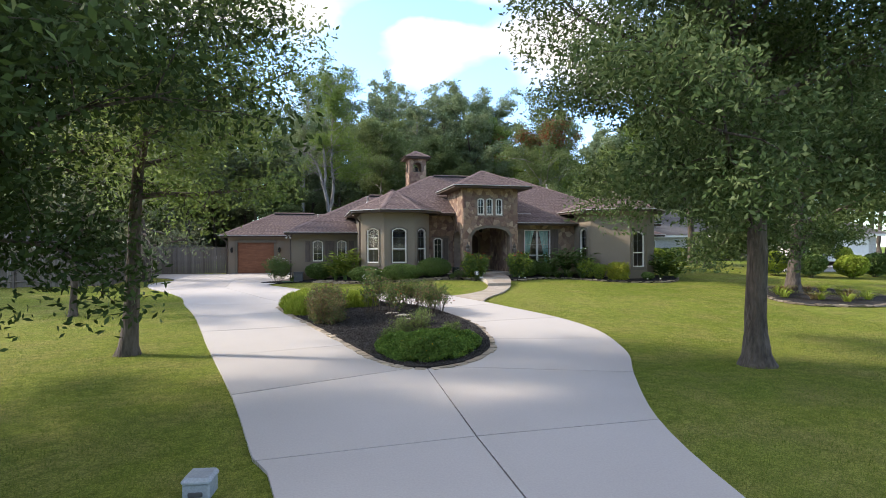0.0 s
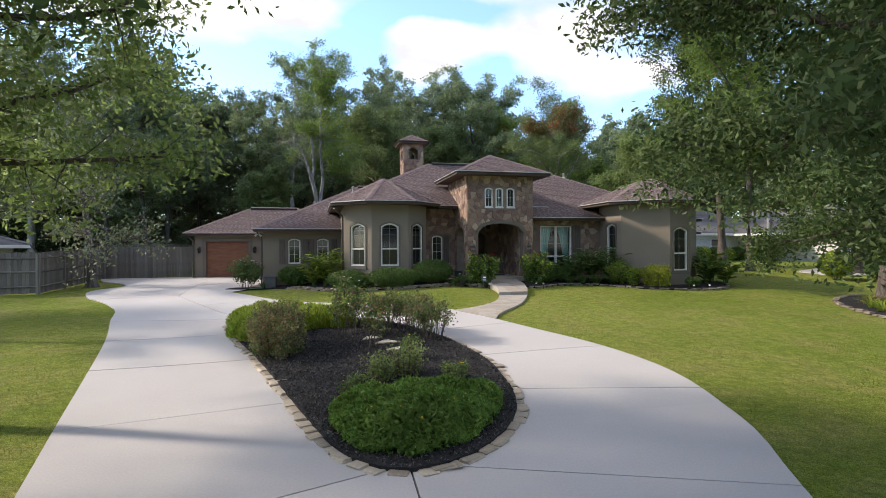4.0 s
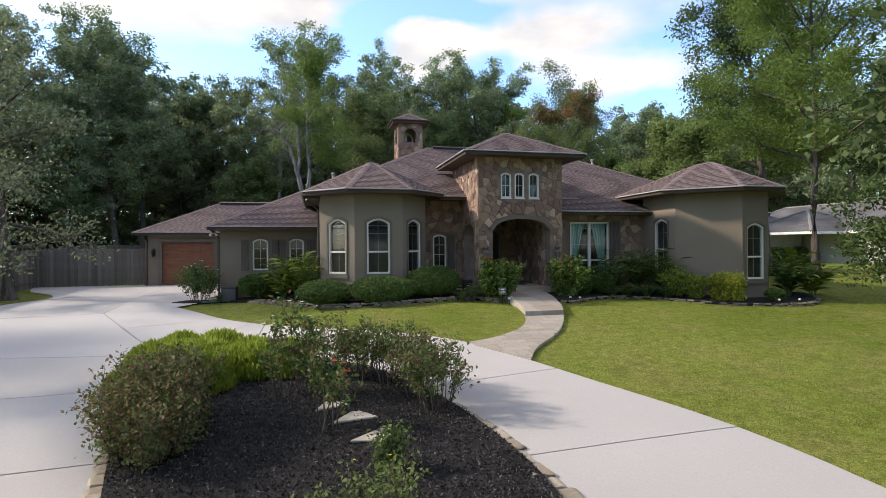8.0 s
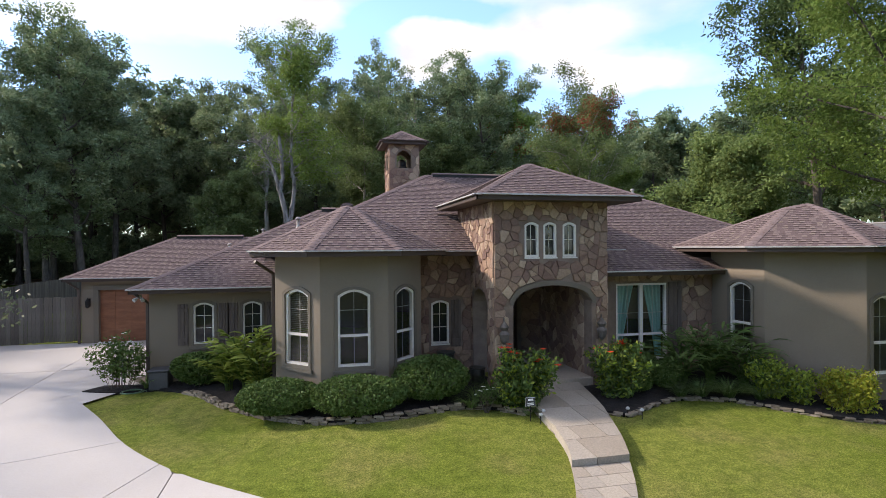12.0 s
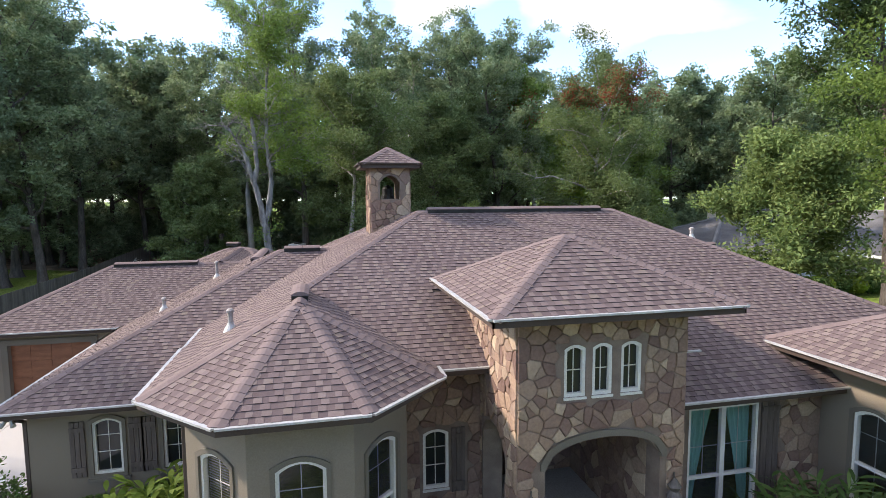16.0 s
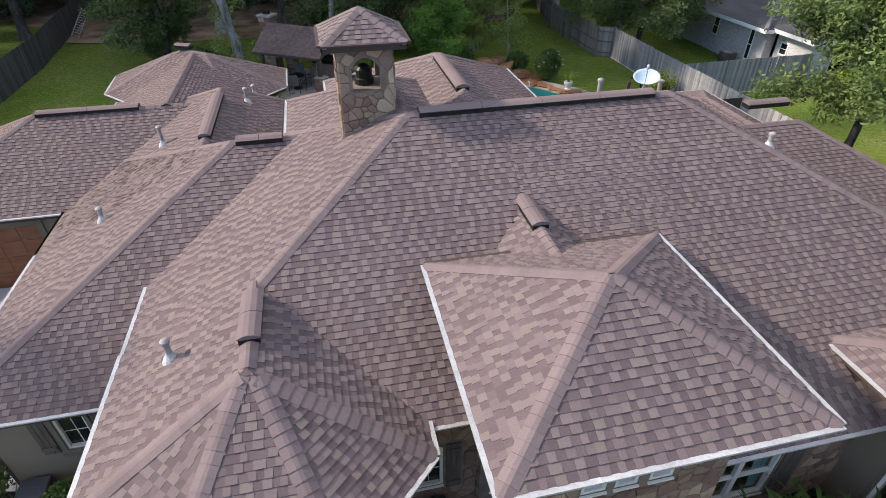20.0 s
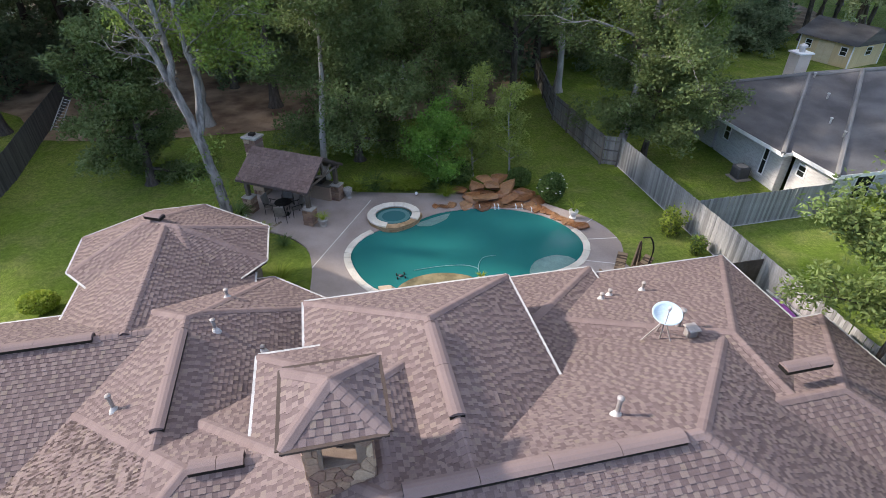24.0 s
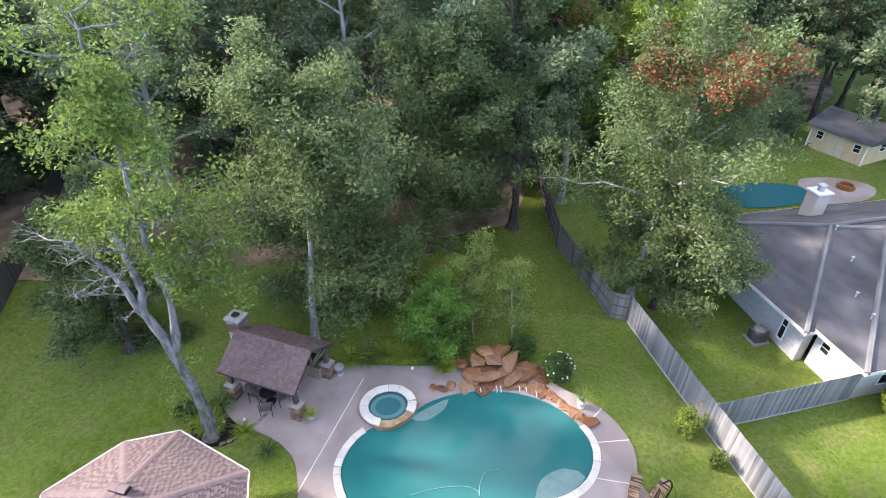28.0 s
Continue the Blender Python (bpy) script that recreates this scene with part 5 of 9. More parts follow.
part("feed_horn", lathe(bmesh.new(), [(0.03, -0.06), (0.045, 0), (0.045, 0.06), (0.02, 0.09)], tuple(feed), 10), LEAD, dish)
for lx, ly in ((-0.5, 0.1), (0.1, 0.32), (0.12, -0.3), (0.0, 0.0)):
    part("tripod_leg", rod(bmesh.new(), (dx + lx, dy + ly, top_z(dx + lx, dy + ly)), (dx, dy, dz + 0.72), 0.02), PIPE, dish)
bx, by = 16.3, 38.6
bz = top_z(bx, by)
tv = thing("turbine_vent", (bx, by, bz), "grey box-shaped roof vent with a bent pipe", "vent")
part("body", blk(bx - 0.13, by - 0.16, bz - 0.08, bx + 0.15, by + 0.13, bz + 0.24, 0.03), PIPE, tv)
part("hood", blk(bx - 0.17, by - 0.2, bz + 0.241, bx + 0.19, by + 0.17, bz + 0.30, 0.02), PIPE, tv)
pp = thing("flue_pipe", (bx - 0.1, by + 0.4, bz), "grey metal flue pipe with a round cap", "vent")
part("pipe", rod(bmesh.new(), (bx - 0.1, by + 0.4, bz - 0.2), (bx - 0.1, by + 0.4, bz + 0.55), 0.07, 0.07, 12), PIPE, pp)
part("cap", lathe(bmesh.new(), [(0.07, 0), (0.11, 0.02), (0.11, 0.06), (0.03, 0.1)], (bx - 0.1, by + 0.4, bz + 0.53), 12), PIPE, pp)

# ---- on the walls ----
def lantern(x, y, z, face):
    t = thing("wall_lantern", (x, y, z), "dark metal wall lantern beside the garage door", "lantern", "garage lanterns")
    part("back_plate", blk(x - 0.06, y - 0.025, z - 0.16, x + 0.06, y - 0.001, z + 0.16, 0.008), DARK_METAL, t)
    part("arm", rod(bmesh.new(), (x, y - 0.03, z + 0.12), (x, y - 0.16, z + 0.2), 0.012), DARK_METAL, t)
    part("cage", lathe(bmesh.new(), [(0.04, -0.18), (0.075, -0.13), (0.09, 0.08), (0.1, 0.09), (0.03, 0.17), (0.012, 0.21)], (x, y - 0.16, z - 0.03), 8), DARK_METAL, t)
    part("lamp_glass", lathe(bmesh.new(), [(0.078, -0.12), (0.093, 0.07)], (x, y - 0.16, z - 0.03), 8), PANE, t)


lantern(-5.3, 39.2, 2.35, None)
lantern(-2.2, 39.2, 2.35, None)
DSP = surf("downspout_paint", (0.06, 0.045, 0.038), (0.075, 0.056, 0.048), 2, 0.5)


def downspout(x, y, z0, z1, ex, ey):
    d = part("downspout", blk(x - 0.04, y - 0.04, z0, x + 0.04, y + 0.04, z1, 0.01), DSP, house, "dark brown metal downspout")
    bm = bmesh.new()
    rod(bm, (x, y, z1 - 0.02), (ex, ey, z1 + 0.3), 0.04, 0.04, 6)
    part("elbow", bm, DSP, d)


downspout(-1.19, 32.06, 0.55, 2.95, -1.4, 31.5)
downspout(2.49, 29.2, 0.9, 3.85, 2.1, 28.75)
downspout(-5.63, 39.12, 0.7, 2.9, -5.95, 38.85)
flood = thing("flood_light", (-1.3, 31.7, 3.12), "white twin-head flood light under the eave", "lamp")
part("base", lathe(bmesh.new(), [(0.06, 0), (0.06, 0.06)], (-1.3, 31.75, 3.12), 10), LEAD, flood)
for s in (-1, 1):
    part("head", rod(bmesh.new(), (-1.3 + s * 0.03, 31.72, 3.12), (-1.3 + s * 0.12, 31.62, 3.02), 0.025, 0.055, 10), LEAD, flood)
AC = surf("dark_grey_cabinet", (0.05, 0.052, 0.058), (0.07, 0.072, 0.078), 2, 0.5, 30, 0.1)
zb = gz(-0.75, 31.5)
ac = thing("utility_cabinet", (-0.75, 31.6, zb), "dark grey utility cabinet beside the shrubs", "cabinet")
part("body", blk(-1.0, 31.4, zb, -0.5, 31.9, zb + 0.5, 0.02), AC, ac)
part("lid", blk(-1.03, 31.37, zb + 0.5, -0.47, 31.93, zb + 0.56, 0.02), AC, ac)
WROUGHT = surf("wrought_iron", (0.10, 0.085, 0.075), (0.15, 0.13, 0.115), 6, 0.6, 30, 0.2, metal=0.3)
for x in (8.0, 10.62):
    t = thing("wall_plaque", (x, 27.56, 2.2), "ornate iron plaque hung on the stone pier", "ornament", "entrance plaques")
    bm = bmesh.new()
    rod(bm, (x, 27.53, 2.62), (x, 27.53, 2.72), 0.02, 0.02, 6)
    part("hook", bm, WROUGHT, t)
    part("scroll", lathe(bmesh.new(), [(0.03, 0), (0.1, 0.08), (0.13, 0.25), (0.07, 0.33), (0.12, 0.42), (0.05, 0.52), (0.02, 0.56)], (x, 27.50, 2.08), 10), WROUGHT, t)
LANT = thing("porch_lantern", (9.3, 29.3, 3.6), "hanging dark porch lantern", "lantern")
part("chain", rod(bmesh.new(), (9.3, 29.3, 3.7), (9.3, 29.3, 4.2), 0.01, 0.01, 6), DARK_METAL, LANT)
part("cage", lathe(bmesh.new(), [(0.06, 0), (0.11, 0.08), (0.11, 0.3), (0.04, 0.4), (0.01, 0.45)], (9.3, 29.3, 3.3), 8), DARK_METAL, LANT)
MAT = surf("door_mat", (0.02, 0.018, 0.016), (0.04, 0.036, 0.032), 20, 0.95, 60, 0.6)
single("door_mat", blk(8.9, 28.75, 1.122, 10.0, 29.35, 1.14, 0.005), MAT, "dark door mat on the porch floor", "mat")

# small things on the front lawn
UBOX = surf("utility_box_paint", (0.24, 0.27, 0.30), (0.29, 0.32, 0.35), 4, 0.5, 40, 0.1)
ux, uy = -1.1, 5.85
ub = thing("utility_box", (ux, uy, 0), "grey-blue utility pedestal in the lawn by the drive", "utility box")
m4 = Matrix.Translation((ux, uy, -0.13)) @ pose(0, 0, 0, 0, 0, -8)
bm = blk(-0.13, -0.14, 0, 0.13, 0.14, 0.26, 0.015, m4)
part("body", bm, UBOX, ub)
bm = blk(-0.145, -0.155, 0.24, 0.145, 0.155, 0.32, 0.03, m4)
part("lid", bm, UBOX, ub)
part("latch", blk(-0.07, -0.165, 0.14, 0.07, -0.142, 0.19, 0.01, m4), AC, ub)
SIGNW = surf("sign_white", (0.75, 0.75, 0.74), (0.8, 0.8, 0.79), 3, 0.5)
WHITE_LAMP = surf("frosted_lamp_head", (0.4, 0.4, 0.39), (0.48, 0.48, 0.47), 3, 0.5)
sx, sy = 7.95, 25.75
sz = gz(sx, sy)
sg = thing("yard_sign", (sx, sy, sz), "small dark security sign on a stake by the walk", "sign")
part("stake", rod(bmesh.new(), (sx, sy, sz - 0.1), (sx, sy, sz + 0.3), 0.012, 0.012, 6), DARK_METAL, sg)
part("plate", blk(sx - 0.11, sy - 0.012, sz + 0.28, sx + 0.11, sy + 0.012, sz + 0.48, 0.01), WHITE_LAMP, sg)
part("panel", blk(sx - 0.1, sy - 0.016, sz + 0.29, sx + 0.1, sy - 0.0125, sz + 0.47), AC, sg)
for k, (w, z) in enumerate(((0.12, 0.41), (0.14, 0.35), (0.14, 0.315))):
    part("bar", blk(sx - w / 2, sy - 0.0195, sz + z, sx + w / 2, sy - 0.0165, sz + z + (0.045 if k == 0 else 0.018)), SIGNW, sg)
for x, y in ((8.25, 25.75), (8.1, 25.55), (10.1, 25.5), (10.35, 25.35), (16.2, 23.75), (16.9, 23.7)):
    t = thing("path_light", (x, y, gz(x, y)), "small white path light in the bed", "lamp", "path lights")
    part("stem", rod(bmesh.new(), (x, y, gz(x, y) - 0.05), (x, y, gz(x, y) + 0.16), 0.012), DARK_METAL, t)
    part("head", lathe(bmesh.new(), [(0.03, 0.0), (0.045, 0.02), (0.03, 0.05), (0.01, 0.06)], (x, y, gz(x, y) + 0.15), 10), WHITE_LAMP, t)

# ---- front garden ----
def blades(vs, fs, r, c, n, ln, w, rise=0.8, spread=0.1, seg=4):
    """Arching strap leaves from a clump's middle."""
    for _ in range(n):
        a = r.uniform(0, 6.283)
        d = Vector((math.cos(a), math.sin(a), 0))
        s = Vector((-d.y, d.x, 0))
        b = Vector(c) + d * r.uniform(0, spread)
        l, k, ww = ln * r.uniform(0.6, 1.1), rise * r.uniform(0.7, 1.2), w * r.uniform(0.7, 1.2)
        n0 = len(vs)
        for i in range(seg + 1):
            t = i / seg
            p = b + d * (l * (0.25 * t + 0.55 * t * t)) + Vector((0, 0, l * k * (t - 0.62 * t * t)))
            g = s * ww * 0.5 * (1 - t) ** 0.6 * (0.5 + t if t < 0.5 else 1)
            vs += [p + g, p - g]
        for i in range(seg):
            fs.append((n0 + 2 * i, n0 + 2 * i + 1, n0 + 2 * i + 3, n0 + 2 * i + 2))


def clump(name, x, y, n, ln, w, leaf, seed, label, rise=0.8, spread=0.1, dz=0.05, category="plant"):
    vs, fs = [], []
    r = random.Random(seed)
    blades(vs, fs, r, (0, 0, 0), n, ln, w, rise, spread)
    t = thing(name, (0, 0, 0), label, category)
    part("foliage", mesh_of("foliage", vs, fs, leaf), None, t)
    t.matrix_basis = Matrix.Translation((x, y, gz(x, y) + dz))
    return t


def shrub(name, x, y, w, d, h, leaves, size, leaf, seed, label, round_=0.5, foot=0.0, bloom=None, blooms=0, dz=0.04, turn=0, bsize=0.07, stems=7, long=1.7, lumps=9):
    """A bush: branching stems and a leafy body with an uneven skin; foot: how high its leaves begin."""
    r, g = random.Random(seed), np.random.default_rng(seed)
    t = thing(name, (0, 0, 0), label, "shrub")
    vs, fs = [], []
    for i in range(stems):
        a = 6.283 * i / stems + r.uniform(-0.4, 0.4)
        tip = (math.cos(a) * w * 0.36 * r.uniform(0.5, 1.1), math.sin(a) * d * 0.36 * r.uniform(0.5, 1.1), h * r.uniform(0.7, 0.92))
        line = bend(r, (math.cos(a) * w * 0.06, math.sin(a) * d * 0.06, -0.08), Vector(tip), Vector(tip).length, 4, 0.09)
        tube(vs, fs, line, [0.016, 0.014, 0.011, 0.008, 0.004], 4)
        for q in (1, 2, 3):
            for _ in range(2):
                tube(vs, fs, bend(r, line[q], Vector((r.gauss(0, 1), r.gauss(0, 1), 0.9)), h * 0.35, 2, 0.15), [0.008, 0.006, 0.003], 3)
    part("branchwork", mesh_of("branchwork", vs, fs, BARK), None, t)
    lump = g.normal(size=(lumps, 3))
    lump /= np.linalg.norm(lump, axis=1, keepdims=True)
    p = g.normal(size=(leaves, 3))
    p /= np.linalg.norm(p, axis=1, keepdims=True)
    bump = 1 + 0.16 * (np.max(p @ lump.T, axis=1) ** 3 - 0.5)
    rad = (g.random(leaves) ** (0.18 + 0.4 * (1 - round_)))[:, None] * bump[:, None]
    p = p * rad
    hh = (h - foot) / 2
    c = np.empty_like(p)
    c[:, 0], c[:, 1] = p[:, 0] * w / 2, p[:, 1] * d / 2
    c[:, 2] = np.maximum(foot + hh + p[:, 2] * hh, 0.02)
    part("foliage", leaf_mesh("foliage", c, size, leaf, seed, 0.0, long), None, t)
    for i in range(blooms):
        a, e = r.uniform(0, 6.283), r.uniform(-0.1, 1.2)
        q = Vector((math.cos(a) * math.cos(e) * w * 0.53, math.sin(a) * math.cos(e) * d * 0.53, foot + hh + math.sin(e) * hh * 1.04))
        bv, bf = [], []
        for k in range(5):
            b = 6.283 * k / 5
            u = Vector((math.cos(b), math.sin(b), 0.25))
            s = Vector((-u.y, u.x, 0)) * 0.42
            n0 = len(bv)
            bv += [q, q + (u * 0.6 + s) * bsize, q + u * bsize * 1.05, q + (u * 0.6 - s) * bsize]
            bf.append((n0, n0 + 1, n0 + 2, n0 + 3))
        part("blossom", mesh_of("blossom", bv, bf, bloom), None, t)
    t.matrix_basis = Matrix.Translation((x, y, gz(x, y) + dz)) @ pose(0, 0, 0, 0, 0, turn)
    return t


def twig_bush(name, x, y, w, d, h, stems, leaves, size, leaf, seed, label, bare=0.3, bloom=None, blooms=0, bsize=0.05, stem=0.009, dz=0.06):
    """An open bush: many thin stems fan out from the base, each with side twigs and leaves along its upper part; bare: the leafless share."""
    r, g = random.Random(seed), np.random.default_rng(seed)
    t = thing(name, (0, 0, 0), label, "shrub")
    vs, fs, spots, tips = [], [], [], []
    for i in range(stems):
        a, k = r.uniform(0, 6.283), r.random() ** 0.5
        ox, oy = math.cos(a) * k * w * 0.5, math.sin(a) * k * d * 0.5
        base = Vector((ox * 0.45 if stems < 30 else ox * 0.8, oy * 0.45 if stems < 30 else oy * 0.8, -0.06))
        tip = Vector((ox, oy, h * r.uniform(0.72, 1.06) * (1 - 0.22 * k * k)))
        line = bend(r, base, tip - base, (tip - base).length, 5, 0.09)
        tube(vs, fs, line, [stem, stem * 0.85, stem * 0.7, stem * 0.55, stem * 0.4, stem * 0.2], 4)
        tips.append(line[5])
        for q in (1, 2, 3, 4, 5):
            if q / 5 < bare:
                continue
            spots += [(line[q] + line[q - 1]) / 2, line[q]]
            for _ in range(3):
                sub = bend(r, line[q], Vector((r.gauss(0, 1), r.gauss(0, 1), 0.8)), h * 0.2, 2, 0.2)
                tube(vs, fs, sub, [stem * 0.4, stem * 0.3, stem * 0.15], 3)
                spots += [sub[1], sub[2]]
    part("branchwork", mesh_of("branchwork", vs, fs, BARK), None, t)
    sp = np.array([tuple(p) for p in spots])
    c = sp[g.integers(0, len(sp), leaves)] + g.normal(size=(leaves, 3)) * 0.045
    c[:, 2] = np.maximum(c[:, 2], 0.02)
    part("foliage", leaf_mesh("foliage", c, size, leaf, seed, 0.0, 1.9, 0.3), None, t)
    for i in range(blooms):
        q = r.choice(tips) + Vector((r.gauss(0, 0.07), r.gauss(0, 0.07), h * r.uniform(0.1, 0.22)))
        bv, bf = [], []
        for k in range(5):
            b = 6.283 * k / 5
            u = Vector((math.cos(b), math.sin(b), 0.35))
            s = Vector((-u.y, u.x, 0)) * 0.45
            n0 = len(bv)
            bv += [q, q + (u * 0.6 + s) * bsize, q + u * bsize * 1.05, q + (u * 0.6 - s) * bsize]
            bf.append((n0, n0 + 1, n0 + 2, n0 + 3))
        part("blossom", mesh_of("blossom", bv, bf, bloom), None, t)
    t.matrix_basis = Matrix.Translation((x, y, gz(x, y) + dz))
    return t


def cane_plant(name, x, y, canes, h, spread, ll, lw, leaf, seed, label, dz=0.05):
    """Arching canes from one root, with broad lance leaves in two ranks along each."""
    r = random.Random(seed)
    t = thing(name, (0, 0, 0), label, "plant")
    vs, fs = [], []
    for i in range(canes):
        a = 6.283 * i / canes + r.uniform(-0.35, 0.35)
        out = Vector((math.cos(a), math.sin(a), 0))
        side = Vector((-out.y, out.x, 0))
        reach, top = spread * r.uniform(0.25, 1.05), h * r.uniform(0.68, 1.05)
        line = [out * (0.08 + reach * (k / 6) ** 1.7) + Vector((0, 0, top * (1.35 * k / 6 - 0.42 * (k / 6) ** 2 - 0.02))) for k in range(7)]
        cv, cf = [], []
        tube(cv, cf, line, [0.014 - 0.0016 * k for k in range(7)], 4)
        part("cane", mesh_of("cane", cv, cf, LEAF_SHRUB), None, t)
        for k in range(2, 13):
            u = k / 2
            j = min(5, int(u))
            p = line[j].lerp(line[j + 1], u - j)
            along = (line[j + 1] - line[j]).normalized()
            s = side * (1 if k % 2 else -1)
            d = (along * 0.75 + s * r.uniform(0.5, 1.0) + out * 0.25 + Vector((0, 0, 0.1))).normalized()
            w = d.cross(Vector((r.gauss(0, 0.3), r.gauss(0, 0.3), 1))).normalized()
            l = ll * r.uniform(0.7, 1.1)
            n0 = len(vs)
            for q, wd in ((0.0, 0.25), (0.3, 1.0), (0.65, 0.8), (1.0, 0.05)):
                c = p + d * l * q - Vector((0, 0, l * 0.42 * q * q))
                vs += [c + w * lw * wd / 2, c - w * lw * wd / 2]
            for q in range(3):
                fs.append((n0 + 2 * q, n0 + 2 * q + 1, n0 + 2 * q + 3, n0 + 2 * q + 2))
    part("foliage", mesh_of("foliage", vs, fs, leaf), None, t)
    t.matrix_basis = Matrix.Translation((x, y, gz(x, y) + dz))
    return t


def feather_mound(x, y, w, h, seed):
    """A dense dome of short upright feathery sprays."""
    r = random.Random(seed)
    vs, fs = [], []
    for _ in range(3400):
        a, e = r.uniform(0, 6.283), math.asin(r.random())
        k = r.uniform(0.8, 1.0)
        p = Vector((math.cos(a) * math.cos(e) * w / 2 * k, math.sin(a) * math.cos(e) * w / 2 * k, math.sin(e) * h * k - 0.05))
        d = (Vector((p.x, p.y, 0)) * 0.9 + Vector((r.gauss(0, 0.22), r.gauss(0, 0.22), 0.75))).normalized()
        s = d.cross(Vector((r.gauss(0, 1), r.gauss(0, 1), r.gauss(0, 1)))).normalized()
        l, n0 = r.uniform(0.09, 0.17), len(vs)
        vs += [p - s * 0.008, p + s * 0.008, p + d * l * 0.6 + s * 0.014, p + d * l, p + d * l * 0.6 - s * 0.014]
        fs.append((n0, n0 + 1, n0 + 2, n0 + 3, n0 + 4))
    t = thing("fern_mound", (0, 0, 0), "dense feathery lime-green mound plant on the island", "plant", "fern mounds on the island")
    part("foliage", mesh_of("foliage", vs, fs, LEAF_LIME), None, t)
    t.matrix_basis = Matrix.Translation((x, y, gz(x, y) + 0.06))
    return t


EDGE = surf("buff_edging_stone", (0.14, 0.112, 0.085), (0.25, 0.21, 0.16), 3, 0.92, 20, 0.8, 0.02, rand=[(0.085, 0.068, 0.052), (0.2, 0.165, 0.125), (0.33, 0.28, 0.215)], spread=0.6)
EDGE_SHAPES = []
re_ = random.Random(3)
for i in range(10):
    ln, wd, ht = re_.uniform(0.22, 0.42), re_.uniform(0.15, 0.22), re_.uniform(0.07, 0.11)
    b = blk(-ln / 2, -wd / 2, 0, ln / 2, wd / 2, ht, 0.018)
    for v in b.verts:
        v.co += Vector((re_.uniform(-0.02, 0.02), re_.uniform(-0.02, 0.02), re_.uniform(-0.008, 0.008)))
    me = bpy.data.meshes.new("edging_stone")
    b.to_mesh(me)
    b.free()
    me.materials.append(EDGE)
    EDGE_SHAPES.append((ln, me))
FLAG = surf("tan_flag_stone", (0.24, 0.2, 0.15), (0.36, 0.31, 0.24), 3, 0.92, 20, 0.8, 0.02, rand=[(0.17, 0.14, 0.105), (0.3, 0.25, 0.19), (0.42, 0.36, 0.28)], spread=0.6)
FLAG_SHAPES = []
for ln, me in EDGE_SHAPES:
    me = me.copy()
    me.materials[0] = FLAG
    FLAG_SHAPES.append((ln, me))


def border(line, owner, courses=1, closed=False, dz=0.0, seed=1, gap=0.0, size=1.0, tall=1.0, skew=0.12, wide=1.0, shapes=EDGE_SHAPES):
    """A row of rough stones along a line."""
    r = random.Random(seed)
    pts = [Vector(p) for p in line] + ([Vector(line[0])] if closed else [])
    for c in range(courses):
        carry = r.random() * 0.2
        for a, b in zip(pts, pts[1:]):
            d = (b - a).length
            while carry < d:
                p = a.lerp(b, carry / d)
                ln, me = r.choice(shapes)
                ln *= size
                if r.random() < gap:
                    carry += ln
                    continue
                o = part("edging_stone", me, None, owner)
                o.location = (p.x + r.uniform(-0.02, 0.02), p.y + r.uniform(-0.02, 0.02), gz(p.x, p.y) + dz + 0.085 * size * c - 0.02)
                o.scale = (size, size * wide * r.uniform(0.85, 1.15), size * r.uniform(0.8, 1.15) * tall)
                o.rotation_euler = (r.uniform(-0.05, 0.05), r.uniform(-0.05, 0.05), math.atan2(b.y - a.y, b.x - a.x) + r.uniform(-skew, skew))
                carry += ln + 0.02 * tall
            carry -= d


def chips(owner, outline, n, seed, lift, size=0.045):
    """Loose bark over a bed."""
    r = random.Random(seed)
    xs, ys = [p[0] for p in outline], [p[1] for p in outline]
    c = []
    while len(c) < n:
        p = (r.uniform(min(xs), max(xs)), r.uniform(min(ys), max(ys)))
        if inside2(p, outline):
            c.append((p[0], p[1], gz(*p) + lift + r.uniform(0, 0.02)))
    tagged(part("bark_mulch", leaf_mesh("bark_mulch", np.array(c), size, CHIP, seed, 0.0, 2.4), None, owner), kind="stuff")


# the palest chip colour paints in the sheen of shiny bark
CHIP = surf("bark_chip", (0.010, 0.009, 0.010), (0.028, 0.022, 0.020), 8, 0.9, 60, 0.3, 0.01, island=[(0.006, 0.006, 0.007), (0.016, 0.014, 0.013), (0.034, 0.032, 0.033), (0.17, 0.165, 0.165)], spread=0.75, spec=0.5)
# island bed
island = sheet("island_bed", ISLAND, 0.07, MULCH, None, 0.16, 0.8)
tagged(island, "drive island with dark bark mulch and a rough stone edge", "flower bed", kind="structure")
border(ISLAND, island, 1, True, 0.02, 5, 0.0, 1.0, 0.6, 0.06, 1.55, FLAG_SHAPES)
chips(island, ISLAND, 46000, 4, 0.075, 0.016)
STEP = surf("pale_step_stone", (0.36, 0.33, 0.27), (0.46, 0.42, 0.35), 3, 0.9, 20, 0.5, 0.01)
for i, (x, y, w, d, a) in enumerate(((2.56, 18.0, 0.42, 0.34, 20), (2.86, 17.4, 0.5, 0.36, 10), (3.1, 16.65, 0.46, 0.42, -10))):
    b = blk(-w * 0.6, -d / 2, 0, w * 0.6, d / 2, 0.032, 0.008)
    for v in b.verts:
        v.co.x = v.co.x * (0.62 - 0.85 * v.co.y / d) + 0.25 * v.co.y
    o = part("stepping_stone", b, STEP)
    tagged(o, "pale flat stepping stone lying in the mulch", "stone", "stepping stones")
    o.matrix_basis = pose(x, y, gz(x, y) + 0.062, 0, 0, a)

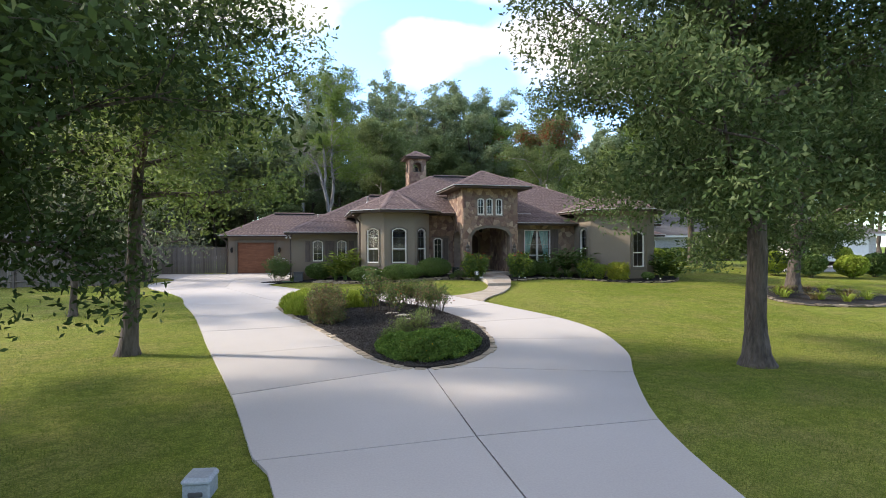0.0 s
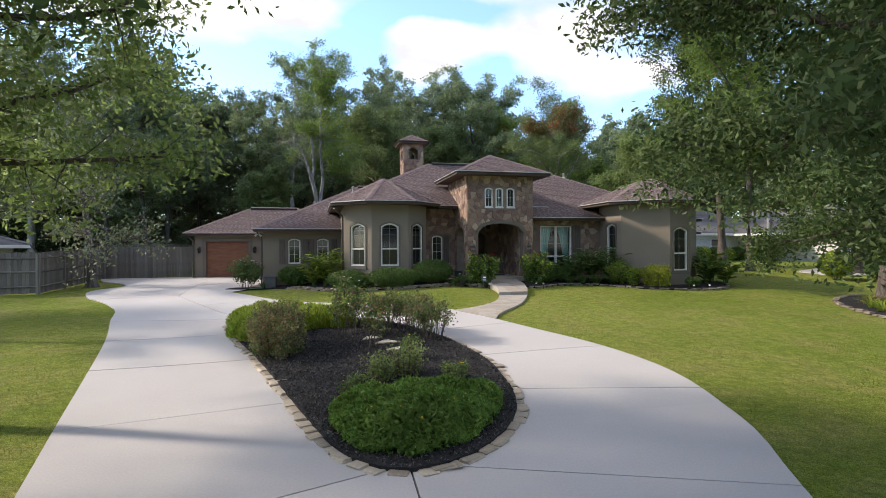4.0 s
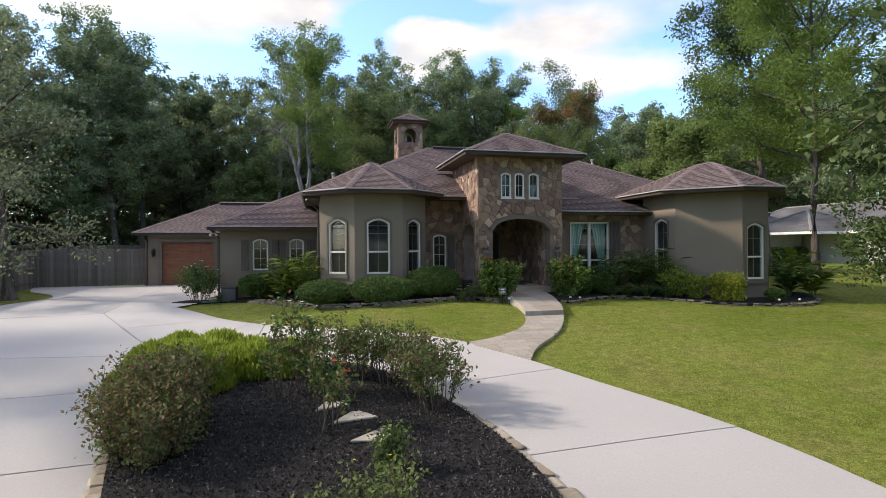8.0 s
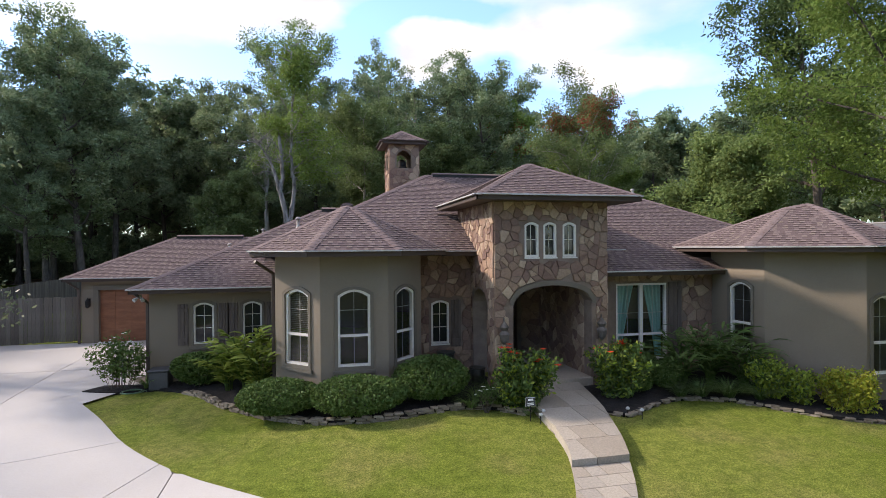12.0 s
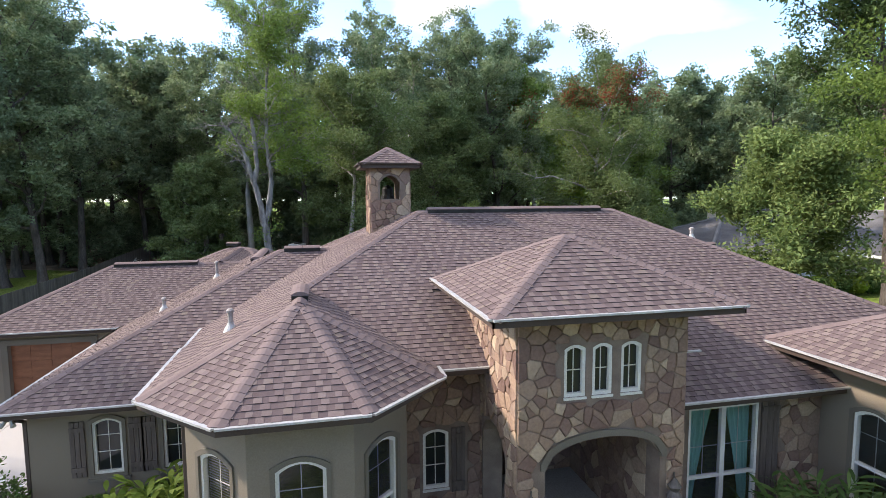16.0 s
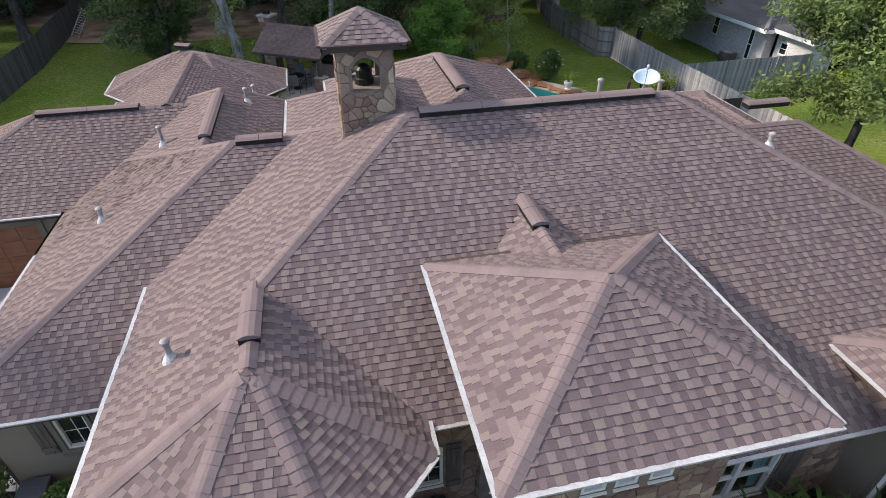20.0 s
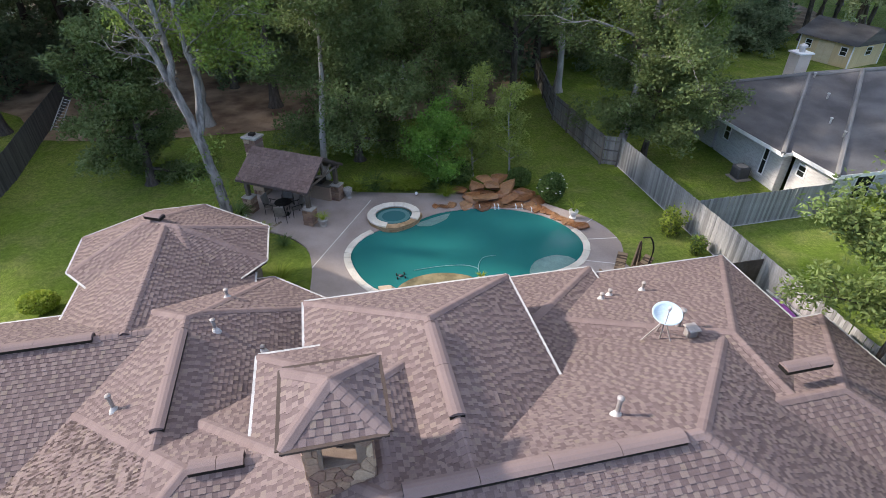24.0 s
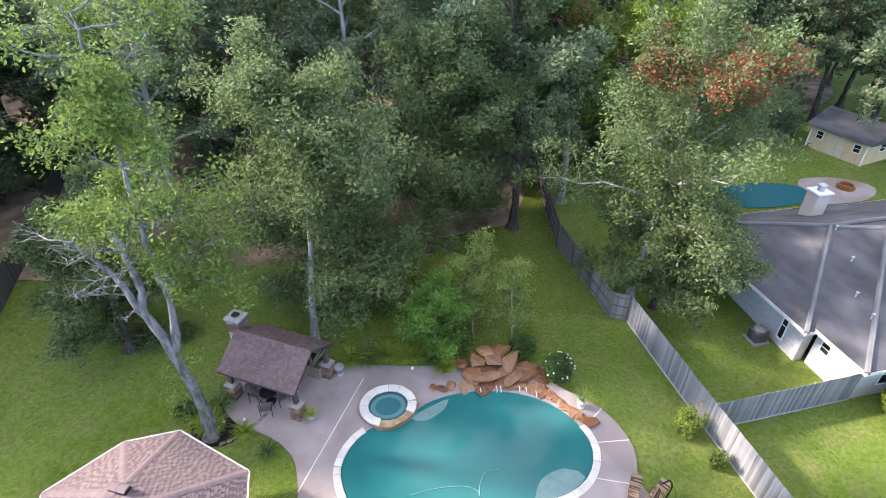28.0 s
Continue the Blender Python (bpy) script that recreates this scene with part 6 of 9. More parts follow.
twig_bush("island_shrub", 0.45, 17.4, 1.05, 2.6, 0.98, 120, 19000, 0.028, [LEAF_BRONZE, LEAF_SHRUB], 51, "loose feathery bronze-green shrub along the island edge", 0.12)
for i, (x, y, w) in enumerate(((-0.62, 21.5, 1.15), (-0.1, 21.05, 1.2), (0.4, 20.65, 1.25), (0.9, 20.25, 1.2), (1.4, 20.2, 1.1), (1.9, 20.0, 0.9), (-0.4, 20.4, 1.1), (0.1, 19.9, 1.15), (0.5, 21.5, 1.2), (1.15, 20.95, 1.15), (-0.3, 22.0, 1.0), (0.55, 19.5, 0.95), (-0.45, 19.75, 1.0), (-0.15, 19.1, 0.9))):
    feather_mound(x, y, w, 0.52 + 0.05 * (i % 3), 60 + i)
for x, y, h, s_, petal, hue in ((2.25, 18.55, 1.6, 71, FLOWER_WHITE, "pale"), (1.85, 18.35, 1.2, 72, FLOWER_WHITE, "pale"), (2.43, 17.0, 1.0, 73, FLOWER_RED, "red")):
    twig_bush("rose_bush", x, y, 0.7, 0.65, h, 5, 480, 0.042, [LEAF_SHRUB, LEAF_BRONZE], s_, "leggy rose bush with bare stems and a few " + hue + " blooms", 0.5, petal, 5, 0.04, stem=0.014)
for i, (x, y, w) in enumerate(((2.65, 19.6, 0.95), (3.12, 19.2, 0.95), (3.52, 18.7, 0.9), (3.82, 18.1, 0.95), (4.02, 17.45, 0.9))):
    twig_bush("island_shrub", x, y, w, w, 0.9, 24, 1900, 0.03, [LEAF_SHRUB, LEAF_BRONZE] if i != 3 else [LEAF_BRONZE, LEAF_SHRUB], 75 + i, "open twiggy bronze-leaved shrub on the island", 0.45, stem=0.011)
for i, (x, y, w, h) in enumerate(((2.3, 14.35, 0.55, 0.42), (2.88, 14.55, 0.55, 0.55), (3.6, 14.0, 0.4, 0.28), (1.85, 13.5, 0.4, 0.3), (3.1, 15.7, 0.25, 0.42))):
    twig_bush("lantana", x, y, w, w * 0.9, h, 30, 1300, 0.026, LEAF_SOFT if i < 2 else [LEAF_SHRUB, LEAF_SOFT], 82 + i, "bright green flowering ground shrub", 0.05, FLOWER_YEL, 2, 0.016)
cover = [p for p in spline([(2.3, 10.85), (3.0, 11.15), (3.7, 12.0), (4.1, 12.9), (4.1, 13.3), (3.4, 13.3), (2.5, 13.55), (1.6, 13.2), (1.42, 12.2), (1.75, 11.2)], 0.4, True)]
r = random.Random(9)
c, fl = [], []
while len(c) < 16500:
    p = (r.uniform(1.2, 4.3), r.uniform(10.8, 14.1))
    if inside2(p, cover):
        hh = 0.34 + 0.16 * noise.noise((p[0] * 1.9, p[1] * 1.9, 3)) - 0.22 * max(0, 1 - nearest_on(cover, p)[0] / 0.35)
        c.append((p[0], p[1], gz(*p) + 0.05 + hh * r.random() ** 0.35))
cover_t = thing("ground_cover", (2.8, 12.4, 0.05), "low dense green ground cover with tiny yellow flowers", "plant", kind="stuff")
part("foliage", leaf_mesh("foliage", np.array(c), 0.04, leafy("cover_leaf", [(0.06, 0.12, 0.022), (0.11, 0.2, 0.036), (0.19, 0.29, 0.062)], 0.35), 9, -0.3, 2.7), None, cover_t)
part("blossom_scatter", leaf_mesh("blossom_scatter", np.array([(x, y, z + 0.02) for x, y, z in c[::170]]), 0.03, FLOWER_YEL, 10, 0, 1.0), None, cover_t)

# beds along the house
BED_W = spline([(-2.8, 31.85), (-1.9, 31.5), (-0.8, 31.45), (0.4, 30.5), (1.25, 29.2), (2.5, 27.75), (3.6, 26.95), (5.0, 26.6), (6.9, 26.75), (8.05, 26.05)], 0.4)
BED_E = spline([(9.75, 25.8), (10.1, 25.5), (10.9, 25.9), (11.9, 26.25), (13.0, 25.9), (13.75, 25.15), (14.5, 24.4), (15.7, 23.85), (17.2, 23.75), (18.4, 24.4), (19.2, 25.6)], 0.4)
bed_w = sheet("western_bed", BED_W + [(8.28, 27.5), (7.78, 29.6), (6.2, 29.6), (5.2, 28.0), (3.6, 28.0), (2.5, 29.0), (2.5, 32.0), (-1.1, 32.0), (-2.4, 32.3)], 0.05, MULCH, None, 0.1)
tagged(bed_w, "mulched planting bed with a low dry stone edge", "flower bed", kind="structure")
border(BED_W[6:], bed_w, 3, False, -0.02, 8, 0.12, 0.62)
bed_e = sheet("eastern_bed", BED_E + [(18.6, 26.5), (17.0, 25.0), (16.0, 25.0), (14.55, 26.5), (14.55, 28.4), (10.85, 28.4), (10.85, 27.6), (10.02, 27.5)], 0.05, MULCH, None, 0.1)
tagged(bed_e, "mulched planting bed with a low dry stone edge", "flower bed", kind="structure")
border(BED_E, bed_e, 2, False, -0.02, 9, 0.2, 0.62)

for i, (x, y, w, d, h) in enumerate(((2.65, 27.75, 1.95, 1.5, 0.8), (4.5, 27.05, 2.3, 1.5, 0.84), (6.2, 27.4, 1.9, 1.7, 1.02))):
    shrub("boxwood", x, y, w, d, h, 9000, 0.042, LEAF_SHRUB, 90 + i, "clipped rounded evergreen shrub by the bay", 0.95, 0.02, stems=8, lumps=4)
shrub("evergreen_shrub", 0.35, 31.2, 1.5, 0.9, 0.95, 6500, 0.05, LEAF_SHRUB, 96, "dense green shrub against the stucco wall", 0.8, 0.05)
shrub("evergreen_shrub", 1.4, 31.4, 1.0, 0.7, 0.95, 4000, 0.05, LEAF_SHRUB, 97, "dark green shrub against the stucco wall", 0.8, 0.05)
twig_bush("young_shrub", -1.85, 31.9, 1.3, 1.1, 1.3, 22, 2600, 0.05, LEAF_SHRUB, 98, "open light shrub with pale blooms at the corner of the drive", 0.25, FLOWER_WHITE, 16, 0.05)
clump("strap_plant", -1.1, 31.6, 60, 0.7, 0.035, LEAF_SHRUB, 99, "small spiky strap-leaved plant", 1.0, 0.06)
for i, (x, y, n, h) in enumerate(((1.75, 29.9, 18, 1.65), (1.25, 30.35, 13, 1.4), (2.15, 29.35, 16, 1.5), (1.8, 30.6, 12, 1.6))):
    cane_plant("ginger_plant", x, y, n, h, 0.72, 0.5, 0.1, LEAF_GINGER, 110 + i, "tall yellow-green ginger with arching leafy canes")
for i, (x, y, w) in enumerate(((8.05, 26.4, 1.05), (10.5, 26.6, 1.1))):
    twig_bush("hibiscus", x, y, w * 1.1, w, 1.2, 24, 4600, 0.058, [LEAF_SHRUB, LEAF_LIME], 120 + i, "hibiscus bush with large red flowers beside the walk", 0.2, FLOWER_RED, 14, 0.085)
for i, (x, y, n, l) in enumerate(((7.1, 27.0, 90, 0.75), (7.5, 26.6, 90, 0.7), (6.9, 26.6, 70, 0.6), (7.6, 27.3, 80, 0.8), (8.0, 25.95, 50, 0.35))):
    clump("day_lily", x, y, n, l, 0.022, LEAF_SHRUB, 130 + i, "clump of narrow strap leaves by the walk", 0.95, 0.1)
shrub("white_phlox", 7.2, 26.45, 0.5, 0.4, 0.5, 300, 0.03, LEAF_SHRUB, 136, "small plant with white blooms", 0.3, 0.1, FLOWER_WHITE, 14, bsize=0.035)
for i, (x, y, w, h) in enumerate(((11.6, 27.4, 1.0, 0.85), (12.1, 27.0, 0.9, 0.7), (11.2, 26.8, 0.7, 0.5))):
    shrub("evergreen_shrub", x, y, w, w * 0.8, h, 5200, 0.05, LEAF_SHRUB, 140 + i, "dark green shrub under the large window", 0.7, 0.05)
for i, (x, y, n, h) in enumerate(((13.4, 27.0, 24, 1.55), (14.0, 26.55, 18, 1.35), (12.75, 27.2, 18, 1.3))):
    cane_plant("shell_ginger", x, y, n, h, 0.85, 0.62, 0.075, LEAF_SHRUB, 145 + i, "large dark green plant with long arching leaves")
for i, (x, y, l) in enumerate(((12.5, 26.2, 0.95), (13.1, 26.0, 1.0), (13.7, 25.7, 0.9), (12.0, 26.3, 0.7))):
    clump("monkey_grass", x, y, 200, l, 0.02, LEAF_DEEP, 150 + i, "arching grassy border plant", 0.9, 0.12)
twig_bush("light_shrub", 14.05, 25.75, 0.75, 0.7, 0.85, 22, 2800, 0.05, [LEAF_LIME, LEAF_SHRUB], 156, "fresh green shrub against the stucco", 0.1)
twig_bush("light_shrub", 14.4, 25.3, 0.65, 0.65, 0.7, 22, 2400, 0.05, [LEAF_LIME, LEAF_SHRUB], 157, "fresh green shrub against the stucco", 0.1)
twig_bush("golden_shrub", 15.2, 24.75, 1.2, 0.95, 0.8, 34, 5600, 0.042, [LEAF_GOLD, LEAF_LIME], 158, "yellow-green shrub below the bay", 0.05)
shrub("light_shrub", 16.6, 24.3, 0.7, 0.55, 0.42, 1800, 0.05, LEAF_SHRUB, 159, "low green shrub in the stone-edged bed", 0.7, 0.05)
for i, (x, y, n, h) in enumerate(((18.0, 25.2, 12, 1.25), (18.7, 24.9, 12, 1.1), (18.9, 26.0, 14, 1.5))):
    cane_plant("ginger_plant", x, y, n, h, 0.7, 0.6, 0.13, LEAF_GINGER if i else LEAF_SHRUB, 160 + i, "broad-leaved arching plant at the house corner")
# eastern lawn bed
BED_R = spline([(17.9, 17.2), (18.8, 16.2), (20.6, 15.8), (23, 16.5), (23.6, 19.5), (21.5, 21.2), (19.0, 20.0)], 0.5, True)
bed_r = sheet("lawn_bed", BED_R, 0.03, MULCH, None, 0.08)
tagged(bed_r, "planted bed round a tree with a stone edge", "flower bed", kind="structure")
border(BED_R, bed_r, 1, True, 0.0, 12)
for i in range(16):
    a = i * 0.42 + 2.4
    clump("bed_plant", 20.6 + 1.9 * math.cos(a) * (0.7 + 0.3 * (i % 3) / 2), 18.3 + 1.6 * math.sin(a) * (0.7 + 0.3 * (i % 2)), 60, 0.75, 0.04, LEAF_LIME if i % 3 else LEAF_BRONZE, 170 + i, "mixed leafy border plant", 1.0, 0.15)

# ---- walk ----
WALKS = surf("walk_stone", (0.27, 0.232, 0.19), (0.35, 0.3, 0.25), 0.9, 0.85, 30, 0.3, 0.006, rand=[(0.24, 0.205, 0.165), (0.37, 0.33, 0.275), (0.28, 0.255, 0.225)], spread=0.7)
WALK_JOINT = surf("walk_joint", (0.2, 0.175, 0.145), (0.25, 0.22, 0.185), 3, 0.95)
WALK = WALK_L + WALK_R[::-1]
walk_base = sheet("front_walk", WALK, 0.0, WALK_JOINT)
tagged(walk_base, "curving stone-paved walk with a step to the entrance", "walkway", kind="structure")
SA, SB = (7.68, 23.45), (8.85, 23.55)


def pave(lo, hi, lift, thick, sx, sy):
    r = random.Random(21)
    y, row = lo, 0
    while y < hi:
        h = sy * r.choice((0.75, 1.0, 1.0, 1.3))
        x = 4.6 + r.uniform(-0.3, 0)
        while x < 10.6:
            w = sx * r.choice((0.7, 1.0, 1.0, 1.4))
            p = clip2(clip2(clip2(clip2(list(WALK), 1, 0, x + w - 0.006), -1, 0, -x - 0.006), 0, 1, min(y + h, hi) - 0.006), 0, -1, -y - 0.006)
            p = [q for i, q in enumerate(p) if math.hypot(q[0] - p[i - 1][0], q[1] - p[i - 1][1]) > 1e-3]
            if len(p) > 2 and abs(area2(p)) > 0.006:
                sheet("paver", p, lift, WALKS, walk_base, thick, 3.0)
            x += w
        y += h


pave(19.3, 23.5, 0.035, 0.06, 0.42, 0.28)
pave(23.5, 27.6, 0.15, 0.2, 0.8, 0.8)
part("porch_floor", blk(8.2, 27.55, 0.6, 10.4, 31.0, 1.12, 0.01), WALKS, house, "stone porch floor")

# small things in the nook beside the entrance
single("stepping_disc", lathe(bmesh.new(), [(0.19, 0), (0.2, 0.015), (0.19, 0.04), (0.17, 0.045)], (7.42, 28.85, gz(7.4, 28.85) + 0.05), 20), STEP, "round pale stepping stone in the mulch", "stone")
POTM = surf("dark_glazed_pot", (0.02, 0.022, 0.02), (0.04, 0.042, 0.038), 4, 0.4, 30, 0.1)
for x, y, r_, h_, lab in ((6.95, 29.25, 0.24, 0.62, "tall dark green urn against the stone wall"), (7.55, 28.3, 0.2, 0.42, "dark ribbed pot beside the tower wall")):
    zg = gz(x, y) + 0.05
    t = thing("garden_pot", (x, y, zg), lab, "plant pot")
    part("body", lathe(bmesh.new(), [(r_ * 0.7, 0), (r_ * 0.85, h_ * 0.1), (r_, h_ * 0.6), (r_ * 0.92, h_ * 0.9)], (x, y, zg), 16), POTM, t)
    part("rim", lathe(bmesh.new(), [(r_ * 0.95, h_ * 0.9), (r_ * 1.05, h_ * 0.93), (r_ * 1.05, h_), (r_ * 0.9, h_ * 1.01)], (x, y, zg), 16), POTM, t)
HOSE = surf("green_hose", (0.05, 0.1, 0.06), (0.07, 0.13, 0.08), 3, 0.5)
vs, fs = [], []
line = [(-1.35 + 0.34 * math.cos(a * 0.45) * (1 - a * 0.012), 31.25 + 0.22 * math.sin(a * 0.45), gz(-1.3, 31.2) + 0.07 + 0.0008 * a) for a in range(34)]
tube(vs, fs, line, [0.012] * len(line), 6)
single("garden_hose", mesh_of("garden_hose", vs, fs, HOSE, True), None, "coiled green garden hose beside the cabinet", "hose")

# ---- fences ----
pk = bmesh.new()
box(pk, -0.066, -0.009, 0, 0.066, 0.009, 1.8)
PICKET = bpy.data.meshes.new("picket")
pk.to_mesh(PICKET)
pk.free()
PICKET.materials.append(WOODF)


def fence(line, label, joined=False, seed=1, h=1.83, flip=1, wood=None, kick=True):
    """Board fence along a line of corners: posts, rails and boards."""
    r = random.Random(seed)
    board, row, frame_wood = wood or (PICKET, WOODJ, WOODF)
    f = thing("fence", (line[0][0], line[0][1], gz(*line[0])), label, "fence")
    vs, fs = [], []
    for a, b in zip(line, line[1:]):
        ln = math.hypot(b[0] - a[0], b[1] - a[1])
        tx, ty = (b[0] - a[0]) / ln, (b[1] - a[1]) / ln
        ang = math.atan2(ty, tx)
        nx, ny = -ty * flip, tx * flip
        m = max(1, round(ln / 2.4))
        for i in range(m + 1):
            x, y = a[0] + tx * ln * i / m + nx * 0.06, a[1] + ty * ln * i / m + ny * 0.06
            part("post", blk(-0.045, -0.045, -0.2, 0.045, 0.045, h - 0.08, 0.006, Matrix.Translation((x, y, gz(x, y))) @ pose(0, 0, 0, 0, 0, math.degrees(ang))), frame_wood, f)
        for i in range(m):
            p, q = ((a[0] + tx * ln * k / m + nx * 0.03, a[1] + ty * ln * k / m + ny * 0.03) for k in (i, i + 1))
            for z in (0.3, 0.95, 1.55):
                bm = bmesh.new()
                rod(bm, (*p, gz(*p) + z), (*q, gz(*q) + z), 0.04, 0.04, 4)
                part("rail", bm, frame_wood, f)
            if wood and kick:
                bm = bmesh.new()
                k = [(c[0] - nx * 0.07, c[1] - ny * 0.07, gz(*c) + 0.04) for c in (p, q)]
                rod(bm, k[0], k[1], 0.03, 0.03, 4)
                part("kickboard", bm, KICK, f, "pale board along the foot")
        u = 0.07
        while u < ln:
            x, y = a[0] + tx * u, a[1] + ty * u
            z = gz(x, y) + r.uniform(-0.01, 0.03)
            m4 = Matrix.Translation((x, y, z)) @ Matrix.Rotation(ang, 4, "Z") @ Matrix.Rotation(r.gauss(0, 0.006), 4, "Y")
            if joined:
                n0 = len(vs)
                vs += [m4 @ v.co for v in PICKET.vertices]
                fs += [[n0 + k for k in p_.vertices] for p_ in PICKET.polygons]
            else:
                o = part("picket", board, None, f)
                o.matrix_basis = m4
            u += 0.141
    if fs:
        tagged(part("boarding", mesh_of("boarding", vs, fs, row), None, f), kind="stuff")
    return f


WOODJ = surf("weathered_board_row", (0.12, 0.11, 0.10), (0.26, 0.24, 0.215), 1.2, 0.9, 14, 0.4, 0.01, island=[(0.13, 0.12, 0.11), (0.28, 0.26, 0.235)], spread=0.5, stretch=(3, 3, 0.4))
SILV = [(0.1, 0.097, 0.094), (0.25, 0.243, 0.237), (0.42, 0.41, 0.4)]
SILVER = surf("silvery_fence_wood", (0.15, 0.145, 0.14), (0.32, 0.312, 0.305), 1.2, 0.9, 14, 0.4, 0.01, rand=SILV, spread=0.5, stretch=(3, 3, 0.4))
SILVERJ = surf("silvery_board_row", (0.15, 0.145, 0.14), (0.32, 0.312, 0.305), 1.2, 0.9, 14, 0.4, 0.01, island=SILV, spread=0.5, stretch=(3, 3, 0.4))
BLACKJ = surf("blackened_board_row", (0.05, 0.047, 0.045), (0.125, 0.118, 0.11), 1.2, 0.9, 14, 0.4, 0.01, island=[(0.045, 0.042, 0.04), (0.14, 0.132, 0.123)], spread=0.5, stretch=(3, 3, 0.4))
BLACKW = surf("blackened_fence_wood", (0.05, 0.047, 0.045), (0.125, 0.118, 0.11), 1.2, 0.9, 14, 0.4, 0.01, stretch=(3, 3, 0.4))
PICKET_S = PICKET.copy()
PICKET_S.materials[0] = SILVER
KICK = surf("pale_board", (0.38, 0.365, 0.34), (0.46, 0.445, 0.42), 3, 0.9, 20, 0.3)
PALE = (PICKET_S, SILVERJ, SILVER)
fence([(-10.45, 39.35), (-5.7, 39.85)], "weathered grey board fence beside the garage", flip=1)
fence([(-19, 31.9), (-10.5, 31.95), (-10.45, 39.3)], "weathered grey board fence round the side yard", flip=-1)
fence([(-10.45, 39.5), (-10.7, 62), (-12.0, 73.5), (-14.2, 90)], "dark weather-blackened board fence along the side of the garden", True, 3, wood=(PICKET, BLACKJ, BLACKW), kick=False)
fence([(24.1, 36.0), (24.05, 48.7), (24.15, 56.4)], "silvery weathered board fence between the gardens", False, 4, flip=-1, wood=PALE)
fence([(24.1, 56.45), (23.3, 56.95), (23.25, 64.5), (25.4, 74)], "grey-brown weathered board fence towards the woods", True, 5, flip=1)
fence([(24.2, 48.75), (31.9, 48.9)], "grey board fence across the neighbouring garden", False, 6, wood=PALE)

# ladder left against the side fence, with vines on the boards
ladder = thing("ladder", (-10.9, 70.5, gz(-10.9, 70.5)), "pale metal ladder lying aslant against the dark fence", "ladder")
LADM = surf("ladder_metal", (0.42, 0.42, 0.42), (0.55, 0.55, 0.54), 4, 0.5, 20, 0.1, metal=0.4)
la, lb = Vector((-11.25, 69.2, 1.15)), Vector((-11.3, 73.0, 2.2))
lo_off = Vector((0.42, 0, -0.18))
for o_ in (Vector((0, 0, 0)), lo_off):
    part("rail", rod(bmesh.new(), la + o_, lb + o_, 0.035, 0.035, 6), LADM, ladder)
for i in range(11):
    q = la.lerp(lb, 0.05 + 0.09 * i)
    part("rung", rod(bmesh.new(), q, q + lo_off, 0.02, 0.02, 6), LADM, ladder)

# ---- pool and back garden ----
POOL = spline([(7.5, 50.4), (7.75, 48.5), (8.6, 47.2), (10.4, 46.3), (12.4, 46.2), (14.4, 46.9), (16.6, 47.1), (18.0, 47.9), (18.6, 49.4), (17.9, 51.3), (16.3, 52.6), (14.2, 53.2), (12.2, 53.1), (10.6, 52.4), (8.6, 51.9)], 0.45, True)
DECK_LINE = spline([(5.5, 44.0), (5.5, 46.5), (5.75, 49.5), (5.5, 51.4), (4.4, 52.7), (2.9, 53.8), (2.2, 55.6), (3.6, 58.2), (6.0, 57.8), (8.2, 56.4), (9.5, 56.0), (12, 55.4), (14, 55.0), (16.5, 54.6), (18.6, 52.4), (20.0, 50.6), (20.3, 48.6), (19.7, 46.9), (20.3, 44.8), (20.0, 43.5), (12, 43.35)], 0.6, True)
PATIO = surf("patio_concrete", (0.25, 0.208, 0.19), (0.36, 0.308, 0.285), 0.5, 0.85, 30, 0.2, 0.004)


def holed(name, outer, hole, lift, thick, material):
    """A flat slab with one hole through it."""
    pts = list(outer) + list(hole)
    top = [Vector((x, y, gz(x, y) + lift)) for x, y in pts]
    tri = geometry.tessellate_polygon([[Vector((x, y, 0)) for x, y in outer], [Vector((x, y, 0)) for x, y in hole]])
    fs = [t if area2([pts[i] for i in t]) > 0 else t[::-1] for t in tri]
    n, m = len(pts), len(outer)
    for a, b in ((0, m), (m, n)):
        for i in range(a, b):
            j = i + 1 if i + 1 < b else a
            fs.append((i, n + i, n + j, j))
    return part(name, mesh_of(name, top + [v - Vector((0, 0, thick)) for v in top], fs, material))


patio = holed("patio", DECK_LINE, POOL, 0.05, 0.12, PATIO)
tagged(patio, "pale pinkish concrete patio round the pool", "patio", kind="structure")
PJ = surf("patio_joint", (0.55, 0.52, 0.48), (0.62, 0.59, 0.55), 2, 0.9)
for a, b in (((5.75, 49.6), (9.0, 55.2)), ((18.7, 49.2), (20.3, 49.0)), ((17.9, 47.6), (19.6, 46.9)), ((18.8, 50.2), (19.9, 50.9)), ((16.0, 46.9), (16.5, 44.3)), ((9.8, 46.2), (9.8, 44.2))):
    d = Vector((b[0] - a[0], b[1] - a[1], 0)).normalized()
    s = Vector((-d.y, d.x, 0)) * 0.025
    z = gz(*a) + 0.054
    part("joint", mesh_of("joint", [Vector((*a, z)) + s, Vector((*a, z)) - s, Vector((*b, z)) - s, Vector((*b, z)) + s], [(0, 1, 2, 3)], PJ), None, patio)

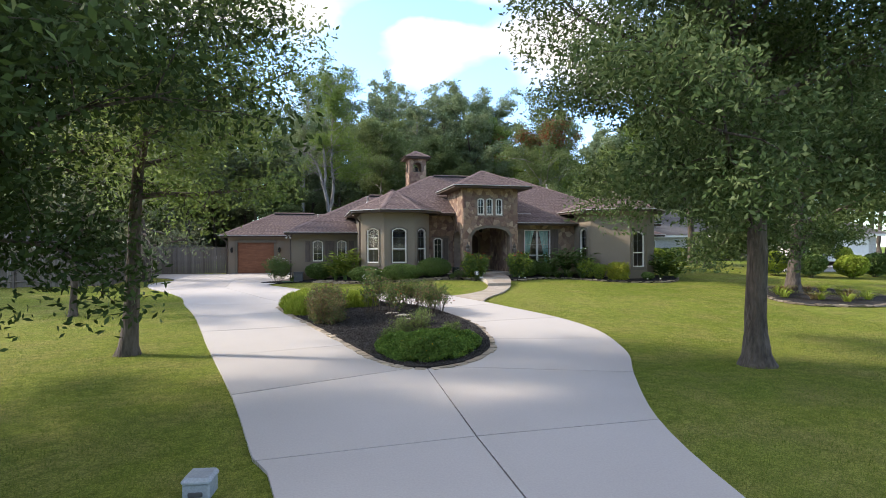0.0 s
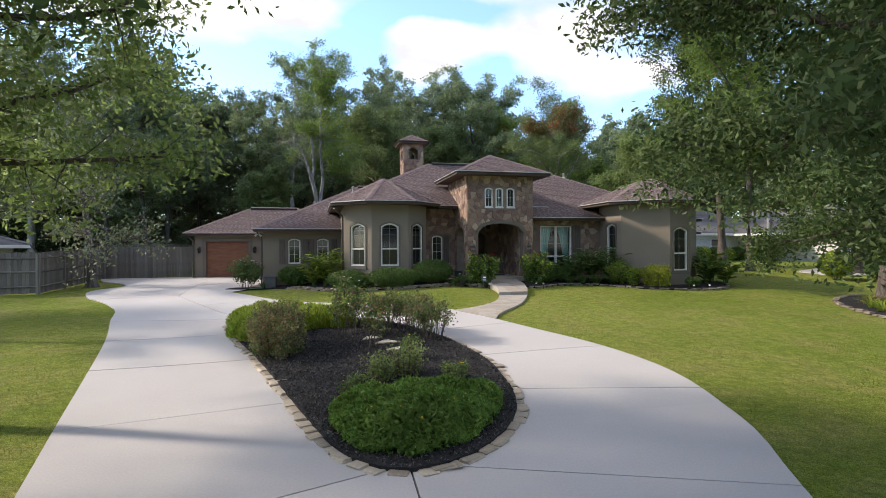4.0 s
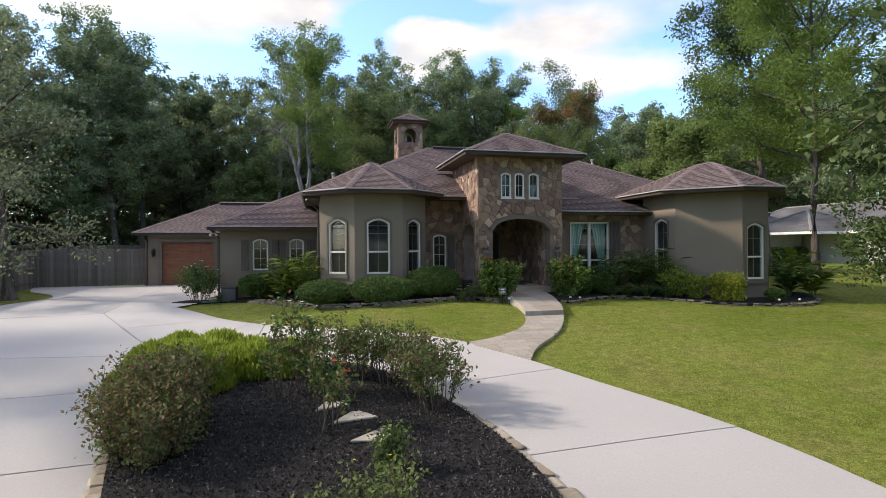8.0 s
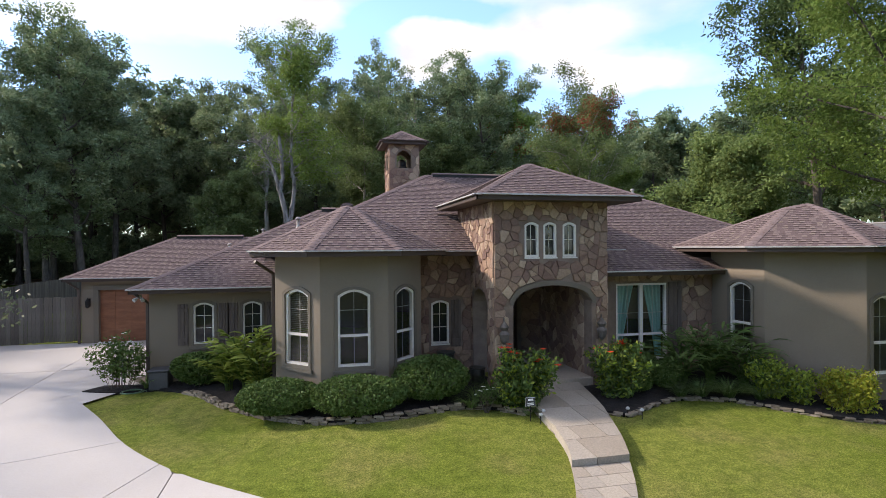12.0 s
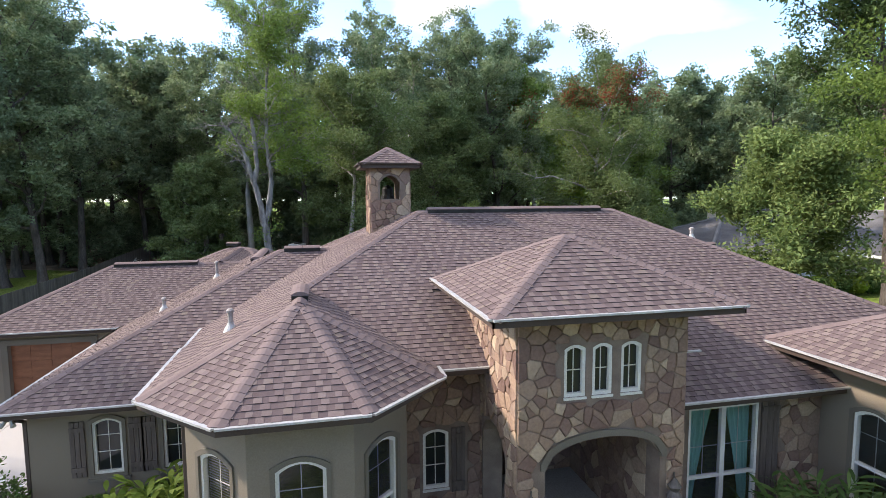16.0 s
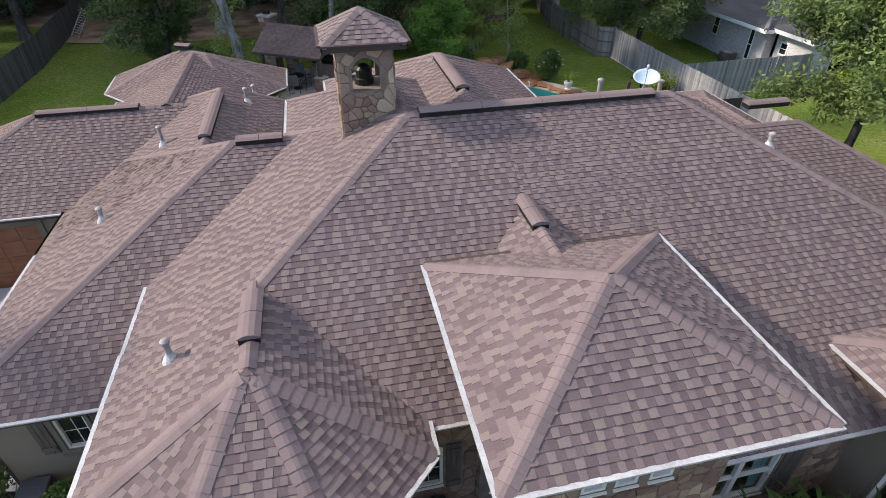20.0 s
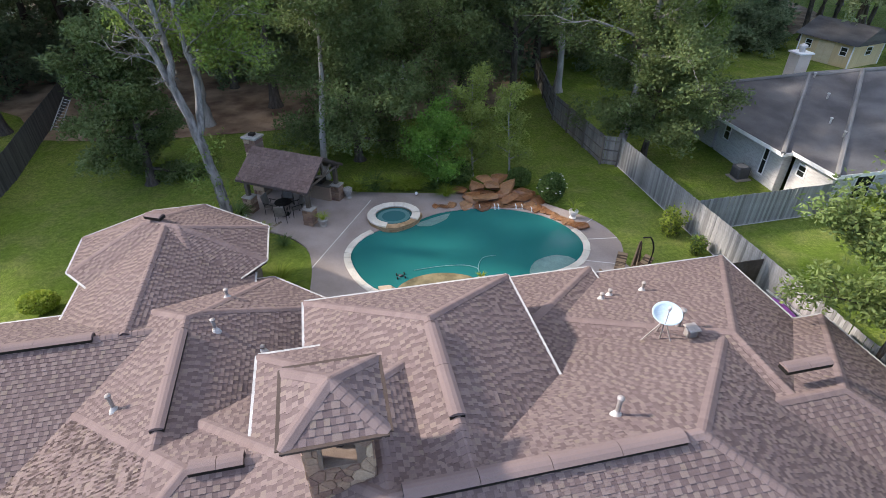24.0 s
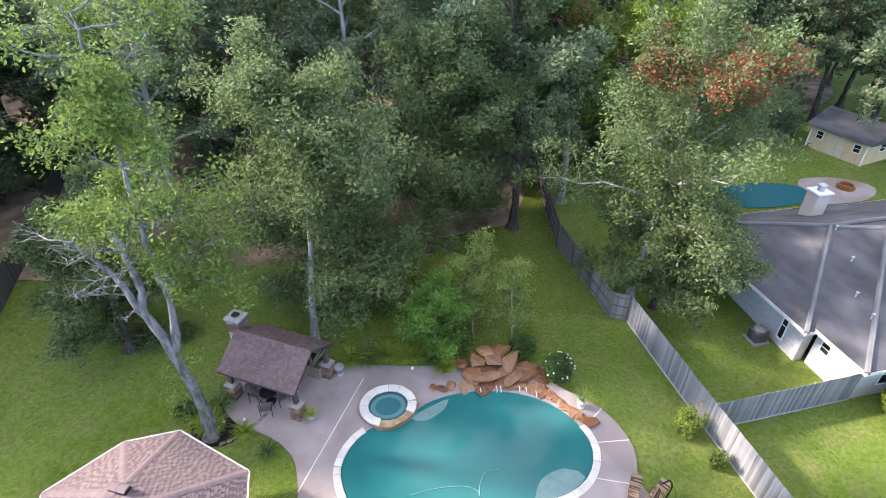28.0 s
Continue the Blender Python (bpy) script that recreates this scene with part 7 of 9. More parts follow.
def boulder(w, d, h, seed, mt):
    r = random.Random(seed)
    bm = bmesh.new()
    bmesh.ops.create_icosphere(bm, subdivisions=3, radius=1)
    off = Vector((r.uniform(0, 50), r.uniform(0, 50), r.uniform(0, 50)))
    cuts = [Vector((r.gauss(0, 1), r.gauss(0, 1), r.gauss(0, 0.6))).normalized() for _ in range(9)] + [Vector((r.gauss(0, 0.15), r.gauss(0, 0.15), 1)).normalized()]
    for v in bm.verts:
        p = v.co.copy()
        for c in cuts:
            e = p.dot(c) - 0.46
            if e > 0:
                p -= c * e
        p *= 1 + 0.04 * noise.noise(v.co * 1.7 + off)
        v.co = Vector((p.x * w / 2, p.y * d / 2, p.z * h / 2))
    me = bpy.data.meshes.new("boulder")
    bm.to_mesh(me)
    bm.free()
    me.materials.append(mt)
    return me


WATER = bpy.data.materials.new("pool_water")
WATER.use_nodes = True
_n, _l = WATER.node_tree.nodes, WATER.node_tree.links
_p = _n["Principled BSDF"]
_t, _w, _m = _n.new("ShaderNodeTexCoord"), _n.new("ShaderNodeTexNoise"), _n.new("ShaderNodeMixRGB")
_w.inputs["Scale"].default_value, _w.inputs["Detail"].default_value = 0.35, 3
_m.inputs[1].default_value, _m.inputs[2].default_value = (0.012, 0.115, 0.112, 1), (0.022, 0.165, 0.158, 1)
_l.new(_t.outputs["Object"], _w.inputs["Vector"])
_l.new(_w.outputs["Fac"], _m.inputs[0])
_l.new(_m.outputs[0], _p.inputs["Base Color"])
_r, _b = _n.new("ShaderNodeTexNoise"), _n.new("ShaderNodeBump")
_r.inputs["Scale"].default_value = 5.0
_b.inputs["Strength"].default_value, _b.inputs["Distance"].default_value = 0.12, 0.03
_l.new(_t.outputs["Object"], _r.inputs["Vector"])
_l.new(_r.outputs["Fac"], _b.inputs["Height"])
_l.new(_b.outputs[0], _p.inputs["Normal"])
_p.inputs["Roughness"].default_value, _p.inputs["IOR"].default_value = 0.05, 1.33
water = sheet("pool_water", POOL, 0.012, WATER, None)
tagged(water, "calm teal water filling the free-form pool", "pool", kind="structure")
LEDGE = surf("sunken_ledge", (0.11, 0.095, 0.055), (0.235, 0.195, 0.115), 1.2, 0.15, 6, 0.2)
WHITE_HOSE = surf("pale_hose", (0.2, 0.36, 0.36), (0.27, 0.44, 0.44), 3, 0.5)
LEDGE2 = surf("sunken_bench", (0.12, 0.22, 0.21), (0.16, 0.27, 0.25), 1.5, 0.12, 20, 0.1)
for pts, mt, nm in ((((9.1, 47.05), (10.5, 46.42), (12.2, 46.35), (12.9, 46.75), (12.5, 47.6), (11.2, 48.1), (9.9, 47.9)), LEDGE, "tanning ledge under shallow water"), (((15.2, 47.05), (16.6, 47.2), (17.6, 47.75), (16.9, 48.3), (15.7, 48.0)), LEDGE2, "bench under shallow water"), (((10.9, 52.3), (12.2, 52.85), (12.9, 53.0), (12.6, 52.5), (11.6, 52.0)), LEDGE2, "bench under shallow water")):
    o = sheet("pool_ledge", spline(list(pts), 0.3, True), 0.02, mt, None)
    tagged(o, nm, "pool ledge", kind="structure")
wz = gz(12, 48) + 0.02
o = part("pool_drain", blk(12.05, 47.0, wz + 0.004, 12.42, 47.32, wz + 0.03, 0.006), AC)
tagged(o, "dark square drain cover on the tanning ledge", "drain")
vs, fs = [], []
tube(vs, fs, [Vector((*q, wz + 0.012)) for q in spline([(10.2, 48.5), (11.4, 48.55), (12.5, 48.4), (13.0, 48.05), (12.98, 47.75), (13.12, 48.3), (13.5, 48.8), (14.1, 48.85)], 0.12)], [0.012] * 400, 6)
o = part("pool_hose", mesh_of("pool_hose", vs, fs, WHITE_HOSE))
tagged(o, "thin pale cleaner hose floating on the pool", "hose")
cleaner = thing("pool_cleaner", (9.55, 48.2, wz), "small dark pool cleaner in the shallow water", "pool cleaner")
part("body", boulder(0.34, 0.26, 0.18, 77, AC), None, cleaner).location = (9.55, 48.2, wz + 0.04)
for wx, wy in ((9.38, 48.34), (9.72, 48.34), (9.38, 48.06), (9.72, 48.06)):
    part("wheel", rod(bmesh.new(), (wx - 0.025, wy, wz + 0.03), (wx + 0.025, wy, wz + 0.03), 0.06, 0.06, 10), DARK_METAL, cleaner)

COPING = surf("cream_coping_stone", (0.56, 0.52, 0.44), (0.68, 0.64, 0.56), 2, 0.8, 25, 0.3, rand=[(0.46, 0.42, 0.35), (0.74, 0.70, 0.62)], spread=0.45)


def coping(line, w, z, h, owner, skip=lambda p: False, name="coping_stone", ln=0.5, mt=None):
    r = random.Random(31)
    pts = [Vector((*p, 0)) for p in line] + [Vector((*line[0], 0))]
    cum = [0.0]
    for a, b in zip(pts, pts[1:]):
        cum.append(cum[-1] + (b - a).length)
    sgn = 1 if area2(line) > 0 else -1

    def on(s):
        s %= cum[-1]
        k = max(i for i in range(len(cum) - 1) if cum[i] <= s)
        d = (pts[k + 1] - pts[k])
        p = pts[k] + d * ((s - cum[k]) / max(d.length, 1e-6))
        q0, q1 = pts[k - 1] if k else pts[-2], pts[(k + 2) % (len(pts) - 1)]
        t = (q1 - q0).normalized()
        return p, Vector((t.y, -t.x, 0)) * sgn
    s = 0.0
    while s < cum[-1] - 0.1:
        l = min(ln * r.uniform(0.75, 1.3), cum[-1] - s)
        if not skip(on(s + l / 2)[0]):
            vs = []
            for e in (0.008, 0.5, 1 - 0.008 / l):
                p, n = on(s + l * e if e > 0.01 else s + 0.008)
                zz = gz(p.x, p.y) + z
                o = r.uniform(-0.012, 0.012)
                vs += [p - n * 0.05 + Vector((0, 0, zz)), p - n * 0.06 + Vector((0, 0, zz + h - 0.015)), p - n * 0.035 + Vector((0, 0, zz + h)), p + n * (w + o - 0.02) + Vector((0, 0, zz + h)), p + n * (w + o) + Vector((0, 0, zz + h - 0.015)), p + n * (w + o) + Vector((0, 0, zz))]
            fs = [(6 * j + k, 6 * j + (k + 1) % 6, 6 * j + 6 + (k + 1) % 6, 6 * j + 6 + k) for j in range(2) for k in range(6)] + [(5, 4, 3, 2, 1, 0), (12, 13, 14, 15, 16, 17)]
            part(name, mesh_of(name, vs, fs, mt or COPING), None, owner)
        s += l


coping(POOL, 0.27, 0.0, 0.085, patio, lambda p: (p.y > 51.2 and p.x > 12.0) or (p.y > 50.2 and p.x > 17.9) or (9.0 < p.x < 12.0 and p.y > 51.5) or (8.6 < p.x < 9.5 and p.y < 47.6))

# spa
SPA = [(9.95 + 1.35 * math.cos(a * math.pi / 12), 53.05 + 1.2 * math.sin(a * math.pi / 12)) for a in range(24)]
spa = thing("spa", (9.95, 53.05, 1.0), "raised round spa with cream stone rim and stacked-stone spillway", "spa")
sz = 1.0
vs, fs = [], []
for k, (f, z) in enumerate(((0.98, 0.0), (0.98, 0.27), (0.72, 0.27), (0.72, 0.0))):
    vs += [(9.95 + (x - 9.95) * f, 53.05 + (y - 53.05) * f, sz + z) for x, y in SPA]
fs = [(24 * k + i, 24 * k + (i + 1) % 24, 24 * k + 24 + (i + 1) % 24, 24 * k + 24 + i) for k in range(3) for i in range(24)]
STACK = surf("stacked_ledger_stone", (0.26, 0.17, 0.09), (0.38, 0.27, 0.16), 3, 0.8, 20, 0.5, 0.02, stretch=(1, 1, 6))
part("wall", mesh_of("wall", vs, fs, STACK), None, spa, "tan stacked-stone wall")
coping([(9.95 + (x - 9.95) * 0.74, 53.05 + (y - 53.05) * 0.74) for x, y in SPA], 0.36, 0.26, 0.08, spa, lambda p: p.y < 52.45 and p.x > 9.6, "rim_stone", 0.55)
SPAW = glass("spa_water", (0.03, 0.11, 0.115), 0.08)
part("spa_water", mesh_of("spa_water", [(9.95 + (x - 9.95) * 0.73, 53.05 + (y - 53.05) * 0.73, sz + 0.2) for x, y in SPA], [list(range(24))], SPAW), None, spa, "green-blue spa water")
for k, (rx, ry, col) in enumerate(((0.62, 0.6, (0.1, 0.22, 0.22)), (0.45, 0.44, (0.04, 0.14, 0.15)))):
    part("step_ring", mesh_of("step_ring", [(9.95 + rx * 1.35 * math.cos(a * math.pi / 12), 53.05 + ry * 1.2 * math.sin(a * math.pi / 12), sz + 0.204 + 0.004 * k) for a in range(24)], [list(range(24))], glass("spa_step", col, 0.1)), None, spa)
sp = spline([(9.25, 51.95), (9.9, 51.8), (10.5, 52.05), (11.0, 52.3), (11.4, 52.9)], 0.2)
vs, fs = [], []
for i, (x, y) in enumerate(sp):
    vs += [(x, y, 0.95), (x, y, 1.26), (x - 0.12, y + 0.22, 1.26), (x - 0.12, y + 0.22, 0.95)]
fs = [(4 * i + k, 4 * i + (k + 1) % 4, 4 * i + 4 + (k + 1) % 4, 4 * i + 4 + k) for i in range(len(sp) - 1) for k in range(4)] + [(3, 2, 1, 0), tuple(4 * (len(sp) - 1) + k for k in range(4))]
part("spillway", mesh_of("spillway", vs, fs, STACK), None, spa, "tan stacked-stone spillway")

# rocks
ROCK = surf("rust_brown_boulder", (0.12, 0.05, 0.024), (0.28, 0.12, 0.045), 2.4, 0.3, 9, 1.0, 0.05, rand=[(0.1, 0.05, 0.03), (0.32, 0.125, 0.038), (0.33, 0.2, 0.11), (0.2, 0.085, 0.036), (0.26, 0.14, 0.07)], spread=0.6, spec=0.5)
TANROCK = surf("tan_boulder", (0.38, 0.31, 0.22), (0.5, 0.42, 0.31), 2, 0.8, 12, 0.6, 0.03)


fall = thing("rock_waterfall", (15.8, 54.0, 1.0), "pile of rust-brown boulders forming a pool waterfall", "waterfall")
r = random.Random(19)
lay = [(13.9, 53.6, 0.9, 0.7, 0.5, 0), (14.7, 53.5, 1.1, 0.8, 0.55, 0), (15.6, 53.35, 1.2, 0.9, 0.5, 0), (16.5, 53.1, 1.2, 0.9, 0.55, 0), (17.2, 52.6, 1.0, 0.8, 0.5, 0),
       (14.3, 54.2, 1.1, 0.9, 0.8, 0.15), (15.2, 54.1, 1.3, 1.0, 0.8, 0.2), (16.1, 53.9, 1.2, 0.9, 0.8, 0.2), (16.9, 53.5, 1.1, 0.9, 0.8, 0.1),
       (14.8, 54.7, 1.1, 0.9, 0.8, 0.5), (15.6, 54.6, 1.2, 1.0, 0.8, 0.6), (16.4, 54.4, 1.1, 0.9, 0.8, 0.5), (17.2, 54.0, 1.0, 0.9, 0.8, 0.2),
       (15.3, 55.1, 1.1, 0.8, 0.7, 0.8), (16.0, 55.0, 0.9, 0.8, 0.7, 0.85), (14.0, 54.9, 0.8, 0.7, 0.6, 0.2), (17.7, 53.3, 0.8, 0.7, 0.5, 0), (13.2, 53.8, 0.6, 0.5, 0.4, 0), (12.7, 53.7, 0.5, 0.45, 0.35, 0), (12.3, 53.8, 0.45, 0.4, 0.35, 0), (17.75, 52.1, 0.6, 0.65, 0.45, 0), (18.1, 51.5, 0.5, 0.65, 0.42, 0), (18.45, 50.95, 0.5, 0.65, 0.42, 0), (17.95, 51.85, 0.55, 0.5, 0.4, 0), (18.28, 51.2, 0.55, 0.5, 0.38, 0), (18.62, 50.65, 0.55, 0.5, 0.4, 0), (17.5, 52.4, 0.7, 0.6, 0.42, 0), (15.1, 53.7, 1.2, 0.9, 0.5, 0.35), (16.3, 53.4, 1.2, 0.8, 0.5, 0.3)]
for i, (x, y, w, d, h, z) in enumerate(lay):
    o = part("boulder", boulder(w * 1.65, d * 1.55, h * 0.66, 300 + i, ROCK), None, fall)
    o.location, o.rotation_euler = (x, y, 1.05 + z * 0.8 + h * 0.1), (r.uniform(0.0, 0.22), r.uniform(-0.14, 0.14), r.uniform(-0.7, 0.7))
FOAM = surf("falling_water", (0.6, 0.66, 0.68), (0.75, 0.8, 0.82), 8, 0.25, 30, 0.3)
for x, y in ((14.5, 53.0), (15.3, 52.95), (15.5, 52.92), (16.4, 52.72), (16.7, 52.6), (17.1, 52.25)):
    bm = bmesh.new()
    rod(bm, (x, y + 0.15, 1.28), (x + 0.01, y + 0.02, 1.2), 0.02, 0.025, 5)
    rod(bm, (x + 0.01, y + 0.02, 1.2), (x + 0.02, y - 0.02, 1.0), 0.025, 0.04, 5)
    part("water_jet", bm, FOAM, fall, "thin stream of falling water")
for x, y, w, d, h, mt, lab, z in ((18.95, 50.2, 1.3, 1.0, 0.55, ROCK, "broad rust-brown boulder at the pool edge", 1.15), (8.85, 47.25, 1.25, 0.8, 0.55, TANROCK, "tan boulder at the pool edge", 1.12), (9.55, 46.75, 0.95, 0.85, 0.5, TANROCK, "tan boulder at the pool edge", 1.12), (13.2, 46.9, 0.5, 0.4, 0.35, TANROCK, "small boulder at the ledge", 1.1)):
    o = part("boulder", boulder(w, d, h, int(x * 10), mt))
    tagged(o, lab, "boulder")
    o.location = (x, y, z)

# pavilion
PU, PV = Vector((-0.842, 0.538, 0)), Vector((-0.538, -0.842, 0))
PR = Vector((6.75, 54.5, 0))


def pv(u, v, z):
    return PR + PU * u + PV * v + Vector((0, 0, z))


CAPST = surf("grey_cap_stone", (0.26, 0.245, 0.22), (0.36, 0.34, 0.305), 3, 0.9, 20, 0.5, 0.01)
TIMBER = surf("dark_timber", (0.075, 0.06, 0.048), (0.12, 0.1, 0.08), 2, 0.8, 20, 0.3, 0.01)
pav = thing("pavilion", tuple(pv(2.0, 0, 1.05)), "open timber garden pavilion with shingled gable roof and stone chimney", "pavilion")
RZ, EZ, W = 4.1, 3.0, 1.75
vs, fs = [], []
for s in (1, -1):
    n0 = len(vs)
    vs += [pv(-0.05, 0, RZ), pv(4.1, 0, RZ), pv(4.1, s * W, EZ), pv(-0.05, s * W, EZ)]
    vs += [p - Vector((0, 0, 0.12)) for p in vs[n0:n0 + 4]]
    fs += [(n0, n0 + 1, n0 + 2, n0 + 3), (n0 + 7, n0 + 6, n0 + 5, n0 + 4), (n0 + 3, n0 + 2, n0 + 6, n0 + 7), (n0, n0 + 3, n0 + 7, n0 + 4), (n0 + 1, n0 + 5, n0 + 6, n0 + 2)]
proof = part("roof", mesh_of("roof", vs, fs, DECK), None, pav, "brown shingled gable roof")
vs, fs = [], []
r = random.Random(8)
for s in (1, -1):
    sl = math.hypot(W, RZ - EZ)
    k = 0.0
    while k < sl:
        u = -0.05
        while u < 4.05:
            w_ = min(r.choice((0.11, 0.14, 0.18)), 4.1 - u)
            n0 = len(vs)
            t0, t1 = k / sl, min(1, (k + 0.155) / sl)
            l = r.choice((0.012, 0.028))
            for t, h in ((t0, l), (t1, 0.005)):
                for uu in (u + 0.003, u + w_ - 0.003):
                    vs.append(pv(uu, s * W * (1 - t), EZ + (RZ - EZ) * t + h))
            vs += [vs[n0] - Vector((0, 0, l)), vs[n0 + 1] - Vector((0, 0, l))]
            fs += [(n0, n0 + 1, n0 + 3, n0 + 2), (n0, n0 + 4, n0 + 5, n0 + 1)]
            u += w_
        k += 0.145
tagged(part("shingle_field", mesh_of("shingle_field", vs, fs, surf("old_brown_shingle", (0.12, 0.08, 0.072), (0.175, 0.122, 0.108), 0.6, 0.9, 60, 0.4, 0.004, island=[(0.09, 0.06, 0.054), (0.2, 0.14, 0.125)], spread=0.45)), None, proof), kind="stuff")
for u in (0.25, 3.8):
    for v in (-1.36, 1.36):
        p = pv(u, v, 0)
        pier = part("pier", blk(-0.24, -0.24, 0, 0.24, 0.24, 0.85, 0.02, Matrix.Translation((p.x, p.y, 1.03)) @ pose(0, 0, 0, 0, 0, 147.4)), MORTAR, pav, "stone pier")
        for j in range(5):
            for i in range(2):
                part("stone", blk(-0.27 + 0.28 * i, -0.28, 0.02 + 0.165 * j, -0.02 + 0.28 * i, 0.28, 0.17 + 0.165 * j, 0.02, Matrix.Translation((p.x, p.y, 1.03)) @ pose(0, 0, 0, 0, 0, 147.4 + 90 * (j % 2))), STONE_P, pier)
        part("pier_cap", blk(-0.31, -0.29, 0.86, 0.29, 0.29, 0.92, 0.015, Matrix.Translation((p.x, p.y, 1.03)) @ pose(0, 0, 0, 0, 0, 147.4)), CAPST, pav)
        part("post", blk(-0.1, -0.1, 0.94, 0.1, 0.1, 2.02, 0.01, Matrix.Translation((p.x, p.y, 1.03)) @ pose(0, 0, 0, 0, 0, 147.4)), TIMBER, pav)
for v in (-1.36, 1.36):
    bm = bmesh.new()
    rod(bm, pv(0.0, v, 3.02), pv(4.05, v, 3.02), 0.12, 0.12, 4)
    part("beam", bm, TIMBER, pav)
for u in (0.12, 3.9):
    for a, b in (((-1.6, 3.02), (1.6, 3.02)), ((-1.66, 2.96), (0, 3.98)), ((1.66, 2.96), (0, 3.98)), ((0, 3.02), (0, 3.92)), ((0, 3.08), (-0.8, 3.36)), ((0, 3.08), (0.8, 3.36))):
        bm = bmesh.new()
        rod(bm, pv(u, a[0], a[1]), pv(u, b[0], b[1]), 0.07, 0.07, 4)
        part("truss_member", bm, TIMBER, pav)
c = pv(4.45, -0.55, 0)
chim = part("chimney", blk(-0.5, -0.45, 0, 0.5, 0.45, 3.22, 0.03, Matrix.Translation((c.x, c.y, 1.03)) @ pose(0, 0, 0, 0, 0, 147.4) @ Matrix.Diagonal((0.7, 0.7, 1, 1))), MORTAR, pav, "rough stone chimney")
f4 = Matrix.Translation((c.x, c.y, 1.03)) @ pose(0, 0, 0, 0, 0, 147.4) @ Matrix.Diagonal((0.7, 0.7, 1, 1))
r = random.Random(4)
for j in range(13):
    for i in range(4):
        part("stone", blk(-0.53 + 0.265 * i + 0.01, -0.49, 0.02 + 0.248 * j, -0.53 + 0.265 * (i + 1) - 0.01, 0.49, 0.25 + 0.248 * j, 0.03, f4 @ Matrix.Rotation(math.pi / 2 * (j % 2), 4, "Z")), STONE_P, chim)
part("chimney_cap", blk(-0.62, -0.58, 3.25, 0.62, 0.58, 3.36, 0.02, f4), CAPST, pav)
part("flue", blk(-0.22, -0.2, 3.365, 0.22, 0.2, 3.5, 0.02, f4), DARK_METAL, pav)
k = pv(1.3, -1.25, 0)
counter = thing("outdoor_kitchen", (k.x, k.y, 1.03), "stone outdoor kitchen counter under the pavilion", "counter")
f5 = Matrix.Translation((k.x, k.y, 1.03)) @ pose(0, 0, 0, 0, 0, 147.4)
part("base", blk(-0.85, -0.3, 0, 0.85, 0.3, 0.85, 0.02, f5), STONE, counter)
part("worktop", blk(-0.92, -0.36, 0.852, 0.92, 0.36, 0.9, 0.012, f5), TIMBER, counter)
part("grill", blk(-0.4, -0.28, 0.902, 0.35, 0.28, 1.2, 0.05, f5), DARK_METAL, counter)


def patio_chair(x, y, a):
    t = thing("patio_chair", (0, 0, 0), "dark metal patio chair with a sling seat", "chair", "chairs round the patio table")
    part("seat", blk(-0.25, -0.25, 0.40, 0.25, 0.25, 0.43, 0.01), SLING, t)
    part("backrest", blk(-0.25, -0.02, 0.0, 0.25, 0.02, 0.62, 0.01, Matrix.Translation((0, 0.27, 0.43)) @ pose(0, 0, 0, -14, 0, 0)), SLING, t)
    for sx_ in (-1, 1):
        part("armrest", rod(bmesh.new(), (sx_ * 0.28, -0.25, 0.64), (sx_ * 0.28, 0.3, 0.66), 0.018), DARK_METAL, t)
        for sy_ in (-0.23, 0.23):
            part("leg", rod(bmesh.new(), (sx_ * 0.28, sy_ * 1.1, 0), (sx_ * 0.28, sy_, 0.65), 0.015), DARK_METAL, t)
    t.matrix_basis = pose(x, y, 1.06, 0, 0, a)
    return t


SLING = surf("taupe_sling", (0.14, 0.125, 0.11), (0.19, 0.17, 0.15), 4, 0.8, 40, 0.1)
chair = patio_chair(3.9, 54.9, 60)
for x, y, a in ((5.1, 54.5, -70), (4.7, 55.3, 0), (4.4, 54.0, 170)):
    copy_thing(chair, pose(x, y, 1.06, 0, 0, a))
tb = thing("patio_table", (4.5, 54.65, 1.06), "round dark metal patio table under the pavilion", "table")
part("top", lathe(bmesh.new(), [(0.42, 0.70), (0.44, 0.715), (0.42, 0.73)], (4.5, 54.65, 1.06), 20), DARK_METAL, tb)
part("pedestal", lathe(bmesh.new(), [(0.26, 0.0), (0.24, 0.03), (0.04, 0.08), (0.04, 0.69)], (4.5, 54.65, 1.06), 14), DARK_METAL, tb)


def pot(x, y, w, h, mt, label, plant=None):
    t = thing("plant_pot", (x, y, 1.06), label, "plant pot")
    part("bowl", lathe(bmesh.new(), [(w * 0.32, 0), (w * 0.36, 0.03), (w * 0.22, h * 0.2), (w * 0.46, h * 0.7), (w * 0.5, h * 0.95), (w * 0.44, h), (w * 0.4, h * 0.92)], (x, y, 1.055), 14), mt, t)
    if plant:
        vs, fs = [], []
        blades(vs, fs, random.Random(int(x * 9)), (x, y, 1.055 + h * 0.9), 60, plant, 0.035, 1.3, 0.08)
        part("plant", mesh_of("plant", vs, fs, LEAF_LIME), None, t, "arching green plant")


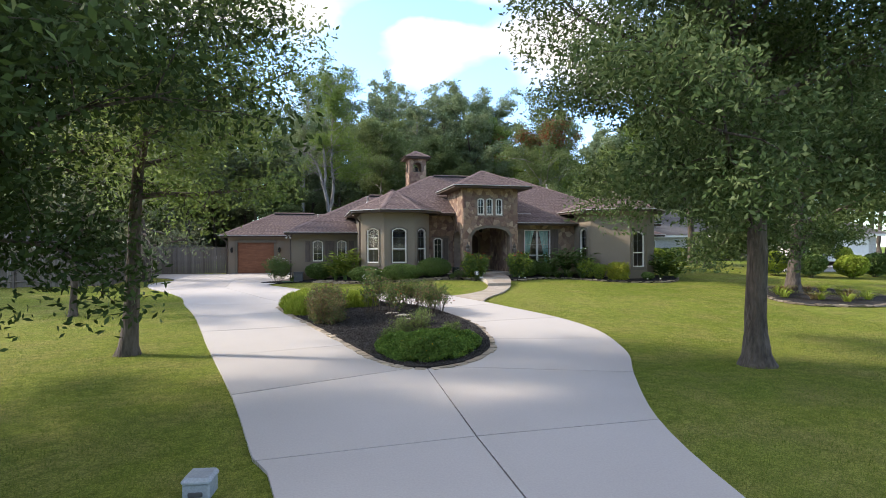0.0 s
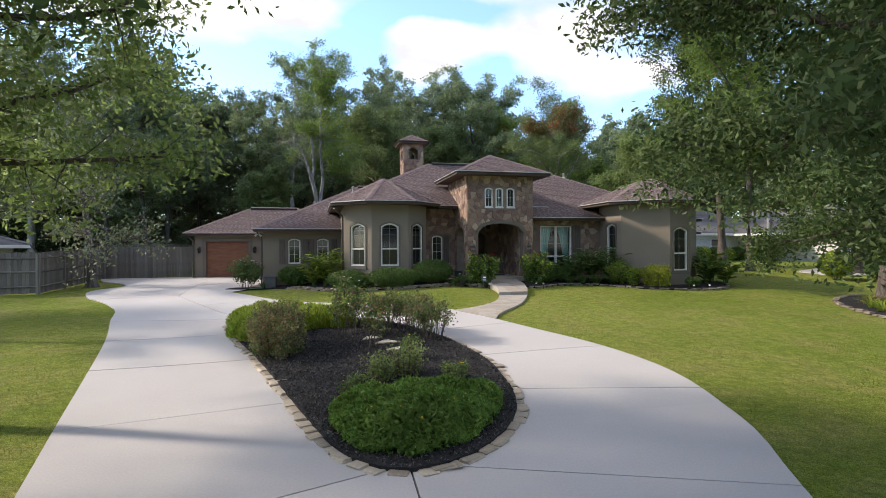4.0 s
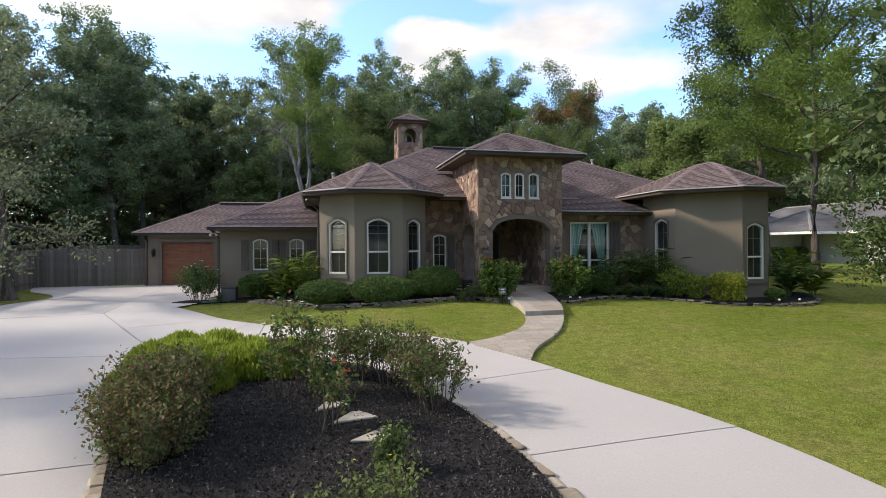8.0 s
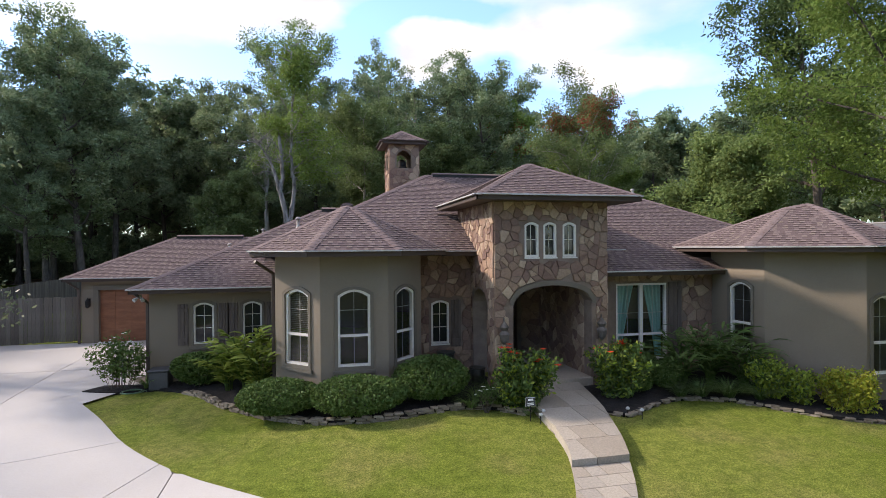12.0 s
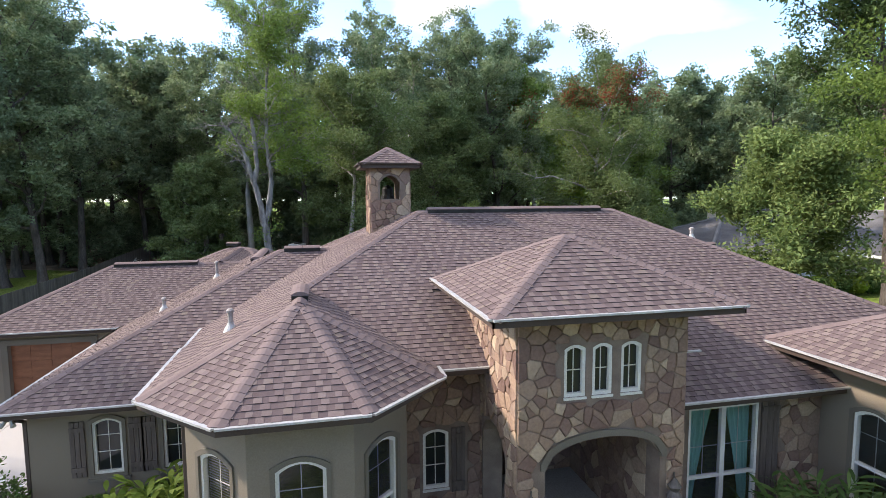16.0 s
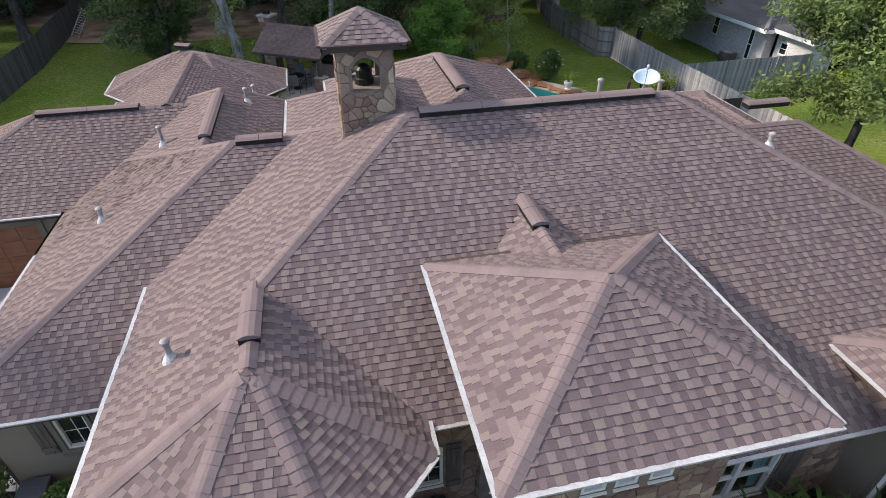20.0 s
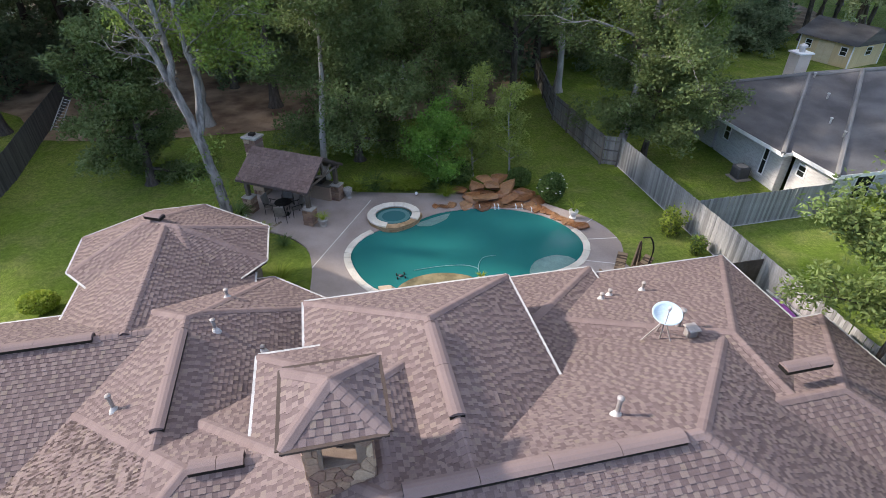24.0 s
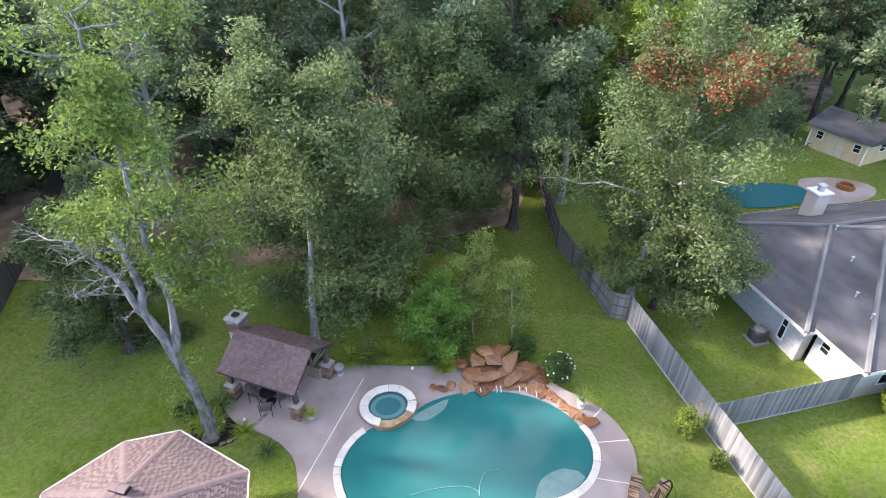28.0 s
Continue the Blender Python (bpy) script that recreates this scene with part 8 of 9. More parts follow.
WHITEPOT = surf("white_glazed_pot", (0.6, 0.58, 0.54), (0.7, 0.68, 0.64), 3, 0.4, 20, 0.1)
GREYPOT = surf("grey_stone_urn", (0.28, 0.27, 0.25), (0.38, 0.36, 0.33), 5, 0.85, 20, 0.3)
pot(18.95, 51.2, 0.5, 0.45, WHITEPOT, "white planter with a spiky green plant", 0.9)
pot(7.85, 55.7, 0.5, 0.6, GREYPOT, "grey stone urn beside the pavilion")
pot(6.4, 53.1, 0.5, 0.4, GREYPOT, "grey planter with a leafy fern", 0.6)
pot(12.9, 47.0, 0.35, 0.3, GREYPOT, "small grey pot on the pool edge", 0.35)
# folded umbrella and seats
CANV = surf("striped_canvas", (0.055, 0.036, 0.024), (0.2, 0.145, 0.095), 2.2, 0.85, 20, 0.2, stretch=(0.3, 6, 0.3), lo=0.48, hi=0.52)
um = thing("cantilever_umbrella", (19.6, 45.6, 1.05), "folded striped cantilever umbrella with a curved dark arm", "umbrella")
part("base", blk(19.3, 45.3, 1.06, 19.9, 45.9, 1.14, 0.02), DARK_METAL, um)
arc = [(19.6, 45.6, 1.14), (19.95, 45.75, 1.9), (19.95, 45.7, 2.7), (19.6, 45.6, 3.35), (19.15, 45.45, 3.5)]
vs, fs = [], []
arc = spline(arc, 0.25)
tube(vs, fs, arc, [0.035] * len(arc), 8)
part("arm", mesh_of("arm", vs, fs, DARK_METAL, True), None, um)
bm = lathe(bmesh.new(), [(0.02, 2.3), (0.07, 2.2), (0.13, 1.6), (0.2, 0.8), (0.26, 0.25), (0.2, 0.2)], (19.05, 45.4, 1.1), 14)
for i, v in enumerate(bm.verts):
    if i % 2:
        v.co.x = 19.05 + (v.co.x - 19.05) * 0.6
        v.co.y = 45.4 + (v.co.y - 45.4) * 0.6
part("canopy", bm, CANV, um, "folded striped canvas")


def lounger(x, y, a, mt, label, group):
    t = thing("sun_lounger", (0, 0, 0), label, "lounger", group)
    part("mattress", blk(-0.3, -0.9, 0.32, 0.3, 0.35, 0.42, 0.03), mt, t)
    part("backrest", blk(-0.3, 0.0, 0.0, 0.3, 0.7, 0.1, 0.03, Matrix.Translation((0, 0.36, 0.33)) @ pose(0, 0, 0, 38, 0, 0)), mt, t)
    for sx_ in (-0.27, 0.27):
        part("side_rail", rod(bmesh.new(), (sx_, -0.9, 0.29), (sx_, 0.4, 0.29), 0.022), DARK_METAL, t)
        for sy_ in (-0.8, 0.3):
            part("leg", rod(bmesh.new(), (sx_, sy_, 0), (sx_, sy_, 0.29), 0.02), DARK_METAL, t)
    t.matrix_basis = pose(x, y, 1.055, 0, 0, a)
    return t


ORANGE = surf("orange_cushion", (0.3, 0.085, 0.045), (0.38, 0.115, 0.06), 3, 0.85, 30, 0.15)
lo_ = lounger(6.25, 46.45, 60, ORANGE, "low rust-red cushioned chair on the patio", "low patio chairs")
lo_.matrix_basis = pose(6.35, 46.1, 1.055, 0, 0, 60) @ Matrix.Diagonal((0.7, 0.5, 0.8, 1))
copy_thing(lo_, pose(7.1, 45.4, 1.055, 0, 0, 60)).matrix_basis = pose(7.1, 45.4, 1.055, 0, 0, 60) @ Matrix.Diagonal((0.7, 0.5, 0.8, 1))
lo2 = lounger(19.0, 46.75, -35, CANV, "brown striped lounge chair beside the umbrella", "striped loungers")
lo2.matrix_basis = pose(19.1, 46.5, 1.055, 0, 0, -35) @ Matrix.Scale(0.74, 4)
for x, y, a in ((18.45, 45.75, 75), (19.95, 46.2, -60)):
    copy_thing(lo2, pose(x, y, 1.055, 0, 0, a)).matrix_basis = pose(x, y, 1.055, 0, 0, a) @ Matrix.Scale(0.74, 4)

# planting round the pool
for i, (x, y, n, l) in enumerate(((8.5, 56.4, 120, 0.9), (9.4, 56.35, 140, 1.0), (10.4, 56.3, 140, 1.0), (11.2, 56.0, 120, 0.9), (20.3, 45.4, 90, 0.8), (4.4, 48.6, 110, 0.9), (11.8, 56.0, 100, 0.8), (12.6, 55.6, 110, 0.8), (13.1, 54.9, 100, 0.7), (1.9, 53.6, 120, 0.9), (2.2, 54.8, 120, 0.9), (1.3, 54.3, 110, 0.9), (3.4, 53.0, 80, 0.6), (4.5, 51.8, 60, 0.5), (4.9, 46.6, 110, 0.9), (5.0, 45.6, 110, 0.9), (4.7, 47.6, 100, 0.8), (11.9, 45.9, 80, 0.4), (14.6, 46.1, 90, 0.45))):
    clump("strap_plant", x, y, int(n * 1.7), l * 1.35, 0.045, LEAF_SHRUB if i % 3 == 1 or i > 16 else LEAF_LIME, 400 + i, "clump of strap-leaved plants by the patio", 1.15, 0.18)
shrub("gardenia", 18.45, 53.0, 1.5, 1.4, 1.7, 9000, 0.07, LEAF_SHRUB, 420, "dark shrub dotted with white blooms beside the rocks", 0.6, 0.1, FLOWER_WHITE, 20, bsize=0.055)
twig_bush("small_shrub", 23.0, 48.9, 1.1, 1.1, 1.25, 30, 2600, 0.06, [LEAF_LIME, LEAF_SHRUB], 421, "small light airy shrub beside the fence", 0.1)
twig_bush("small_shrub", 23.3, 47.0, 0.8, 0.8, 0.8, 22, 1400, 0.06, [LEAF_SHRUB, LEAF_LIME], 422, "small loose shrub beside the fence", 0.1)
for i, (x, y, w, h) in enumerate(((0.8, 54.6, 1.1, 0.8), (-3.5, 46.2, 1.8, 1.3), (-4.6, 45.9, 1.5, 1.1), (14.0, 56.2, 1.8, 1.4), (17.4, 55.2, 1.4, 1.0))):
    shrub("garden_shrub", x, y, w, w, h, 3200, 0.085, LEAF_SHRUB if i != 1 else LEAF_LIME, 430 + i, "rounded green garden shrub", 0.6, 0.05)

# boats and gate by the side fence
for i, (x, y, col, lab) in enumerate(((23.62, 41.75, (0.6, 0.02, 0.36), "magenta kayak leaning by the fence"), (23.38, 42.0, (0.03, 0.42, 0.62), "turquoise kayak leaning by the fence"), (23.82, 42.0, (0.45, 0.12, 0.5), "pale violet float leaning by the fence"))):
    me = boulder(0.55, 2.6, 0.4, 500 + i, surf("boat_plastic", col, tuple(c_ * 0.85 for c_ in col), 1, 0.4, 10, 0.05))
    o = part("kayak", me)
    tagged(o, lab, "kayak")
    o.matrix_basis = pose(x, y, (1.62, 1.32, 1.6)[i], 4, 50, 5)
paddle = thing("paddle", (23.6, 41.9, 1.9), "pair of white paddles laid over the kayaks", "paddle")
for dx in (0.0, 0.07):
    part("shaft", rod(bmesh.new(), (23.5 + dx, 43.0, 1.98), (23.72 + dx, 40.7, 1.98), 0.018, 0.018, 8), WHITEPOT, paddle)
gate = thing("side_gate", (23.0, 44.0, 1.0), "dark board gate closing the side yard", "gate")
for i in range(13):
    part("board", blk(21.9 + 0.155 * i, 43.98, 1.02, 22.045 + 0.155 * i, 44.01, 2.75), TIMBER, gate)
part("rail", blk(21.9, 44.012, 2.3, 23.9, 44.05, 2.4), TIMBER, gate)

# bed at the foot of the bare tree
BED_T = spline([(1.0, 54.8), (1.2, 53.2), (2.5, 52.6), (3.7, 53.3), (4.3, 54.0), (3.1, 54.9), (2.3, 55.2)], 0.4, True)
bed_t = sheet("tree_bed", BED_T, 0.03, MULCH, None, 0.08)
tagged(bed_t, "small mulched bed round the bare tree with a stone edge", "flower bed", kind="structure")
border([(2.3, 52.65), (2.9, 52.8), (3.7, 53.3), (4.25, 53.9)], bed_t, 1, False, 0.0, 15)
for i, (x, y) in enumerate(((2.23, 53.5), (2.45, 53.8), (3.38, 53.7), (2.55, 54.7), (11.5, 55.2))):
    t = thing("globe_light", (x, y, 1.0), "small white globe light in the bed", "lamp", "globe lights")
    part("stake", rod(bmesh.new(), (x, y, 0.98), (x, y, 1.12), 0.012), DARK_METAL, t)
    part("globe", lathe(bmesh.new(), [(0.03, 0), (0.08, 0.05), (0.085, 0.1), (0.05, 0.16), (0.015, 0.175)], (x, y, 1.11), 12), SIGNW, t)
shrub("garden_shrub", -4.9, 49.0, 1.5, 1.3, 0.9, 3400, 0.07, LEAF_LIME, 440, "light green shrub beside the octagonal room", 0.5, 0.05)

# ---- neighbouring houses ----
GREYSH = surf("grey_shingle", (0.065, 0.062, 0.065), (0.125, 0.12, 0.122), 0.35, 0.9, 14, 0.5, 0.02, stretch=(1, 1, 6))
GREYCAP = surf("grey_ridge_cap", (0.15, 0.145, 0.14), (0.2, 0.195, 0.19), 1, 0.9)
BRICKW = bpy.data.materials.new("pale_brick")
BRICKW.use_nodes = True
_n, _l = BRICKW.node_tree.nodes, BRICKW.node_tree.links
_tc, _sep, _cmb, _add, _br = _n.new("ShaderNodeTexCoord"), _n.new("ShaderNodeSeparateXYZ"), _n.new("ShaderNodeCombineXYZ"), _n.new("ShaderNodeMath"), _n.new("ShaderNodeTexBrick")
_l.new(_tc.outputs["Object"], _sep.inputs[0])
_l.new(_sep.outputs[0], _add.inputs[0])
_l.new(_sep.outputs[1], _add.inputs[1])
_l.new(_add.outputs[0], _cmb.inputs[0])
_l.new(_sep.outputs[2], _cmb.inputs[1])
_l.new(_cmb.outputs[0], _br.inputs["Vector"])
_br.inputs["Scale"].default_value, _br.inputs["Brick Width"].default_value, _br.inputs["Row Height"].default_value = 1.0, 0.22, 0.075
_br.inputs["Mortar Size"].default_value = 0.006
_br.inputs["Color1"].default_value, _br.inputs["Color2"].default_value, _br.inputs["Mortar"].default_value = (0.5, 0.485, 0.47, 1), (0.38, 0.36, 0.345, 1), (0.56, 0.55, 0.535, 1)
_l.new(_br.outputs["Color"], _n["Principled BSDF"].inputs["Base Color"])
_n["Principled BSDF"].inputs["Roughness"].default_value = 0.9
TAN = surf("tan_siding", (0.55, 0.42, 0.24), (0.62, 0.48, 0.28), 1, 0.8, 30, 0.15, stretch=(6, 6, 0.4))
WHITE = surf("white_trim", (0.7, 0.69, 0.67), (0.78, 0.77, 0.75), 2, 0.6)


def plain_roof(owner, poly, ze, slopes, mt=None, cap=None):
    body(poly, ze, slopes)
    bd = BODIES.pop()
    for i, pl in planes(bd):
        part("roof_plane", mesh_of("roof_plane", [(x, y, plane_z(bd, i, x, y)) for x, y in pl], [list(range(len(pl)))], mt or GREYSH), None, owner)
    pl = planes(bd)
    for a in range(len(pl)):
        for b in range(a + 1, len(pl)):
            com = [p for p in pl[a][1] if any(math.hypot(p[0] - q[0], p[1] - q[1]) < 1e-3 for q in pl[b][1])]
            if len(com) >= 2:
                A, B = max(((p, q) for p in com for q in com), key=lambda g: math.hypot(g[0][0] - g[1][0], g[0][1] - g[1][1]))
                bm = bmesh.new()
                rod(bm, (*A, plane_z(bd, pl[a][0], *A) + 0.0), (*B, plane_z(bd, pl[a][0], *B) + 0.0), 0.13, 0.13, 6)
                part("ridge_cap", bm, cap or GREYCAP, owner, "paler row of ridge caps")
    n = len(poly)
    for i in range(n):
        a, b = poly[i], poly[(i + 1) % n]
        es = bd[2][i]
        if es[4]:
            ln = math.hypot(b[0] - a[0], b[1] - a[1])
            vs = [(p[0] + es[2] * o, p[1] + es[3] * o, ze + z) for p in (a, b) for o, z in ((-0.02, -0.2), (-0.02, -0.004), (0.05, -0.004), (0.05, -0.2))]
            part("fascia", mesh_of("fascia", vs, [(0, 4, 5, 1), (1, 5, 6, 2), (2, 6, 7, 3), (3, 7, 4, 0), (0, 1, 2, 3), (4, 7, 6, 5)], WHITE), None, owner, "white fascia board")
    part("soffit", mesh_of("soffit", [(x, y, ze - 0.19) for x, y in poly], [list(range(n))], WHITE), None, owner)


def plain_window(owner, face, u0, u1, z0, z1, nm="window"):
    w = part(nm, ring(face, arch_line(u0, u1, z0, z1, 0), arch_line(u0 + 0.07, u1 - 0.07, z0 + 0.07, z1 - 0.07, 0), -0.02, 0.03, "window_frame", WHITE), None, owner, "white-framed window")
    part("pane", mesh_of("pane", [face.at(u, z, 0.008) for u, z in arch_line(u0 + 0.06, u1 - 0.06, z0 + 0.06, z1 - 0.06, 0)], [(0, 1, 2, 3)], PANE), None, w)
    vs, fs = [], []
    prism(vs, fs, face, [(u0 + 0.07, (z0 + z1) / 2 - 0.02), (u1 - 0.07, (z0 + z1) / 2 - 0.02), (u1 - 0.07, (z0 + z1) / 2 + 0.02), (u0 + 0.07, (z0 + z1) / 2 + 0.02)], 0.009, 0.025)
    part("rail", mesh_of("rail", vs, fs, WHITE), None, w)


nb = thing("neighbour_house", (38, 54, 1.0), "pale brick neighbouring house with a dark grey hipped roof", "house")


def nb_wall(a, b, z1=3.45):
    f = Face(a, b)
    vs, fs = [], []
    prism(vs, fs, f, [(0, 0.2), (f.ln, 0.2), (f.ln, z1), (0, z1)], -0.2, 0)
    part("wall", mesh_of("wall", vs, fs, BRICKW), None, nb)
    return f


f = nb_wall((31.5, 57.5), (31.2, 51.7))
plain_window(nb, f, 0.6, 1.2, 2.0, 3.1)
plain_window(nb, f, 4.3, 4.75, 1.4, 3.2)
f = nb_wall((31.2, 51.72), (31.75, 51.7))
f = nb_wall((31.75, 51.5), (31.75, 48.9))
plain_window(nb, f, 0.35, 0.95, 2.2, 2.9)
f = nb_wall((31.95, 48.92), (44.0, 48.9))
plain_window(nb, f, 1.2, 2.4, 1.7, 3.1)
plain_window(nb, f, 6.0, 7.2, 1.7, 3.1)
nb_wall((44.0, 48.7), (44.0, 41.2))
f = nb_wall((44.02, 41.0), (53.0, 41.0))
plain_window(nb, f, 1.0, 2.0, 1.7, 3.0)
vs, fs = [], []
prism(vs, fs, f, [(3.2, 0.8), (8.0, 0.8), (8.0, 3.0), (3.2, 3.0)], 0.005, 0.04)
gd = part("garage_door", mesh_of("garage_door", vs, fs, WHITE), None, nb, "white sectional garage door")
for j in range(4):
    vs, fs = [], []
    prism(vs, fs, f, [(3.25, 0.86 + 0.54 * j), (7.95, 0.86 + 0.54 * j), (7.95, 1.34 + 0.54 * j), (3.25, 1.34 + 0.54 * j)], 0.041, 0.055)
    part("panel", mesh_of("panel", vs, fs, WHITE), None, gd)
nb_wall((53.0, 41.2), (53.0, 60.0))
nb_wall((53.0, 61.0), (31.5, 61.0))
nb_wall((31.5, 60.8), (31.5, 57.7))
plain_roof(nb, [(31.1, 48.3), (47.0, 48.3), (47.0, 61.6), (31.1, 61.6)], 3.6, 0.42)
plain_roof(nb, [(30.5, 51.2), (42.0, 51.2), (42.0, 62.0), (30.5, 62.0)], 3.55, [0.42, None, 0.42, 0.42])
plain_roof(nb, [(43.4, 40.3), (53.6, 40.3), (53.6, 60.0), (43.4, 60.0)], 3.6, 0.5)
plain_roof(nb, [(40.0, 44.3), (48.0, 44.3), (48.0, 52.0), (40.0, 52.0)], 3.55, 0.5)
ch = part("chimney", blk(37.35, 59.2, 3.0, 38.3, 60.1, 6.15, 0.02), surf("cream_stucco", (0.55, 0.47, 0.38), (0.62, 0.54, 0.45), 1, 0.9), nb, "cream stucco chimney")
part("chimney_cap", blk(37.27, 59.12, 6.152, 38.38, 60.18, 6.25, 0.01), WHITE, ch)
part("flue_cap", lathe(bmesh.new(), [(0.2, 0), (0.2, 0.25), (0.26, 0.27), (0.26, 0.4), (0.05, 0.5)], (37.82, 59.65, 6.25), 12), LEAD, ch)
for x, y in ((35.0, 54.0), (33.6, 52.0), (33.2, 50.6), (36.0, 56.3)):
    z = 3.6 + 0.42 * (x - 31.1)
    part("roof_vent", lathe(bmesh.new(), [(0.05, -0.2), (0.05, 0.25), (0.08, 0.26), (0.08, 0.32)], (x, y, min(z, 6.2)), 8), LEAD, nb)
ac2 = thing("air_conditioner", (30.4, 53.5, 1.0), "grey outdoor air conditioning unit on a pad", "air conditioner")
part("pad", blk(29.9, 53.0, 0.97, 30.9, 54.0, 1.05, 0.01), PATIO, ac2)
part("casing", blk(30.02, 53.12, 1.052, 30.78, 53.88, 1.75, 0.06), AC, ac2)
part("fan_grille", lathe(bmesh.new(), [(0.3, 0), (0.32, 0.02), (0.1, 0.05)], (30.4, 53.5, 1.752), 16), PIPE, ac2)
shed = thing("garden_shed", (56.5, 74, 0.8), "tan wooden garden shed with grey roof and double doors", "shed")
sf = [(53.7, 76.1), (54.85, 71.0), (59.3, 72.0), (58.15, 77.1)]
for i in range(4):
    f = Face(sf[i], sf[(i + 1) % 4])
    vs, fs = [], []
    prism(vs, fs, f, [(0, 0.5), (f.ln, 0.5), (f.ln, 3.1), (0, 3.1)], -0.1, 0)
    part("wall", mesh_of("wall", vs, fs, TAN), None, shed)
    if i == 0:
        plain_window(shed, f, 0.6, 1.3, 1.9, 2.7)
        plain_window(shed, f, 4.1, 4.8, 1.9, 2.7)
        for k in (0, 1):
            vs, fs = [], []
            prism(vs, fs, f, [(1.9 + 0.8 * k, 0.9), (2.65 + 0.8 * k, 0.9), (2.65 + 0.8 * k, 2.85), (1.9 + 0.8 * k, 2.85)], 0.005, 0.05)
            part("door", mesh_of("door", vs, fs, surf("pale_shed_door", (0.55, 0.46, 0.3), (0.6, 0.51, 0.35), 2, 0.8)), None, shed)
    if i == 1:
        plain_window(shed, f, 2.0, 2.9, 1.9, 2.7)
    part("corner_board", rod(bmesh.new(), (*sf[i], 0.5), (*sf[i], 3.1), 0.08, 0.08, 4), WHITE, shed)
ov = [(53.25, 76.5), (54.55, 70.45), (59.85, 71.6), (58.55, 77.65)]
mid = lambda p, q: ((p[0] + q[0]) / 2, (p[1] + q[1]) / 2)
A, B = mid(ov[1], ov[2]), mid(ov[0], ov[3])
vs = [(*ov[0], 3.0), (*ov[1], 3.0), (*A, 4.4), (*B, 4.4), (*ov[2], 3.0), (*ov[3], 3.0)]
part("roof", mesh_of("roof", vs, [(0, 1, 2, 3), (4, 5, 3, 2), (1, 4, 2), (5, 0, 3)], GREYSH), None, shed, "grey shingled gable roof")
# neighbour's pool, drive and beds
o = sheet("neighbour_pool", spline([(38.5, 67.0), (42, 66.0), (45.5, 66.5), (46.5, 68.5), (43.5, 70.0), (39.5, 69.5)], 0.8, True), 0.06, glass("blue_pool_water", (0.025, 0.13, 0.15), 0.06))
tagged(o, "teal water of the neighbour's pool", "pool", kind="structure")
o = sheet("neighbour_patio", spline([(45.8, 65.8), (50.0, 65.5), (52.5, 67.2), (51.0, 69.3), (47.5, 69.8), (46.2, 68.0)], 0.8, True), 0.04, PATIO)
tagged(o, "rounded patio beside the neighbour's pool", "patio", kind="structure")
fp = thing("fire_pit", (50.0, 67.6, 0.9), "round brick fire pit on the neighbour's patio", "fire pit")
part("ring", lathe(bmesh.new(), [(0.7, 0), (0.7, 0.4), (0.5, 0.4), (0.5, 0.1)], (50.0, 67.6, 0.95), 16), ROCK, fp)
o = sheet("neighbour_drive", [(46.5, 40.8), (52.5, 40.8), (52.0, 30.0), (46.0, 10.0), (42.0, 10.0), (40.0, 26.0), (27.5, 27.5), (27.5, 29.6), (41.5, 29.0)], 0.02, CONCRETE, None, 0.05, 4.0)
tagged(o, "pale concrete drive of the neighbouring house", "driveway", kind="structure")
hedge = [(33.5 + 1.3 * i, 47.8) for i in range(8)]
for i, (x, y) in enumerate(hedge + [(33.0, 46.8), (34.6, 46.6), (46.0, 38.5), (27.0, 24.5), (29.0, 23.8), (31.2, 24.2), (26.0, 26.0)]):
    shrub("hedge_shrub", x, y, 1.7, 1.5, 1.3, 2200, 0.10, LEAF_SHRUB if i % 2 else LEAF_LIME, 600 + i, "rounded clipped hedge shrub", 0.9, 0.02, lumps=4)
# house across the western fence
wh = thing("western_house", (-21, 36, 0.5), "low pale house with grey roof behind the fence", "house")
for a, b in (((-28, 33.5), (-16.5, 33.5)), ((-16.5, 33.5), (-16.5, 43)), ((-16.5, 43), (-28, 43)), ((-28, 43), (-28, 33.5))):
    f = Face(a, b)
    vs, fs = [], []
    prism(vs, fs, f, [(0, 0.0), (f.ln, 0.0), (f.ln, 2.6), (0, 2.6)], -0.2, 0)
    part("wall", mesh_of("wall", vs, fs, BRICKW), None, wh)
plain_roof(wh, [(-28.6, 32.9), (-15.9, 32.9), (-15.9, 43.6), (-28.6, 43.6)], 2.7, 0.4)

